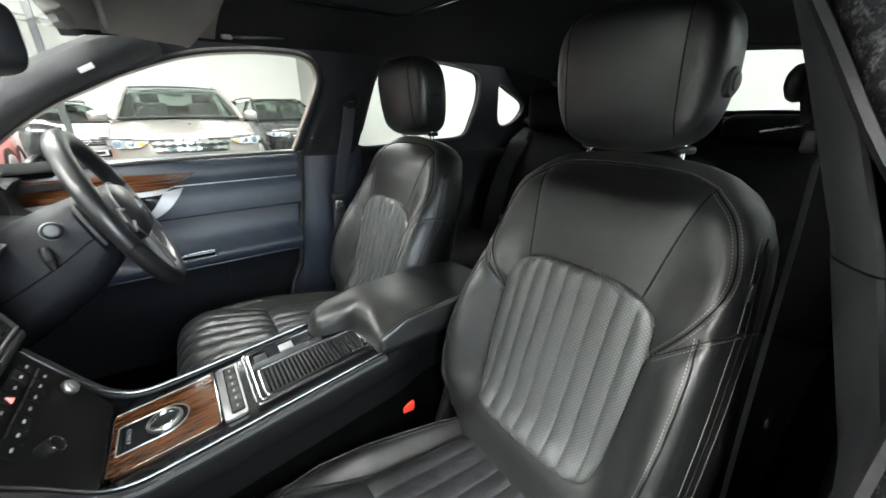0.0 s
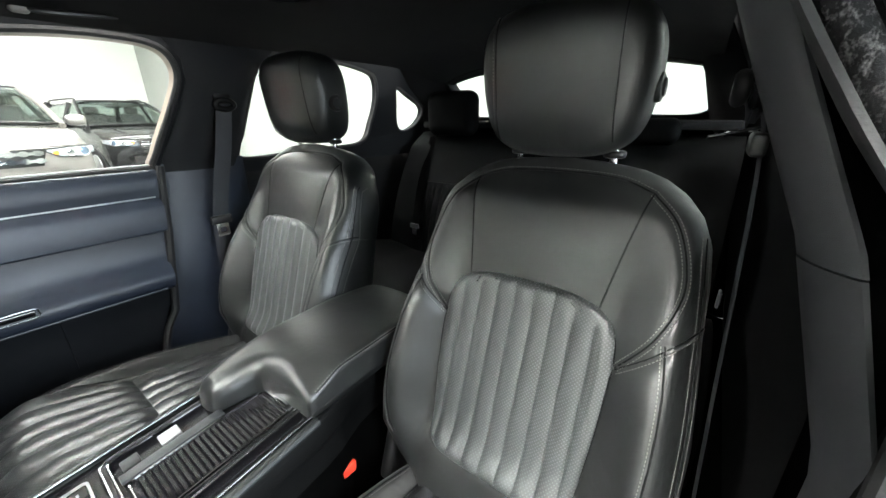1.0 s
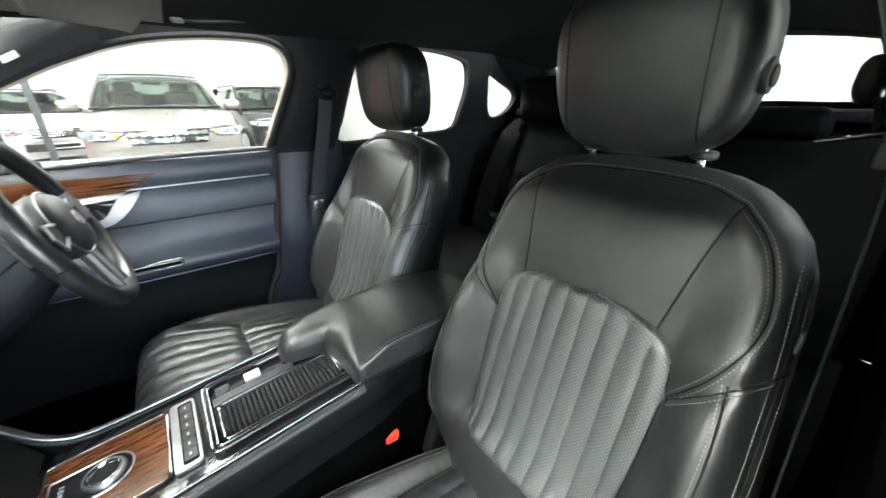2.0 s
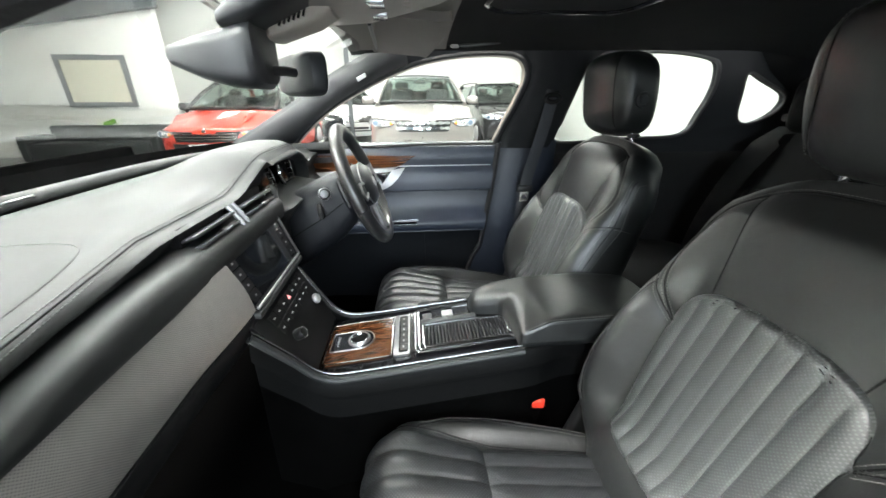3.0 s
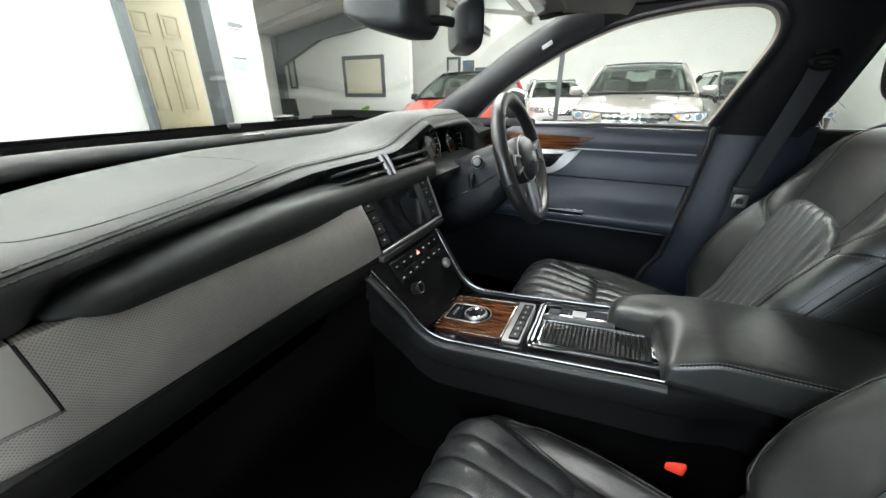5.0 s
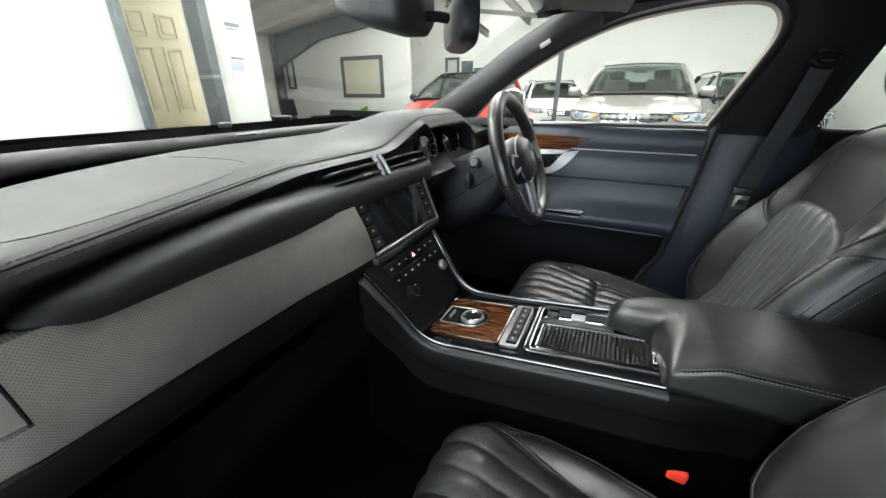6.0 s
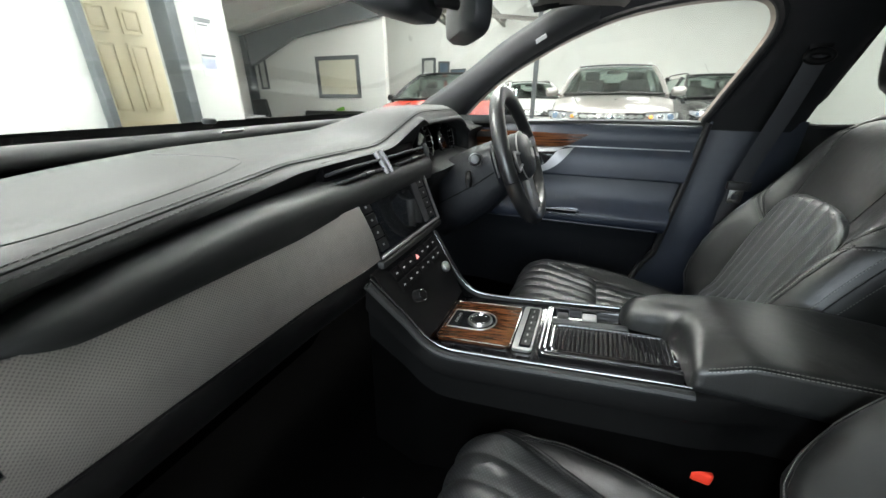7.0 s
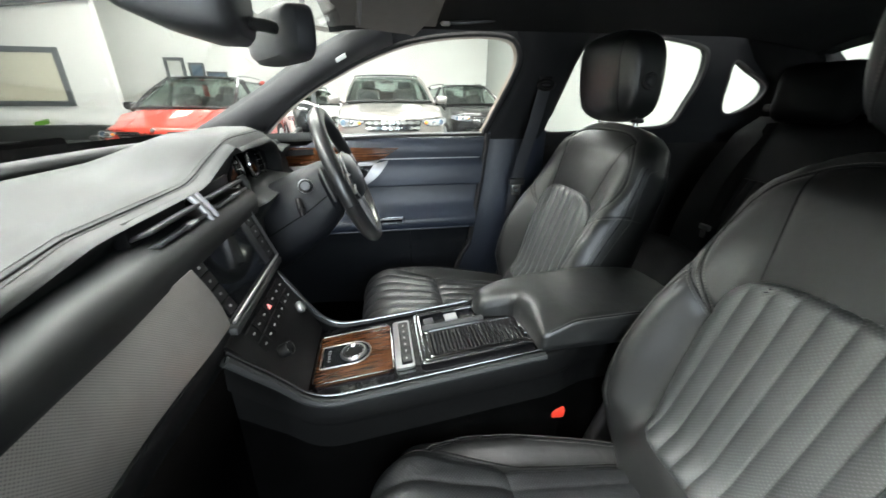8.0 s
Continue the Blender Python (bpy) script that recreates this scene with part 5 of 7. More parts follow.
KS = min(range(K), key=lambda i: abs(CUSH[i].x + 0.27))


def cush_pt(s, k, off=0.0, w=None):
    i = min(max(int(round(k)), 0), K)
    p = CUSH[i]
    d = (CUSH[min(i + 1, K)] - CUSH[max(i - 1, 0)]).normalized()
    nrm = Vector((0, -d.y, d.x))
    W = lin([(-0.62, 0.19), (-0.5, 0.215), (-0.38, 0.232), (-0.2, 0.243), (-0.12, 0.237), (-0.06, 0.222), (-0.01, 0.206)], p.x)
    x = s * W if w is None else w
    q = min(abs(x) / W, 1)
    bol = 0.05 * lin([(-0.62, 0.5), (-0.45, 0.9), (-0.28, 1.0), (-0.19, 0.8), (-0.12, 0.35), (-0.06, 0.06), (-0.01, 0.0)], p.x)
    front = 1.0 - 0.6 * step(-0.2, -0.08, p.x)
    lift = bol * step(0.6, 0.84, q) - 0.15 * (1 - (1 - q**5) ** 0.4) * front
    return Vector((x, p.x, p.y)) + nrm * (lift + off)


def cush_half(y):
    """Half the width of the fluted cushion panel, which flares towards the front edge."""
    return lin([(-0.62, 0.128), (-0.29, 0.148), (-0.2, 0.166), (-0.13, 0.184), (-0.09, 0.198), (-0.04, 0.2), (0.0, 0.195)], y)


def front_seat(sx, drop, slide, label):
    """A front seat. drop, slide: how much lower and further back its cushion is set."""
    seat = thing("front_seat", label, "car seat", (sx, -0.3, 0.3), group="front seats")
    sbk = lambda x, z, off=0.0, front=True: back_pt(x, z, off, front) + Vector((sx, 0, 0))
    loops = [[sbk(s * back_w(z), z) for s in SS] + [sbk(s * back_w(z), z, 0.0, False) for s in SS[-3:1:-2]] for z in ZB]
    part("backrest", loft(loops), LEATHER, seat, "black leather backrest with side bolsters", angle=60)

    def insert_pt(s, z):
        x = s * insert_w(z)
        edge = min(1.0, (1 - abs(s)) * 9) ** 0.5 * min(1.0, (INS_TOP - z) / 0.012 + 0.05) ** 0.5 * min(1.0, (z - INS_LOW) / 0.012 + 0.05) ** 0.5
        return sbk(x, z, -0.0025 + (0.0035 + 0.0076 * flute(x, 0.0345)) * edge)

    part("back_insert", sheet(insert_pt, np.linspace(-1, 1, 121), ZI, thick=0.004), PERF, seat, "fluted perforated leather panel", angle=60)
    edge = [sbk(-insert_w(z) - 0.001, z, 0.001) for z in ZI] + [sbk(insert_w(z) + 0.001, z, 0.001) for z in ZI[::-1]]
    part("insert_piping", tube(edge, 0.0014, 6, True), SEAM, seat)
    for k in range(-4, 4):
        x = 0.0345 * (k + 0.5)
        rows = [z for z in ZI if insert_w(z) > abs(x) + 0.008]
        if len(rows) > 4:
            part("stitching", stitching([sbk(x, z, 0.002) for z in rows], 0.005, 0.0006), THREAD, seat)

    def seam_pair(pts, gap=0.005, sides=(1, -1), m=1):
        """A pressed seam on the backrest with rows of stitches beside it."""
        n = 44
        ln = [Vector((m * a, b, 0)) for a, b in seam_curve(pts, n)]
        part("seam", tube([sbk(p.x, p.y, 0.0) for p in ln], 0.0014, 6), SEAM, seat)
        for sg in sides:
            row = []
            for i, p in enumerate(ln):
                d = (ln[min(i + 1, n)] - ln[max(i - 1, 0)]).normalized()
                q = p + sg * gap * Vector((-d.y, d.x, 0))
                row.append(sbk(q.x, q.y, 0.0004))
            part("stitching", stitching(row, 0.0055, 0.0009), THREAD, seat)

    for m in (-1, 1):
        seam_pair(SEAM_TOP, sides=(), m=m)
        seam_pair(SEAM_SHOULDER, m=m)
        seam_pair(SEAM_NOTCH, sides=(m,), m=m)
        seam_pair(SEAM_BOLSTER, sides=(1,), m=m)
        seam_pair(SEAM_PIPING, m=m)
    seam_pair(SEAM_CROWN, sides=(1,))

    zh = [HEAD_Z + HEAD_H * math.sin(a) * 0.9999 for a in np.linspace(-math.pi / 2, math.pi / 2, 34)]
    head = part("headrest", loft([head_loop(z, sx) for z in zh]), LEATHER, seat, "black leather headrest", angle=70)
    for xx in (-0.094, 0.098):
        ln = [head_front(xx, z, sx, 0.0003) for z in np.linspace(HEAD_Z - 0.088, HEAD_Z + 0.1, 30)]
        part("seam", tube(ln, 0.001, 6), SEAM, head)
        part("stitching", stitching([p + Vector((0.005, 0.0, 0)) for p in ln], 0.0055, 0.0006), THREAD, head)
    bt = part("release_button", disc(0.021, 0.012, (sx - 0.131, -0.79, 1.186), (-1, 0, 0), 28, 0.004), PLASTIC, head, "round black release button")
    part("button_cap", disc(0.013, 0.005, (sx - 0.138, -0.79, 1.186), (-1, 0, 0), 24, 0.002), SATIN, bt)
    for m in (-0.08, 0.09):
        part("headrest_post", tube([(sx + m, -0.812, 1.03), (sx + m, -0.81, 1.13)], 0.0068, 12), CHROME, seat, "chrome headrest post")
        part("post_collar", disc(0.018, 0.012, (sx + m, -0.815, 1.0865), (0, 0, 1), 24, 0.004), PLASTIC, seat)

    base = Vector((sx, -slide, -drop))
    cpt = lambda s, k, off=0.0, w=None: cush_pt(s, k, off, w) + base
    part("cushion", sheet(cpt, SS[::2], range(0, K + 1), thick=0.02), LEATHER_WORN, seat, "black leather seat cushion with bolsters", angle=65)

    def cush_insert(k0, k1, name, depth):
        def fn(s, k):
            x = s * cush_half(CUSH[k].x)
            e = min(1.0, (1 - abs(s)) * 9) ** 0.5 * min(1.0, (min(k - k0, k1 - k) + 0.15) / 1.6) ** 0.5
            sag = 0.0035 * noise.noise((sx * 9 + x * 16, CUSH[k].x * 22, 3)) * step(k0, k0 + 6, k)
            return cpt(0, k, -0.004 + (0.0105 + sag + depth * flute(s, 0.27)) * e, x)

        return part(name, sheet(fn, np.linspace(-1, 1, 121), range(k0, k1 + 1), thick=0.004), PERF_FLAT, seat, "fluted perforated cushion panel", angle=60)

    cush_insert(8, KS, "cushion_insert", 0.005)
    cush_insert(KS, K - 3, "cushion_front_insert", 0.0075)
    for m in (-1, 1):
        ln = [cpt(0, k, 0.0004, m * (cush_half(CUSH[k].x) + 0.002)) for k in range(8, K - 2)]
        part("seam", tube(ln, 0.0016, 6), SEAM, seat)
        ln = [cpt(0, k, 0.0006, m * lin([(-0.5, 0.17), (-0.3, 0.198), (-0.2, 0.206), (-0.13, 0.194), (-0.115, 0.184)], CUSH[k].x)) for k in range(10, K) if CUSH[k].x < -0.115]
        part("seam", tube(ln, 0.0014, 6), SEAM, seat)
        part("stitching", stitching([p + Vector((m * 0.005, 0, 0.0006)) for p in ln], 0.0055, 0.0007), THREAD, seat)
        part("stitching", stitching([p + Vector((-m * 0.005, 0, 0.0002)) for p in ln], 0.0055, 0.0007), THREAD, seat)
    part("seat_base", box(0.37, 0.5, 0.14, (sx, -0.36, 0.36), 0.03, 3), PLASTIC, seat, "black plastic seat base")
    for m in (-0.2, 0.2):
        part("seat_rail", box(0.04, 0.5, 0.03, (sx + m, -0.3, 0.312), 0.006), PLASTIC, seat)
        part("hinge_cover", box(0.03, 0.13, 0.17, (sx + m * 1.16, -0.60, 0.46), 0.012, 3, (18, 0, 0)), PLASTIC, seat)
    return seat


front_seat(-0.371, 0.036, 0.02, "black leather front passenger seat with fluted perforated panels and headrest")
front_seat(0.37, -0.004, 0.0, "worn black leather driver's seat with fluted perforated panels and headrest")

# belt buckles beside the console
def buckle(at, turn):
    b = thing("belt_buckle", "black seat belt buckle with a red release button", "belt buckle", at, group="belt buckles")
    m = pose(*at, *turn)
    for nm, bm, mt, lb in (("housing", box(0.024, 0.046, 0.075, (0, 0, -0.004), 0.008, 3), CARPET_SHADE, ""), ("release_button", box(0.026, 0.052, 0.026, (0, 0, 0.04), 0.006, 3), RED, "bright red release button"), ("stalk", box(0.016, 0.03, 0.12, (0, 0, -0.09), 0.004), PLASTIC, "")):
        bmesh.ops.transform(bm, matrix=m, verts=bm.verts)
        part(nm, bm, mt, b, lb)
    return b


buckle((-0.117, -0.431, 0.452), (6, 2, 0))
buckle((0.136, -0.46, 0.455), (8, -6, 0))

# ---- rear bench ----
bench = thing("rear_bench", "black leather rear bench with fluted cushion panels", "car seat", (0, -1.3, 0.3))


def bench_w(x):
    return 0.03 * step(0.5, 0.66, abs(x)) + 0.02 * step(0.1, 0.0, abs(x))


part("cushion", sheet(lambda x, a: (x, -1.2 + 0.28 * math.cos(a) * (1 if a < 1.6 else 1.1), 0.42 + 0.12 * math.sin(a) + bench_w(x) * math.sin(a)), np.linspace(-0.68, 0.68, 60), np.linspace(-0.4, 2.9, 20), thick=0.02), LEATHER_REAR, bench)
for c in (-0.36, 0.36):
    # lighter, glossier leather on this panel stands in for sheen on the flutes
    part("cushion_insert", sheet(lambda x, a: (c + x, -1.2 + 0.29 * math.cos(a), 0.425 + (0.122 + 0.006 * flute(x)) * math.sin(a)), np.linspace(-0.15, 0.15, 80), np.linspace(0.25, 2.2, 16), thick=0.006), LEATHER_WORN, bench, "fluted cushion panel")


def rear_back(x, v):
    z = 0.5 + 0.58 * v
    return (x, -1.40 - 0.30 * v * 0.8 + 0.05 * math.sin(math.pi * v) + bench_w(x) - 0.06 * step(0.9, 1.0, v), z)


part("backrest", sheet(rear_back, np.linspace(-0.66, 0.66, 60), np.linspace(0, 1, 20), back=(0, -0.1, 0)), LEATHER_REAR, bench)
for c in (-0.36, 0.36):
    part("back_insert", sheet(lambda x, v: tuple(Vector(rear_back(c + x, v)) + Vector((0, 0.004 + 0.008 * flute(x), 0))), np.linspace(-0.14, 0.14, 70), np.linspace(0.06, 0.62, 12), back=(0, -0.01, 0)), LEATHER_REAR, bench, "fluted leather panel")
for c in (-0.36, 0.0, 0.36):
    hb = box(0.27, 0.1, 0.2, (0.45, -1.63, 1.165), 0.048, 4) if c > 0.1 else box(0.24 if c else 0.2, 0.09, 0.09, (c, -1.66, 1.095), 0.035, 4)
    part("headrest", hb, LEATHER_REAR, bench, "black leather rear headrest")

# ---- seat belts on the door pillars ----
def belt(sgn, ring, tongue, foot, label):
    b = thing("seat_belt", label, "seat belt", ring, group="seat belts")
    r, t, f = Vector(ring), Vector(tongue), Vector(foot)
    part("guide", tube([r + Vector((-0.004 * sgn, 0.025 * math.cos(a), 0.012 * math.sin(a))) for a in np.linspace(0, 2 * math.pi, 25)[:-1]], 0.0085, 10, True), BUTTON, b, "black plastic belt guide")
    part("guide_cap", disc(0.027, 0.022, r + Vector((0.012 * sgn, 0, 0.03)), (sgn, 0, 0), 28, 0.009), BUTTON, b, "round black anchor cap")
    web = [r + Vector((0, 0, 0.004)), r.lerp(t, 0.35) + Vector((-0.004 * sgn, 0, 0)), t, t.lerp(f, 0.5), f]
    part("webbing", tube(curve(web, 24), 0.023, 8, flat=0.06, up=(1, 0, 0)), BELT, b, "dark grey woven belt webbing")
    tg = part("tongue_grip", box(0.016, 0.062, 0.026, t + Vector((-0.004 * sgn, 0, 0)), 0.005, 3), PLASTIC, b)
    if sgn > 0:
        part("tongue", plate(rrect(-0.018, 0.018, -0.046, 0.0, 0.005), [rrect(-0.009, 0.009, -0.034, -0.018, 0.003)], lambda y, z: (t.x - 0.004 * sgn, t.y + y, t.z + z - 0.008), (0.0025 * sgn, 0, 0)), CHROME, tg, "chrome belt tongue")
    else:
        part("tongue", box(0.05, 0.022, 0.0035, t + Vector((0.03, 0.004, 0.012)), 0.0015, 1, (10, 12, 8)), CHROME, tg, "chrome belt tongue")
    return b


belt(1, (0.608, -0.675, 1.19), (0.645, -0.61, 0.85), (0.70, -0.60, 0.42), "dark grey seat belt hanging on the driver's door pillar")
belt(-1, (-0.60, -0.70, 1.175), (-0.628, -0.705, 1.115), (-0.675, -0.64, 0.42), "dark grey seat belt hanging on the passenger's door pillar")

rb = thing("rear_belt", "rear seat belt tongue resting beside the rear backrest", "seat belt", (0.5, -1.38, 0.645))
# webbing blackened to sink into the shade of the rear
part("webbing", tube([(0.56, -1.62, 1.06), (0.53, -1.47, 0.84), (0.5, -1.385, 0.67)], 0.022, 8, flat=0.08, up=(0, 1, 0.3)), CARPET_SHADE, rb)
part("tongue_grip", box(0.05, 0.012, 0.022, (0.498, -1.378, 0.665), 0.004, 2), PLASTIC, rb)
part("tongue", box(0.026, 0.003, 0.036, (0.497, -1.374, 0.64), 0.001, 1), CHROME, rb, "chrome belt tongue")
tag = thing("seat_tag", "small grey fabric label on the seat side", "label", (-0.622, -0.62, 0.944))
part("cloth", box(0.003, 0.009, 0.022, (-0.6235, -0.635, 0.944), 0.001, 1), BELT, tag)
part("print", box(0.001, 0.004, 0.014, (-0.6258, -0.635, 0.944)), SEAM, tag)

# ---- steering wheel and column ----
WC = Vector((0.37, 0.0, 0.94))
WU = Vector((0, 0.36, 0.933)).normalized()
WX = Vector((1, 0, 0))
WN = WX.cross(WU)  # towards the dashboard or the driver
if WN.y > 0:
    WN = -WN
RIM = material("polished_rim_leather", (0.011, 0.0115, 0.0125), 0.36, spec=0.7, vary=0.2, scale=60, bump=0.2, bump_scale=900, coat=0.3, coat_rough=0.25)
wheel = thing("steering_wheel", "black leather steering wheel with three spokes and silver trims", "steering wheel", WC)


def wp(a, r, off=0.0):
    return WC + r * (math.cos(a) * WX + math.sin(a) * WU) + WN * off


def arc_rim(a0, a1, mat, name, r0=0.019):
    n = max(int((a1 - a0) / 0.09), 6)
    pts = [wp(a0 + (a1 - a0) * k / n, 0.177) for k in range(n + 1)]
    return part(name, tube(pts, r0, 14), mat, wheel, "smooth and perforated black leather rim")


arc_rim(radians(-12), radians(192), RIM, "rim")
arc_rim(radians(192), radians(348), RIM, "rim", 0.0192)
hubm = bmesh.new()
hl = []
for k, (rr, off) in enumerate(((0.074, -0.03), (0.078, -0.01), (0.075, 0.012), (0.062, 0.026), (0.03, 0.033), (0.004, 0.034))):
    hl.append([wp(2 * math.pi * i / 36, rr * (1 - 0.12 * abs(math.sin(2 * math.pi * i / 36)) ** 3), off) for i in range(36)])
part("hub", loft(hl, bm=hubm), SATIN, wheel, "black airbag hub")
part("hub_ring", tube([wp(2 * math.pi * i / 40, 0.077 * (1 - 0.12 * abs(math.sin(2 * math.pi * i / 40)) ** 3), 0.012) for i in range(40)], 0.002, 6, True), ALU, wheel)
part("badge", disc(0.016, 0.004, wp(0, 0, 0.034), WN, 28, 0.0015), ALU, wheel, "round silver badge")
for m in (-1, 1):
    a = 0.0 if m > 0 else math.pi
    spoke = [[wp(a + m * d, r, o) for r, o in ((0.06, 0.012), (0.10, 0.008), (0.14, 0.002), (0.172, 0.0))] for d in (-0.22, -0.12, 0.0, 0.12, 0.22)]
    sp_ = sheet(lambda u, v: spoke[u][v], range(5), range(4), thick=0.02)
    s_ob = part("spoke", sp_, SATIN, wheel, "black spoke with silver button frame")
    part("button_pad", sheet(lambda u, r: wp(a + m * u, r, 0.0145), np.linspace(-0.16, 0.16, 5), np.linspace(0.078, 0.125, 5), thick=0.006), PLASTIC, s_ob)
    part("silver_frame", tube([wp(a + m * u, r, 0.015) for u, r in ((-0.2, 0.076), (-0.2, 0.128), (0, 0.138), (0.2, 0.128), (0.2, 0.076))], 0.0035, 6), ALU, s_ob)
part("lower_spoke", tube([wp(radians(270 - 14), 0.07, 0.0), wp(radians(270 - 11), 0.12, 0.0), wp(radians(270 - 9), 0.165, 0.0)], 0.012, 8), ALU, wheel, "silver lower spoke")
part("lower_spoke", tube([wp(radians(270 + 14), 0.07, 0.0), wp(radians(270 + 11), 0.12, 0.0), wp(radians(270 + 9), 0.165, 0.0)], 0.012, 8), ALU, wheel, "silver lower spoke")
for m in (-1, 1):
    a = 0.1 if m > 0 else math.pi - 0.1
    part("shift_paddle", sheet(lambda u, r: wp(a + m * u, r, -0.035), np.linspace(-0.28, 0.4, 6), np.linspace(0.095, 0.135, 4), thick=0.006), PLASTIC, wheel)
col = thing("steering_column", "black steering column shroud with stalks", "steering column", WC + Vector((0, 0.1, 0)))
cl = []
for d, w, h, dz in ((0.04, 0.062, 0.062, -0.004), (0.055, 0.085, 0.08, -0.012), (0.11, 0.094, 0.098, -0.03), (0.19, 0.1, 0.106, -0.045), (0.27, 0.1, 0.11, -0.06)):
    c = WC - WN * d + Vector((0, 0, dz))
    cl.append([c + WX * w * math.copysign(abs(math.cos(a)) ** 0.7, math.cos(a)) + WU * h * math.copysign(abs(math.sin(a)) ** 0.7, math.sin(a)) for a in np.linspace(0, 2 * math.pi, 33)[:-1]])
part("shroud", loft(cl), SHROUD, col, "dark grained column shroud")
for m in (-1, 1):
    p0, p1 = Vector((0.37 + m * 0.07, 0.103, 0.928)), Vector((0.37 + m * 0.122, 0.095, 0.942))
    sd = (p1 - p0).normalized()
    stk = part("stalk", tube([p0, p0.lerp(p1, 0.5), p1], [0.011, 0.0105, 0.0115], 12), PLASTIC, col, "black control stalk")
    part("stalk_cap", tube([p1, p1 + sd * 0.004, p1 + sd * 0.022, p1 + sd * 0.027], [0.0125, 0.016, 0.016, 0.0135], 18), BUTTON, stk)
    part("stalk_tip", disc(0.0105, 0.004, p1 + sd * 0.028, sd, 24, 0.0015), SWITCH_GREY, stk, "round grey stalk end")
    part("stalk_ring", tube([p1 + sd * 0.02 + 0.0158 * (math.cos(q) * WU + math.sin(q) * sd.cross(WU)) for q in np.linspace(0, 2 * math.pi, 25)[:-1]], 0.0016, 6, True), ALU, stk)
    part("column_lever", tube([(0.37 + m * 0.09, 0.125, 0.9), (0.37 + m * 0.118, 0.117, 0.899), (0.37 + m * 0.13, 0.112, 0.888), (0.37 + m * 0.132, 0.11, 0.872)], [0.008, 0.0085, 0.0095, 0.007], 12), SOFT_DARK, col, "short black lever on the column")
part("shroud_split", tube([WC - WN * d + Vector((-w * 1.003, 0, dz)) for d, w, dz in ((0.055, 0.085, -0.012), (0.11, 0.094, -0.03), (0.19, 0.1, -0.045), (0.26, 0.1, -0.058))], 0.0016, 6), SEAM, col)

# instrument cluster inside the hood
cluster = thing("instrument_cluster", "dark instrument cluster under the dashboard hood", "instrument cluster", (0.37, 0.28, 0.99))
part("face", box(0.35, 0.012, 0.11, (0.37, 0.292, 0.985), 0.004, 2, (-12, 0, 0)), GLOSS, cluster)
for cx in (0.282, 0.458):
    dial = part("dial", disc(0.057, 0.008, (cx, 0.27, 0.972), (0, -0.98, 0.2), 40, 0.002), SCREEN, cluster, "round dark dial")
    part("dial_rim", tube([Vector((cx, 0.262, 0.9735)) + 0.058 * (math.cos(a) * WX + math.sin(a) * Vector((0, 0.2, 0.98))) for a in np.linspace(0, 2 * math.pi, 49)[:-1]], 0.0024, 8, True), CHROME, dial, "chrome dial rim")
    for k in range(13):
        a = radians(-40 + 260 * k / 12)
        d = math.cos(a) * WX + math.sin(a) * Vector((0, 0.2, 0.98))
        part("dial_mark", tube([Vector((cx, 0.2645, 0.973)) + d * 0.044, Vector((cx, 0.2645, 0.973)) + d * 0.051], 0.0008, 4), WHITE_MARK, dial)

# ---- mirror, sensor housing and overhead console ----
rv = thing("rear_view_mirror", "black rear-view mirror on a windscreen sensor housing", "mirror", (-0.06, 0.12, 1.24))
hs = []
for y, x0, x1, zt, zb in ((0.212, -0.125, -0.04, 1.262, 1.246), (0.2, -0.142, -0.028, 1.268, 1.236), (0.16, -0.152, -0.02, 1.28, 1.218), (0.12, -0.153, -0.018, 1.29, 1.207), (0.088, -0.15, -0.02, 1.304, 1.206), (0.078, -0.142, -0.028, 1.306, 1.214)):
    zc, hh, xc, w = (zt + zb) / 2, (zt - zb) / 2, (x0 + x1) / 2, (x1 - x0) / 2
    hs.append([(xc + w * math.copysign(abs(math.cos(a)) ** 0.5, math.cos(a)), y, zc + hh * math.copysign(abs(math.sin(a)) ** 0.5, math.sin(a))) for a in np.linspace(0, 2 * math.pi, 41)[:-1]])
part("sensor_housing", loft(hs), SATIN, rv, "satin black sensor housing on the windscreen", angle=50)
part("upper_cover", loft([[(-0.085 + w * math.copysign(abs(math.cos(a)) ** 0.5, math.cos(a)), y, z + h * math.copysign(abs(math.sin(a)) ** 0.6, math.sin(a))) for a in np.linspace(0, 2 * math.pi, 33)[:-1]] for y, z, w, h in ((0.12, 1.3, 0.06, 0.012), (0.09, 1.31, 0.075, 0.02), (0.04, 1.33, 0.08, 0.02), (-0.01, 1.35, 0.075, 0.018))]), SATIN, rv, "satin black upper mirror cover")
grey = part("grey_cover", loft([[(-0.03 + w * math.copysign(abs(math.cos(a)) ** 0.5, math.cos(a)), y, z + h * math.copysign(abs(math.sin(a)) ** 0.6, math.sin(a))) for a in np.linspace(0, 2 * math.pi, 33)[:-1]] for y, z, w, h in ((0.085, 1.295, 0.03, 0.012), (0.07, 1.3, 0.045, 0.018), (0.0, 1.325, 0.05, 0.02), (-0.03, 1.34, 0.045, 0.018))]), GREYCLOTH, rv, "grey slotted mirror mount cover")
for k in range(6):
    part("slot", box(0.003, 0.004, 0.014, (-0.08, 0.05 - 0.008 * k, 1.306 + 0.0028 * k), 0.001, 1, (20, 0, 0)), SEAM, grey)
part("stem", tube([(-0.06, 0.085, 1.236), (-0.045, 0.062, 1.236), (-0.03, 0.052, 1.235)], 0.0085, 10), PLASTIC, rv)
MU = Vector((0.86, 0.51, 0)).normalized()
MN = Vector((0.51, -0.86, 0.0)).normalized()
MC = Vector((0.07, 0.068, 1.236))
ml = []
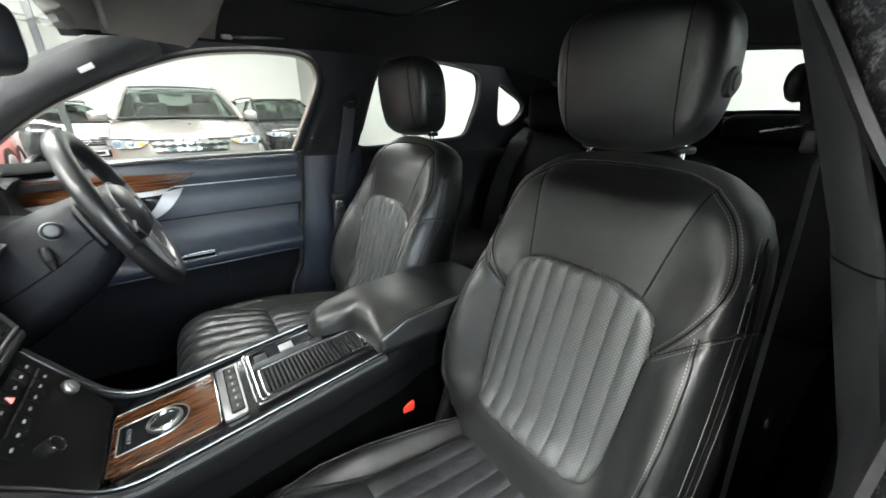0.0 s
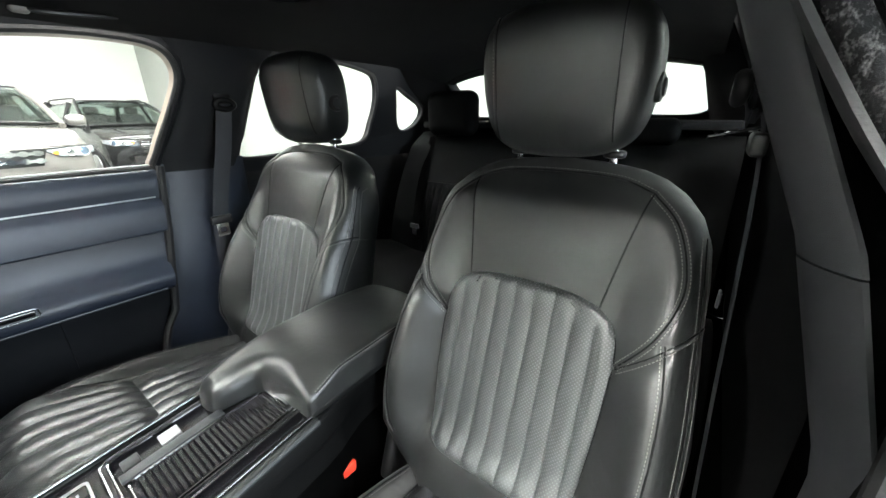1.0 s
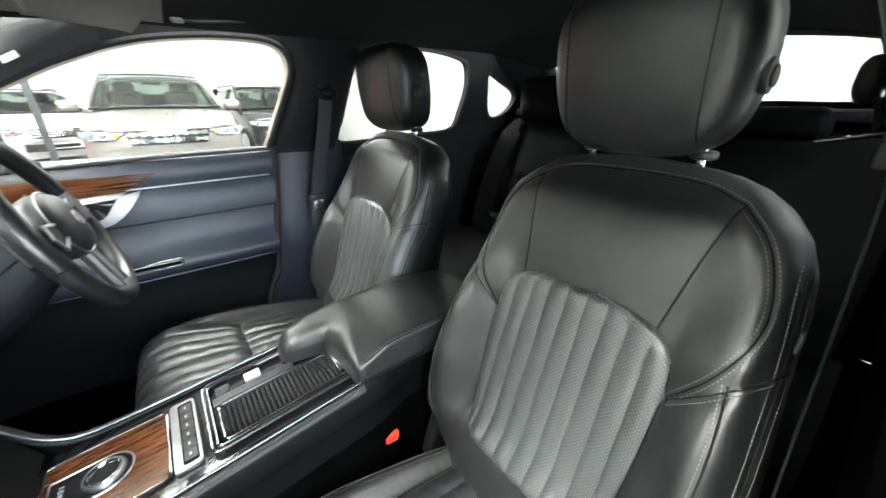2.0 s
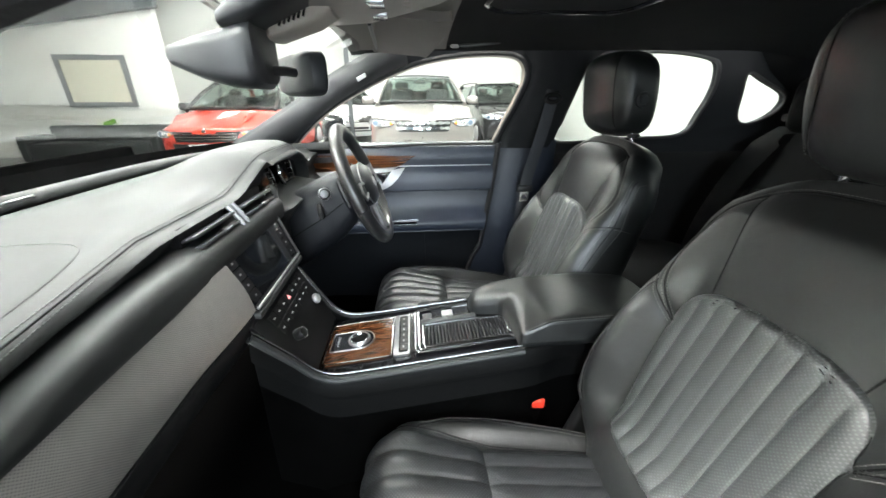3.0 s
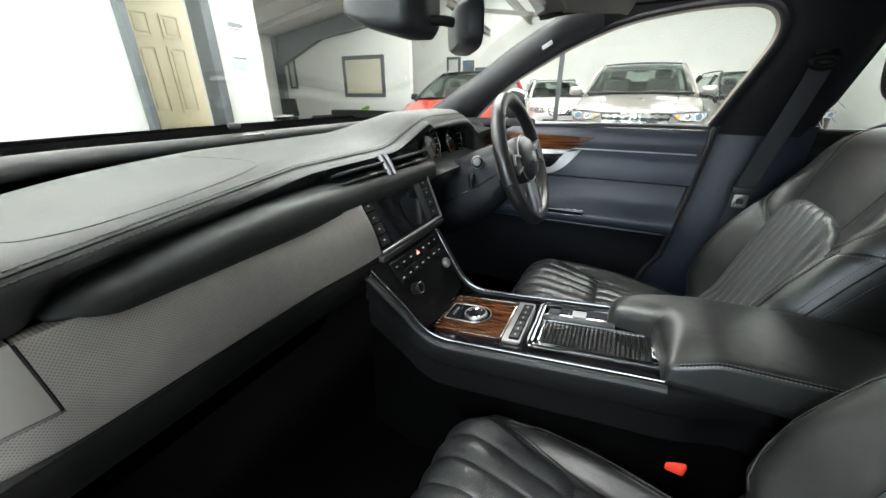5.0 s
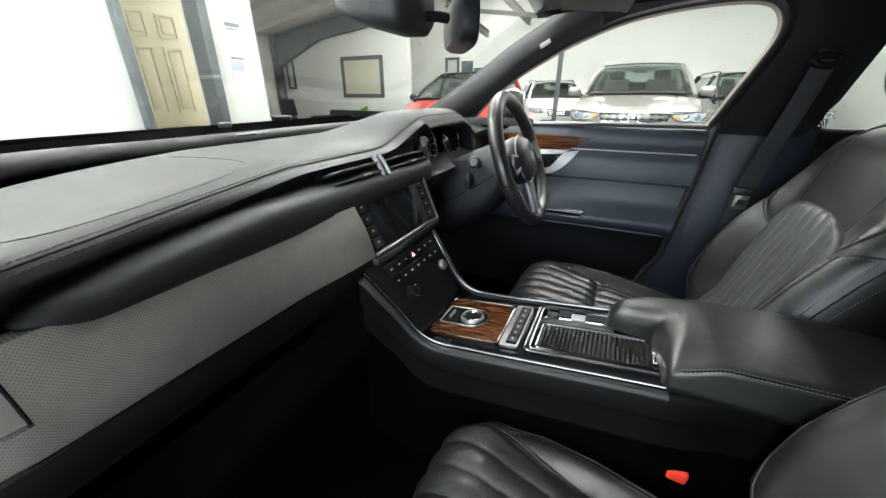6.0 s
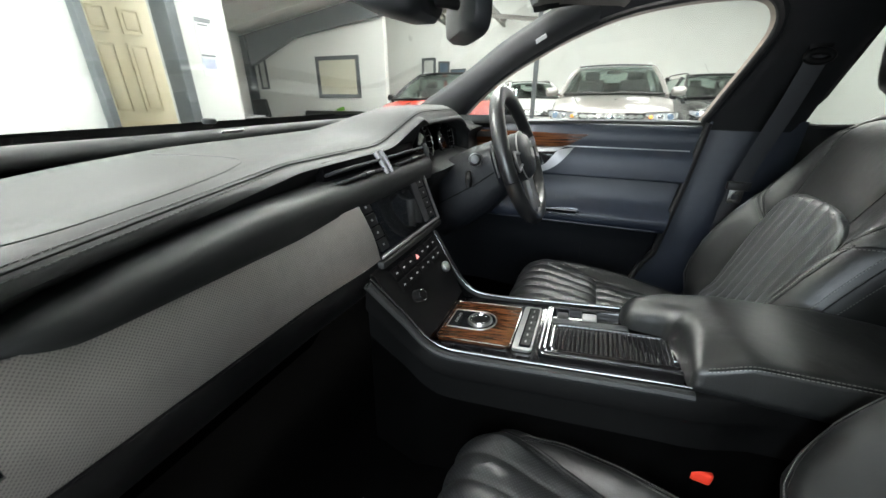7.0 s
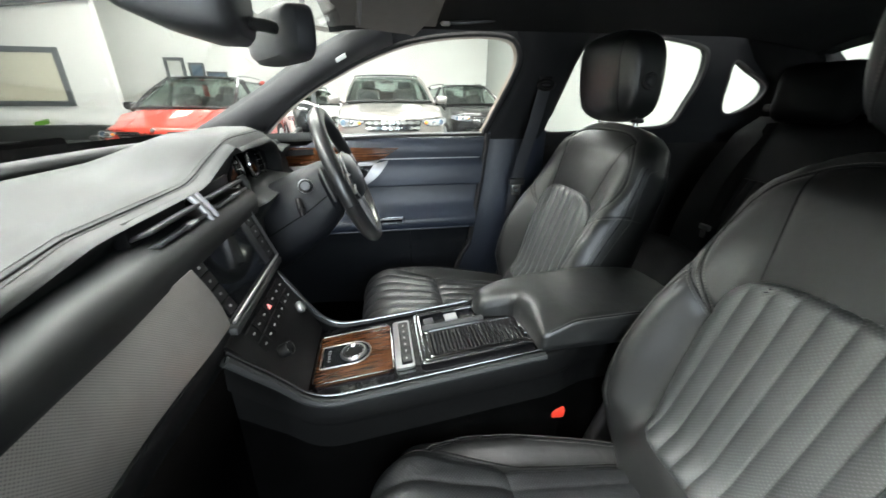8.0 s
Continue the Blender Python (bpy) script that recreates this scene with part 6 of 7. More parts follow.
for d, k in ((-0.03, 0.55), (-0.026, 0.8), (-0.012, 0.97), (0.008, 1.0), (0.014, 0.985)):
    ml.append([MC + MN * d + MU * 0.118 * k * math.copysign(abs(math.cos(a)) ** 0.4, math.cos(a)) + Vector((0, 0, 1)) * 0.041 * k * math.copysign(abs(math.sin(a)) ** 0.6, math.sin(a)) for a in np.linspace(0, 2 * math.pi, 41)[:-1]])
part("mirror_body", loft(ml), SATIN, rv, "satin black mirror body")
part("mirror_glass", loft([[p + MN * 0.0015 for p in ml[-1]], [MC + MN * 0.0165 + (p - MC - MN * 0.014) * 0.95 for p in ml[-1]]]), MIRROR, rv, "mirror glass")

over = thing("overhead_console", "grey overhead console with reading lamps", "overhead console", (0, -0.1, 1.34))
ol = []
for y, w, d in ((0.03, 0.11, 0.01), (0.0, 0.13, 0.028), (-0.08, 0.14, 0.036), (-0.16, 0.135, 0.034), (-0.22, 0.12, 0.022), (-0.26, 0.1, 0.004)):
    ol.append([(w * math.copysign(abs(math.cos(a)) ** 0.6, math.cos(a)), y, roof_z(0, y) - 0.002 - d * (0.5 - 0.5 * math.sin(a)) if math.sin(a) < 0 else roof_z(0, y) + 0.004) for a in np.linspace(0, 2 * math.pi, 33)[:-1]])
part("body", loft(ol), GREYCLOTH, over, "grey overhead console body")
for m in (-0.05, 0.05):
    part("reading_lamp", box(0.05, 0.035, 0.008, (m, -0.1, roof_z(0, -0.1) - 0.036), 0.003), LAMPGLASS, over, "clear reading lamp lens")
for k in range(3):
    part("switch", box(0.022, 0.014, 0.008, (-0.03 + 0.03 * k, -0.155, roof_z(0, -0.15) - 0.034), 0.003), GREYCLOTH, over)


def grab(sgn):
    g = thing("grab_handle", "grey roof grab handle folded against the lining", "grab handle", (sgn * 0.5, -0.4, 1.34), group="grab handles")
    a, b = Vector((sgn * 0.5, -0.3, 1.352)), Vector((sgn * 0.49, -0.46, 1.366))
    part("grip", tube(curve([a, a.lerp(b, 0.15) + Vector((-0.018 * sgn, 0, -0.012)), a.lerp(b, 0.5) + Vector((-0.022 * sgn, 0, -0.014)), a.lerp(b, 0.85) + Vector((-0.018 * sgn, 0, -0.012)), b], 20), 0.0055, 8), PLASTIC, g)
    for q in (a, b):
        part("mount", box(0.022, 0.03, 0.028, q + Vector((-0.006 * sgn, 0, -0.002)), 0.008, 3), GREYCLOTH, g)


grab(1)
grab(-1)


def visor(sgn):
    v = thing("sun_visor", "grey folded sun visor under the roof lining", "sun visor", (sgn * 0.34, -0.1, 1.33), group="sun visors")
    m = pose(sgn * 0.335, -0.15, 1.336, 4, sgn * 6, sgn * 8)
    bm = plate(smooth2([(-0.17, -0.085), (0.15, -0.088), (0.168, -0.06), (0.165, 0.06), (0.14, 0.082), (-0.15, 0.084), (-0.172, 0.05), (-0.175, -0.05)], 40), [], lambda x, y: (x * sgn, y, 0.0), (0, 0, 0.02))
    bmesh.ops.transform(bm, matrix=m, verts=bm.verts)
    part("panel", bm, VISORCLOTH, v)
    part("pivot", tube([(sgn * 0.17, -0.07, 1.346), (sgn * 0.48, -0.06, 1.33)], 0.005, 8), PLASTIC, v)


visor(1)
visor(-1)
lb = thing("airbag_label", "small pale label on the windscreen pillar", "label", (0.58, 0.006, 1.256))
la = (SCREEN_EDGE[18] - SCREEN_EDGE[14] + DOOR_EDGE[18] - DOOR_EDGE[14]).normalized()
lw = (DOOR_EDGE[16] - SCREEN_EDGE[16]).normalized()
ln_ = la.cross(lw).normalized()
if ln_.x > 0:
    ln_ = -ln_
part("plate", sheet(lambda u, v: Vector((0.5815, 0.006, 1.2565)) + la * 0.017 * u + lw * 0.0055 * v, np.linspace(-1, 1, 5), np.linspace(-1, 1, 3), back=ln_ * -0.006), PAPER, lb)

# ---- showroom ----
solid("ground", box(26, 20, 0.1, (4, 2, -0.05)), CONCRETE, "grey painted showroom floor", "floor", "structure", smooth=False)
solid("wall_rear", box(26, 0.15, 4.6, (4, -4.6, 2.3)), WALL_REAR, "plain white showroom wall, coloured darker for shade", "wall", "structure", smooth=False)
# unseen wall, kept dark to cut stray light; its opening is assumed
solid("wall_side", plate([(-8, 0), (12, 0), (12, 4.6), (-8, 4.6)], [[(-3.2, 0.3), (2.6, 0.3), (2.6, 3.6), (-3.2, 3.6)]], lambda y, z: (-4.6, y, z), (-0.15, 0, 0)), WALL_DARK, "unseen dark grey showroom wall with an assumed daylight opening", "wall", "structure", smooth=False)
solid("wall_end", box(0.15, 14.9, 4.6, (14.5, 2.4, 2.3)), WALL, "plain white showroom wall far behind the cars", "wall", "structure", smooth=False)
solid("wall_front", box(26, 0.15, 4.6, (4, 9.8, 2.3)), WALL, "plain white showroom wall", "wall", "structure", smooth=False)
solid("wall_office", box(0.15, 4.7, 4.6, (8.35, 7.4, 2.3)), WALL, "white office wall with a framed window", "wall", "structure", smooth=False)
solid("wall_near", plate([(-6.4, 0), (2.12, 0), (2.12, 4.6), (-6.4, 4.6)], [[(0.98, 0.02), (1.55, 0.02), (1.55, 2.3), (0.98, 2.3)]], lambda x, z: (x, 3.1, z), (0, 0.15, 0)), WALL, "white partition wall with a doorway", "wall", "structure", smooth=False)
solid("showroom_ceiling", box(26, 20, 0.1, (4, 2, 4.6)), CEILING, "white sheet ceiling of the showroom", "ceiling", "structure", smooth=False)


def ceiling_lamp(x, y, z=4.5, w=1.3, l=2.7):
    t = thing("ceiling_lamp", "bright white panel lamp at an assumed place under the showroom ceiling", "lamp", (x, y, z), group="ceiling lamps")
    part("frame", box(w, l, 0.06, (x, y, z + 0.01), 0.01), PAINT_WHITE, t)
    part("diffuser", box(w - 0.1, l - 0.1, 0.02, (x, y, z - 0.025), 0.004), LAMPWHITE if x < 3 or 3 < y < 5 else LAMPSOFT, t, "glowing white diffuser")
    if z < 4.4:
        for dx in (-0.4 * w, 0.4 * w):
            part("hanger", tube([(x + dx, y, z + 0.03), (x + dx, y, 4.56)], 0.006, 6), STEEL, t)


LAMPWHITE = glow_material("lamp_diffuser", (1.0, 0.99, 0.95), 54)
LAMPSOFT = glow_material("far_lamp_diffuser", (1.0, 0.99, 0.95), 27)
# added unseen lamp, hung low to light the seat backs through the windscreen
ceiling_lamp(-0.35, 2.2, 3.05, 1.9, 1.1)
# assumed lamp places, chosen to light seats, cushions and far walls
for x, y in ((2.6, -0.4), (-2.7, 1.5), (-3.0, -0.5), (3.6, -2.6), (3.4, 1.9), (6.6, -2.4), (6.8, 1.6), (10.5, -2.4), (10.8, 2.0), (12.4, 5.2), (4.7, 3.9)):
    ceiling_lamp(x, y)

for sx, sw_ in ((0.972, 0.05), (1.585, 0.08)):
    solid("door_post", box(sw_, 0.19, 2.36, (sx, 3.12, 1.18), 0.004), STEEL, "dark grey door post in the partition", "door frame", "structure")
d2 = thing("door_2", "cream six-panel door standing behind the partition, closed", "door", (1.3, 3.75, 0), kind="structure")
part("leaf", box(0.8, 0.045, 2.02, (1.56, 3.78, 1.01), 0.004), CREAM, d2)
for px in (1.44, 1.7):
    for pz, ph in ((0.52, 0.62), (1.24, 0.58), (1.7, 0.2)):
        w2, h2 = 0.085, ph / 2
        ring = plate([(px - w2, pz - h2), (px + w2, pz - h2), (px + w2, pz + h2), (px - w2, pz + h2)], [[(px - w2 + 0.018, pz - h2 + 0.018), (px + w2 - 0.018, pz - h2 + 0.018), (px + w2 - 0.018, pz + h2 - 0.018), (px - w2 + 0.018, pz + h2 - 0.018)]], lambda x, z: (x, 3.746, z), (0, 0.014, 0))
        part("moulding", ring, CREAM, d2, smooth=False)
        part("panel", box(0.1, 0.016, ph - 0.07, (px, 3.757, pz), 0.007, 2), CREAM, d2)
part("handle", tube([(1.27, 3.72, 1.03), (1.35, 3.715, 1.03)], 0.009, 8), CHROME, d2)
part("handle_plate", box(0.035, 0.006, 0.16, (1.27, 3.753, 1.02), 0.002), CHROME, d2)
solid("wall_lobby", box(2.6, 0.1, 2.6, (1.2, 3.86, 1.3)), CREAM, "cream wall behind the doorway", "wall", "structure", smooth=False)

nt_ = thing("notice", "white paper notice with grey bars taped to the wall", "notice", (1.88, 3.09, 1.57))
part("paper", box(0.16, 0.004, 0.32, (1.88, 3.095, 1.57), 0.001, 1), PAPER, nt_)
part("bar", box(0.145, 0.003, 0.035, (1.88, 3.0915, 1.7), 0.0005, 1), PRINT, nt_)
part("bar", box(0.1, 0.003, 0.012, (1.87, 3.0915, 1.665), 0.0005, 1), PRINT, nt_)
part("bar", box(0.13, 0.003, 0.015, (1.87, 3.0915, 1.432), 0.0005, 1), PRINT, nt_)
lt_ = thing("leaflet", "small blue-grey leaflet taped to the wall", "leaflet", (1.86, 3.09, 1.34))
part("paper", box(0.14, 0.004, 0.15, (1.86, 3.095, 1.34), 0.001, 1), PAPER, lt_)
part("print", box(0.125, 0.003, 0.08, (1.86, 3.0915, 1.368), 0.0005, 1), material("pale_blue_print", (0.42, 0.45, 0.58), 0.6, vary=0.4, scale=40), lt_)

pic = thing("wall_window", "dark framed internal window in the office wall", "window", (8.22, 6.5, 1.58))
fr = plate([(5.83, 1.06), (7.23, 1.06), (7.23, 2.1), (5.83, 2.1)], [[(5.93, 1.16), (7.13, 1.16), (7.13, 2.0), (5.93, 2.0)]], lambda y, z: (8.24, y, z), (0.06, 0, 0))
part("frame", fr, STEEL, pic, smooth=False)
part("pane", box(0.02, 1.22, 0.86, (8.262, 6.53, 1.58)), material("dull_office_pane", (0.55, 0.53, 0.42), 0.2, vary=0.05, scale=3), pic, smooth=False)

beam = thing("steel_frame", "dark grey steel column with a haunched roof beam", "steel frame", (6.6, 8.9, 0))
part("column", box(0.2, 0.2, 2.7, (8.15, 9.58, 1.35), 0.01), STEEL, beam)
part("rafter", loft([[(8.2 + a, y, z) for a, z in ((-0.08, z0), (0.08, z0), (0.08, z1), (-0.08, z1))] for y, z0, z1 in ((9.7, 1.85, 2.7), (9.4, 1.95, 2.74), (7.85, 2.55, 2.97), (6.1, 2.78, 3.24), (4.9, 2.94, 3.44))]), STEEL, beam, smooth=False)
slope = lambda y: 3.36 - 0.155 * (y - 5.9)
solid("office_ceiling", loft([[(x, y, slope(y) + k) for y, k in ((5.2, 0.0), (9.7, 0.0), (9.7, 0.08), (5.2, 0.08))] for x in (3.0, 8.27)]), CEILING, "white sheet ceiling over the office corner", "ceiling", "structure", smooth=False)
for x in (5.0, 6.2, 7.3):
    solid("roof_purlin", loft([[(x + a, y, slope(y) - 0.004 + c) for a, c in ((-0.06, -0.14), (0.06, -0.14), (0.06, 0.0), (-0.06, 0.0))] for y in (5.25, 9.68)]), CEILING, "white painted roof purlin", "purlin", "structure", smooth=False)


ROOF_STEEL = material("grey_painted_roof_steel", (0.2, 0.19, 0.17), 0.5, vary=0.1, scale=10)
for a, c, h in (((14.4, 5.05, 3.31), (10.0, 4.77, 3.51), 0.2), ((14.4, 3.46, 3.58), (9.0, 3.8, 4.17), 0.2), ((12.5, 5.6, 3.83), (12.5, 0.4, 3.1), 0.12)):
    a, c = Vector(a), Vector(c)
    across = (c - a).cross(Vector((0, 0, 1))).normalized() * 0.07
    solid("roof_beam", loft([[p + across * k + Vector((0, 0, h * j)) for k, j in ((-1, -0.5), (-1, -0.42), (-0.15, -0.38), (-0.15, 0.38), (-1, 0.42), (-1, 0.5), (1, 0.5), (1, 0.42), (0.15, 0.38), (0.15, -0.38), (1, -0.42), (1, -0.5))] for p in (a, c)]), ROOF_STEEL, "grey painted steel roof beam of the showroom", "beam", "structure", smooth=False)


def wall_frame(name, label, x, y0, y1, z0, z1, w, pane_mat):
    t = thing(name, label, "window", (x, (y0 + y1) / 2, z0))
    part("frame", plate([(y0, z0), (y1, z0), (y1, z1), (y0, z1)], [[(y0 + w, z0 + w), (y1 - w, z0 + w), (y1 - w, z1 - w), (y0 + w, z1 - w)]], lambda y, z: (x, y, z), (0.05, 0, 0)), STEEL, t, smooth=False)
    part("pane", box(0.02, y1 - y0 - 2 * w + 0.02, z1 - z0 - 2 * w + 0.02, (x + 0.035, (y0 + y1) / 2, (z0 + z1) / 2)), pane_mat, t, smooth=False)


DULL = material("dull_lit_pane", (0.5, 0.52, 0.48), 0.2, vary=0.06, scale=3)
BLUE = material("blue_grey_pane", (0.09, 0.13, 0.17), 0.2, vary=0.15, scale=4)
wall_frame("far_window", "dark framed doorway high on the far wall", 14.37, 6.25, 6.87, 1.75, 2.55, 0.1, DULL)
wall_frame("far_window", "small blue window with a dark frame on the far wall", 14.37, 5.65, 6.13, 1.8, 2.4, 0.07, BLUE)
wall_frame("far_window", "low blue window strip on the far wall", 14.37, 4.95, 5.6, 1.8, 2.12, 0.05, BLUE)
wall_frame("narrow_window", "narrow dark framed window in the office corner", 8.24, 9.05, 9.35, 1.3, 2.1, 0.05, DULL)
sw = thing("light_switch", "white light switch on the office wall", "switch", (8.26, 5.2, 1.5))
part("plate", box(0.012, 0.1, 0.15, (8.266, 5.2, 1.5), 0.004, 2), PAPER, sw)

oc = thing("office_chair", "black office chair in the office corner", "chair", (6.9, 8.2, 0))
part("back", box(0.09, 0.5, 0.5, (7.1, 8.25, 0.78), 0.04, 3, (0, -8, 0)), SOFA, oc)
part("seat", box(0.48, 0.5, 0.09, (6.85, 8.2, 0.47), 0.035, 3), SOFA, oc)
part("post", disc(0.03, 0.36, (6.87, 8.2, 0.26), seg=16), PLASTIC, oc)
for k in range(5):
    a = 2 * math.pi * k / 5
    part("foot", tube([(6.87, 8.2, 0.1), (6.87 + 0.3 * math.cos(a), 8.2 + 0.3 * math.sin(a), 0.06)], 0.022, 8), PLASTIC, oc)
dk = thing("low_table", "dark low table with a pale top beside the office chair", "table", (6.3, 8.0, 0))
part("top", box(0.6, 0.9, 0.04, (6.45, 8.25, 0.58), 0.008), PAPER, dk)
for dx, dy in ((-0.25, -0.4), (0.25, -0.4), (-0.25, 0.4), (0.25, 0.4)):
    part("leg", box(0.05, 0.05, 0.56, (6.45 + dx, 8.25 + dy, 0.28), 0.006), STEEL, dk)

sofa = thing("sofa", "low black leather sofa against the office wall", "sofa", (7.6, 6.3, 0))
part("seat", box(0.7, 2.3, 0.36, (7.55, 6.3, 0.22), 0.05, 3), SOFA, sofa)
part("back", box(0.22, 2.5, 0.5, (8.0, 6.3, 0.46), 0.06, 3), SOFA, sofa)
for yy in (5.05, 7.55):
    part("arm", box(0.8, 0.18, 0.52, (7.6, yy, 0.29), 0.05, 3), SOFA, sofa)
lf = thing("green_leaflet", "bright green folded leaflet on the sofa back", "leaflet", (8.0, 6.35, 0.71))
part("fold", box(0.02, 0.26, 0.1, (7.99, 6.35, 0.755), 0.004, 1, (-18, 12, 0)), GREEN, lf)


# ---- cars in the showroom ----
BLUELAMP = material("bluish_lamp_lens", (0.16, 0.22, 0.3), 0.08, 0.5, vary=0.1, coat=1.0)
CABIN = material("dark_cabin_trim", (0.03, 0.03, 0.031), 0.7, vary=0.2, scale=20)
CABGLASS = glass_material("tinted_cabin_glass", (0.62, 0.7, 0.67))


def car(name, label, paint, m, L=4.2, W=1.78, H=1.6, lip=0.9, cowl=1.1, rake=0.7, chrome_grille=False, top_paint=None, rail=None, lamps=(0.5, 0.985)):
    """A parked car built about its own middle: the nose points along -x, then laid by m."""
    t = thing(name, label, "car", (0, 0, 0))
    hw, nose = W / 2, -L / 2
    top_paint, rail = top_paint or paint, rail or PLASTIC
    items = []

    def bow(y, dx):
        return 0.3 * min(abs(y) / hw, 1) ** 2.4 * (1 - step(0.0, 1.1, dx))

    def section(dx, zt, wf, sh=0.16):
        w = hw * wf
        half = [(0.95, 0.22), (0.985, 0.34), (1.0, 0.45), (1.0, max(zt - sh, 0.47)), (0.985, zt - sh * 0.55), (0.95, zt - sh * 0.2), (0.88, zt - 0.015), (0.7, zt + 0.006), (0.45, zt + 0.018), (0.2, zt + 0.024), (0.0, zt + 0.025)]
        pts = [(-k * w, z) for k, z in half] + [(k * w, z) for k, z in half[-2::-1]]
        return [(nose + dx + bow(y, dx), y, z) for y, z in pts]

    rows = [(0, lip - 0.26, 0.88), (0.012, lip - 0.12, 0.92), (0.035, lip - 0.045, 0.945), (0.06, lip - 0.015, 0.955), (0.1, lip, 0.962), (0.2, lip + 0.03, 0.975), (0.45, lip + 0.075, 0.99), (0.8, cowl - 0.045, 1), (1.1, cowl - 0.012, 1), (1.35, cowl, 1), (L * 0.55, cowl + 0.01, 1), (L - 0.5, cowl + 0.02, 0.99), (L - 0.12, cowl - 0.02, 0.95), (L - 0.02, cowl - 0.2, 0.9), (L, cowl - 0.35, 0.86)]
    items.append(("body", loft([section(*r) for r in rows]), paint, ""))

    def face(y, z, off=0.0):
        """A place on the nose of the car."""
        dx = lin([(lip - 0.26, 0.0), (lip - 0.12, 0.012), (lip - 0.045, 0.035), (lip - 0.015, 0.06), (lip, 0.1)], z)
        return (nose + dx + bow(y, dx) - off, y, z)

    # dark tube drawn for the bonnet gap and the shadow line below it
    items.append(("bonnet_gap", tube([face(y, lip - 0.028 - 0.012 * abs(y) / hw, 0.0) for y in np.linspace(-0.93 * hw, 0.93 * hw, 31)], 0.006, 6), SEAM, "dark line for the bonnet gap and its shadow"))
    for s in (-1, 1):
        items.append(("bonnet_crease", tube([(nose + dx + bow(s * k * hw, dx), s * k * hw, zz) for dx, k, zz in ((0.13, 0.5, lip + 0.022), (0.45, 0.56, lip + 0.088), (0.8, 0.62, cowl - 0.036), (1.1, 0.68, cowl - 0.008))], 0.012, 6), paint, ""))

        def lamp(u, v, s=s):
            y = s * hw * (lamps[0] + (lamps[1] - lamps[0]) * u)
            lo, hi = lip - lin([(0, 0.085), (0.25, 0.15), (0.7, 0.155), (1, 0.11)], u), lip - lin([(0, 0.06), (0.5, 0.045), (1, 0.04)], u)
            return face(y, lo + (hi - lo) * v, 0.014 * math.sin(math.pi * min(max(u, 0.02), 0.98)) ** 0.4)

        items.append(("headlamp", sheet(lamp, np.linspace(0, 1, 16), np.linspace(0, 1, 6), back=(0.05, 0, 0)), LAMPGLASS, "clear wraparound headlamp"))
        rim_pts = [lamp(u, 0) for u in np.linspace(0, 1, 14)] + [lamp(u, 1) for u in np.linspace(1, 0, 14)]
        items.append(("lamp_surround", tube(rim_pts, 0.007, 6, True), PLASTIC, "dark lamp surround"))
        for u, r, mt, lb in ((0.74, 0.046, BLUELAMP, "bluish projector lens"), (0.45, 0.036, CHROME, "chrome reflector")):
            c = Vector(lamp(u, 0.48)) - Vector((0.006, 0, 0))
            items.append(("lamp_reflector", disc(r, 0.03, c, (1, 0, 0), 22, 0.008), mt, lb))
            items.append(("reflector_ring", tube([c + Vector((-0.016, (r + 0.004) * math.cos(q), (r + 0.004) * math.sin(q))) for q in np.linspace(0, 2 * math.pi, 23)[:-1]], 0.005, 6, True), ALU, ""))
        items.append(("indicator", disc(0.026, 0.03, Vector(lamp(0.17, 0.42)) - Vector((0.006, 0, 0)), (1, 0, 0), 18, 0.006), AMBER, "amber indicator lens"))

    gw, g0, g1 = hw * (lamps[0] + 0.01), lip - 0.225, lip - 0.05
    items.append(("grille", sheet(lambda u, v: face(gw * (2 * u - 1) * (0.86 + 0.14 * v), g0 + (g1 - g0) * v, 0.006), np.linspace(0, 1, 16), np.linspace(0, 1, 5), back=(0.03, 0, 0)), PLASTIC, "black grille"))
    if chrome_grille:
        for zc in (lip - 0.095, lip - 0.172):
            def bar(u, v, zc=zc):
                h = 0.03 + 0.024 * (step(0.1, 0.3, (u * 8) % 1) - step(0.6, 0.8, (u * 8) % 1))
                return face(gw * (2 * u - 1) * 0.93, zc + (v - 0.5) * h, 0.016)

            items.append(("grille_bar", sheet(bar, np.linspace(0, 1, 97), np.linspace(0, 1, 3), back=(0.014, 0, 0)), CHROME, "slotted chrome grille bar"))
        items.append(("badge", box(0.02, 0.11, 0.11, Vector(face(0, lip - 0.13, 0.03)), 0.006, 2, (45, 0, 0)), CHROME, "plain silver badge"))
    else:
        for k in range(3):
            items.append(("grille_bar", tube([face(gw * q * 0.9, lip - 0.09 - 0.045 * k, 0.014) for q in np.linspace(-1, 1, 15)], 0.007, 6), CHROME, "chrome grille bar"))
        items.append(("badge", disc(0.04, 0.016, Vector(face(0, lip - 0.035, 0.012)), (1, 0, -0.5), 22, 0.005), CHROME, "plain silver badge"))
    items.append(("lower_grille", sheet(lambda u, v: face(hw * 0.62 * (2 * u - 1), 0.36 + 0.14 * v, 0.012), np.linspace(0, 1, 12), np.linspace(0, 1, 4), back=(0.03, 0, 0)), PLASTIC, ""))
    items.append(("number_plate", box(0.012, 0.52, 0.11, (nose - 0.02, 0, 0.45), 0.004, 1), PAPER, "white number plate"))
    items.append(("plate_bar", box(0.004, 0.42, 0.06, (nose - 0.028, 0, 0.45)), PLASTIC, ""))

    g, top = cowl, H - 0.06
    x0, x1, x2, x3 = nose + 1.12, nose + 1.12 + rake, L / 2 - 0.75, L / 2 - 0.2
    glass = []
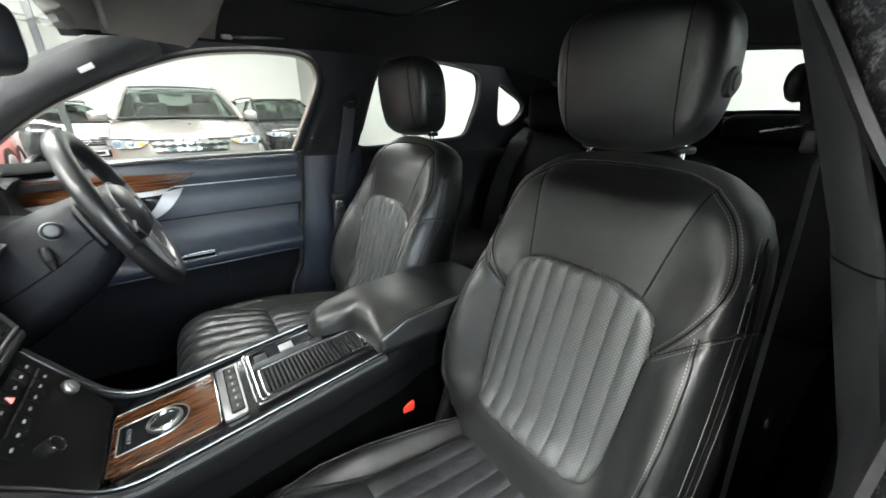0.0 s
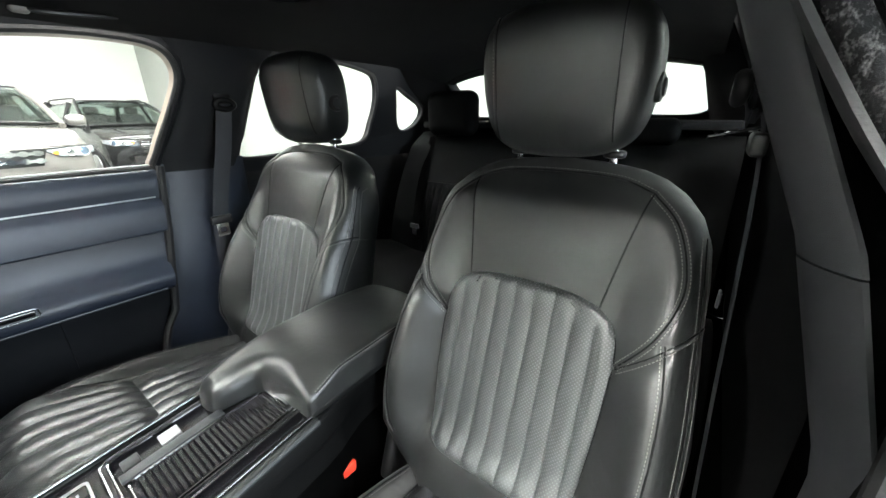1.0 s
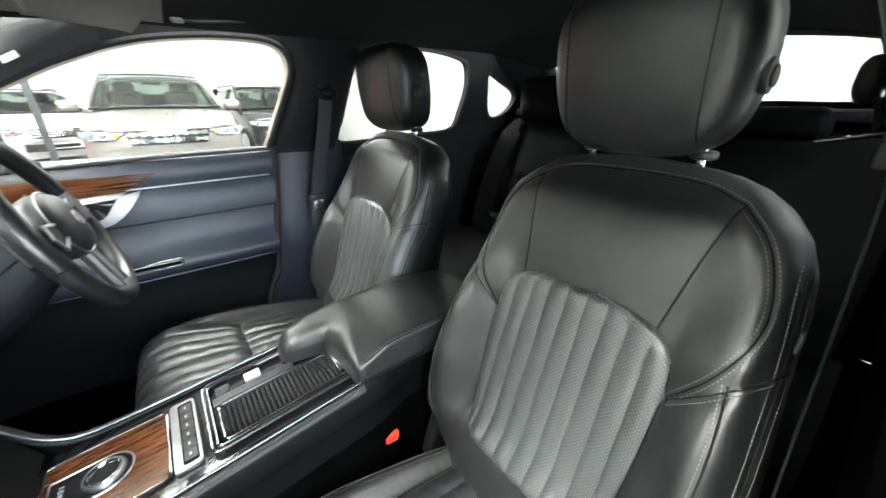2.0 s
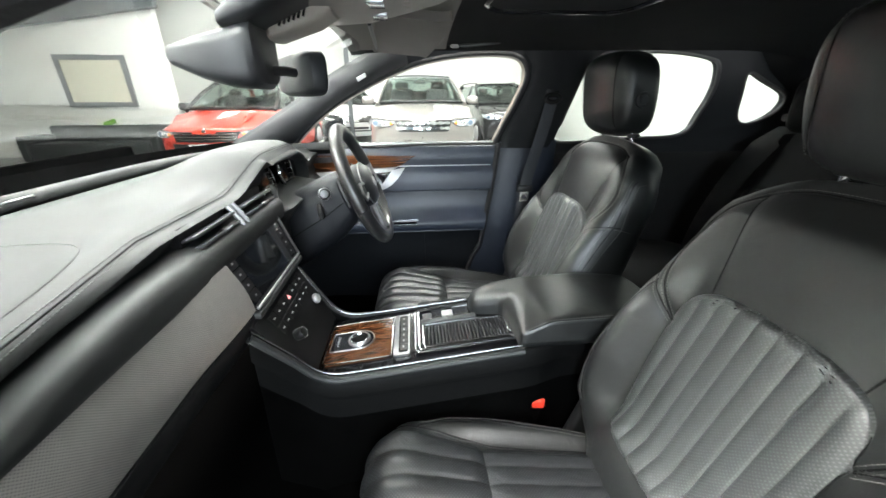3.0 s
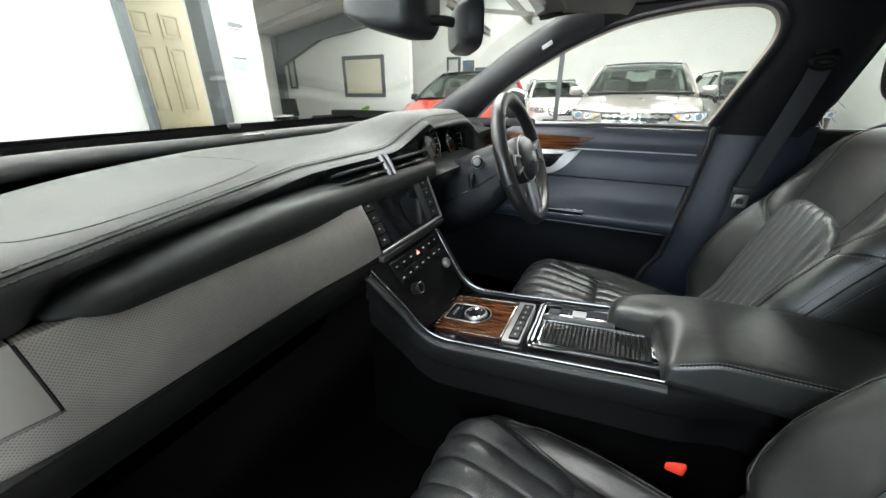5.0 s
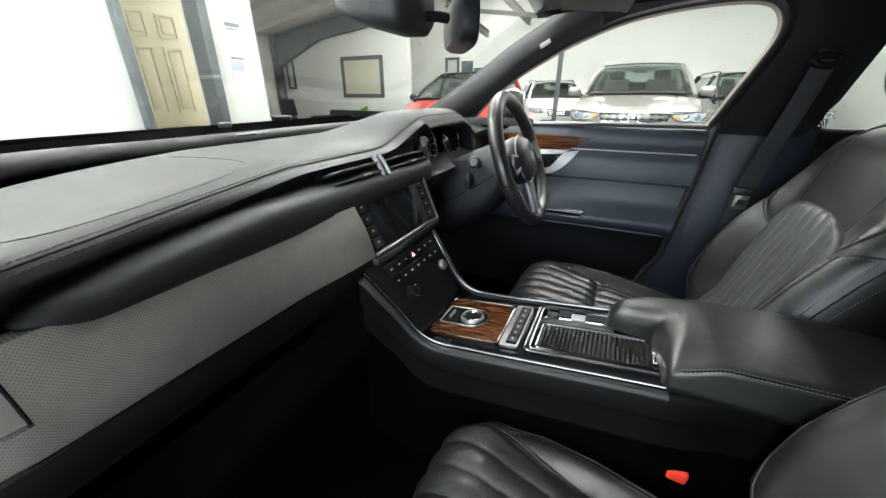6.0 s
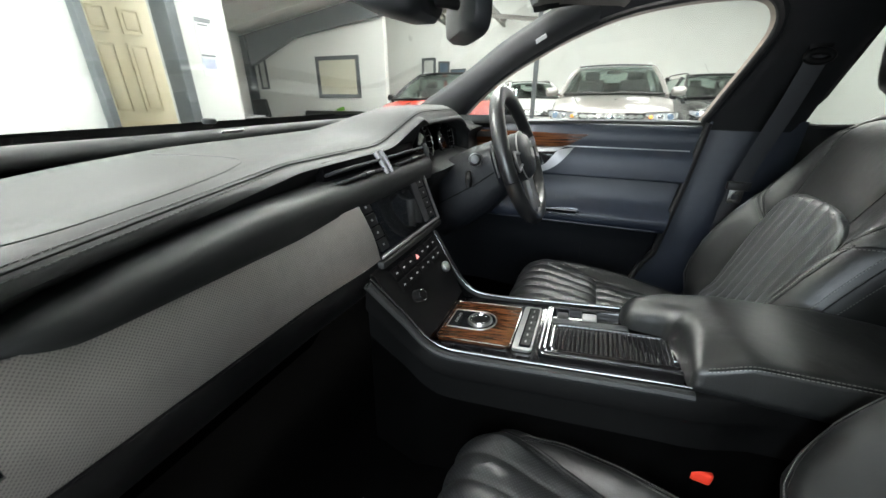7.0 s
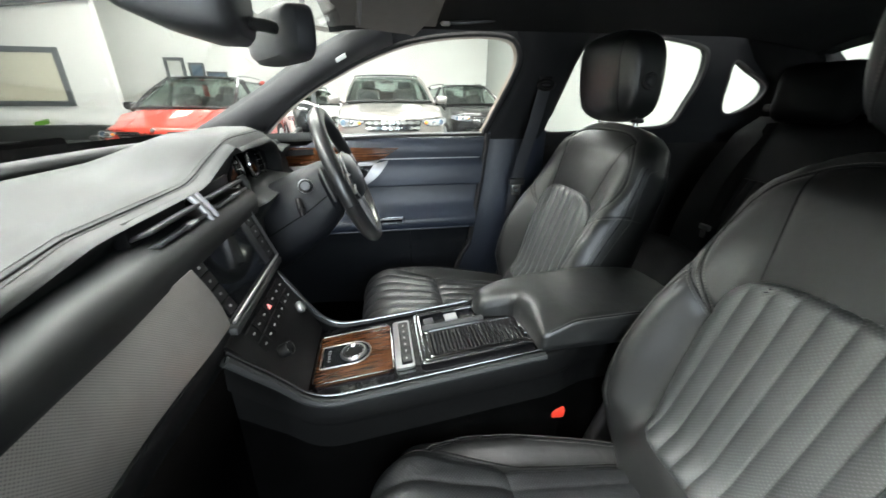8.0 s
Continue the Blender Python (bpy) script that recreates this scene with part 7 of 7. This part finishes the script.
    glass.append(("windscreen", sheet(lambda u, v: (x0 + (x1 - x0) * u - 0.1 * (1 - v * v) * (1 - 0.5 * u), v * hw * (0.88 - 0.2 * u), g + (top + 0.025 - g) * u + 0.01), np.linspace(0, 1, 7), np.linspace(-0.97, 0.97, 13), back=(0.008, 0, -0.006)), "tinted windscreen"))
    glass.append(("rear_window", sheet(lambda u, v: (x3 + (x2 - x3) * u, v * hw * (0.84 - 0.16 * u), g + 0.02 + (top - g) * u), np.linspace(0, 1, 5), np.linspace(-0.97, 0.97, 7), back=(-0.008, 0, -0.006)), "tinted rear window"))
    items.append(("roof", sheet(lambda u, v: (x1 - 0.06 + (x2 - x1 + 0.12) * u, v * hw * 0.7, top + 0.06 * (1 - abs(v) ** 2.5) - 0.03 * abs(v) ** 6 + 0.02 * math.sin(math.pi * u)), np.linspace(0, 1, 10), np.linspace(-1, 1, 17), back=(0, 0, -0.04)), top_paint, ""))
    items.append(("roof_edge", tube([(x1 - 0.05 - 0.05 * (1 - v * v), v * hw * 0.66, top + 0.035 + 0.02 * (1 - v * v)) for v in np.linspace(-1, 1, 13)], 0.012, 8), PLASTIC, "black upper edge of the windscreen"))
    items.append(("scuttle", tube([(x0 - 0.005 - 0.1 * (1 - v * v), v * hw * 0.86, g + 0.018 + 0.014 * (1 - v * v)) for v in np.linspace(-1, 1, 15)], 0.022, 8, flat=0.6), PLASTIC, "black scuttle below the windscreen"))
    items.append(("cabin_deck", sheet(lambda u, v: (x0 + 0.05 + (x3 - x0 - 0.1) * u, v * hw * 0.84, g + 0.045), np.linspace(0, 1, 4), np.linspace(-1, 1, 4), back=(0, 0, -0.012)), CABIN, "dark cabin trim"))
    for y in (-0.36, 0.36):
        items.append(("seat_back", box(0.14, 0.46, 0.32, (x0 + 0.98, y, g + 0.1), 0.06, 3, (0, 10, 0)), CABIN, ""))
        items.append(("seat_headrest", box(0.1, 0.26, 0.14, (x0 + 1.03, y, g + 0.325), 0.045, 3, (0, 8, 0)), CABIN, ""))
    items.append(("rear_seat", box(0.16, 1.1, 0.26, (x0 + 1.85, 0, g + 0.1), 0.06, 3), CABIN, ""))
    wc = Vector((x0 + 0.42, 0.36, g + 0.06))
    items.append(("steering_rim", tube([wc + Vector((0.09 * math.sin(q), 0.18 * math.cos(q), 0.15 * math.sin(q))) for q in np.linspace(0, 2 * math.pi, 31)[:-1]], 0.014, 8, True), CABIN, ""))
    items.append(("cabin_mirror", box(0.03, 0.24, 0.06, (x1 + 0.02, 0, top - 0.06), 0.02, 3), PLASTIC, ""))
    for s in (-1, 1):
        glass.append(("side_window", sheet(lambda u, v: ((x0 + 0.12) * (1 - v) + x1 * v + ((x3 - 0.1) * (1 - v) + x2 * v - (x0 + 0.12) * (1 - v) - x1 * v) * u, s * hw * (0.92 - 0.22 * v), g - 0.01 + (top - g) * v), np.linspace(0, 1, 8), np.linspace(0, 1, 5), back=(0, -s * 0.008, 0)), "tinted side window"))
        items.append(("pillar", tube(curve([(x0 - 0.03, s * hw * 0.895, g - 0.01), ((x0 + x1) / 2 - 0.03, s * hw * 0.81, (g + top) / 2 + 0.03), (x1 - 0.02, s * hw * 0.69, top + 0.02)], 8), 0.034, 8), top_paint, ""))
        items.append(("pillar", tube([(0.15, s * hw * 0.92, g), (0.1, s * hw * 0.7, top + 0.01)], 0.035, 8), PLASTIC, ""))
        items.append(("pillar", tube([(x3, s * hw * 0.88, g - 0.02), (x2, s * hw * 0.7, top + 0.02)], 0.06, 8), paint, ""))
        items.append(("roof_rail", tube(curve([(x1 + 0.06, s * hw * 0.645, top + 0.03), (x1 + 0.2, s * hw * 0.65, top + 0.085), (x2 - 0.1, s * hw * 0.65, top + 0.085), (x2, s * hw * 0.645, top + 0.03)], 16), 0.014, 8), rail, "roof rail"))
        shell = box(0.13, 0.22, 0.14, (x0 + 0.3, s * (hw + 0.1), g + 0.06), 0.055, 4, (0, 0, s * 10))
        items.append(("door_mirror", shell, top_paint, ""))
        items.append(("mirror_foot", tube([(x0 + 0.3, s * hw * 0.9, g + 0.0), (x0 + 0.3, s * (hw + 0.03), g + 0.03)], 0.02, 8), PLASTIC, ""))
        for wx in (nose + 0.82, L / 2 - 0.8):
            items.append(("wheel", disc(0.33, 0.22, (wx, s * (hw - 0.1), 0.33), (0, 1, 0), 32, 0.03), RUBBER, "black tyre"))
            items.append(("hub_cap", disc(0.21, 0.03, (wx, s * (hw + 0.012), 0.33), (0, 1, 0), 24, 0.01), ALU, "silver wheel"))
    for k in (-0.3, 0.3):
        items.append(("wiper", tube([(x0 - 0.1, k - 0.3, g + 0.03), (x0 - 0.06, k + 0.24, g + 0.062)], 0.009, 6), PLASTIC, ""))
    for nm, bm, mt, lb in items + [(a, b, CABGLASS, c) for a, b, c in glass]:
        bmesh.ops.transform(bm, matrix=m, verts=bm.verts)
        ob = part(nm, bm, mt, t, lb, angle=40)
        if mt == CABGLASS:
            ob.visible_shadow = False
    t.location = m.translation
    for c in t.children:
        c.matrix_parent_inverse = Matrix.Translation(-t.location)
    return t


car("parked_car", "silver-beige compact four-wheel-drive car facing the window", PAINT_SILVER, pose(7.25, -0.36, 0, 0, 0, 0), 4.18, 1.78, 1.61, 0.93, 1.11, rake=0.85, chrome_grille=True, rail=ALU)
car("parked_car", "black estate car parked beside the silver one", PAINT_BLACK, pose(10.6, -2.65, 0, 0, 0, 6), 4.4, 1.8, 1.58, 0.86, 1.05, rake=0.9)
car("parked_car", "bright red family car with a black roof and silver rails", PAINT_RED, pose(7.85, 3.2, 0, 0, 0, -2), 4.3, 1.85, 1.6, 0.76, 1.02, rake=1.0, top_paint=PAINT_BLACK, rail=ALU, lamps=(0.6, 0.985))
car("parked_car", "white hatchback parked in the distance", PAINT_WHITE, pose(11.6, 1.9, 0, 0, 0, 20), 4.0, 1.75, 1.5, 0.82, 1.03)

# the car's own door mirror outside the driver's window
dmir = thing("door_mirror", "black door mirror outside the driver's window", "mirror", (0.93, 0.17, 1.04))
part("shell", box(0.19, 0.1, 0.13, (0.945, 0.19, 1.075), 0.045, 4, (0, 0, 12)), PAINT_BLACK, dmir, "gloss black mirror shell")
part("glass", box(0.15, 0.006, 0.1, (0.935, 0.141, 1.075), 0.002, 1, (0, 0, 12)), MIRROR, dmir, "mirror glass")
part("foot", tube([(0.78, 0.24, 1.0), (0.84, 0.22, 1.02), (0.88, 0.2, 1.04)], 0.018, 8, flat=0.7), PLASTIC, dmir)

solid("steel_post", box(0.1, 0.1, 4.5, (9.0, 1.33, 2.25), 0.006), STEEL, "dark grey steel post between the parked cars", "post", "structure")
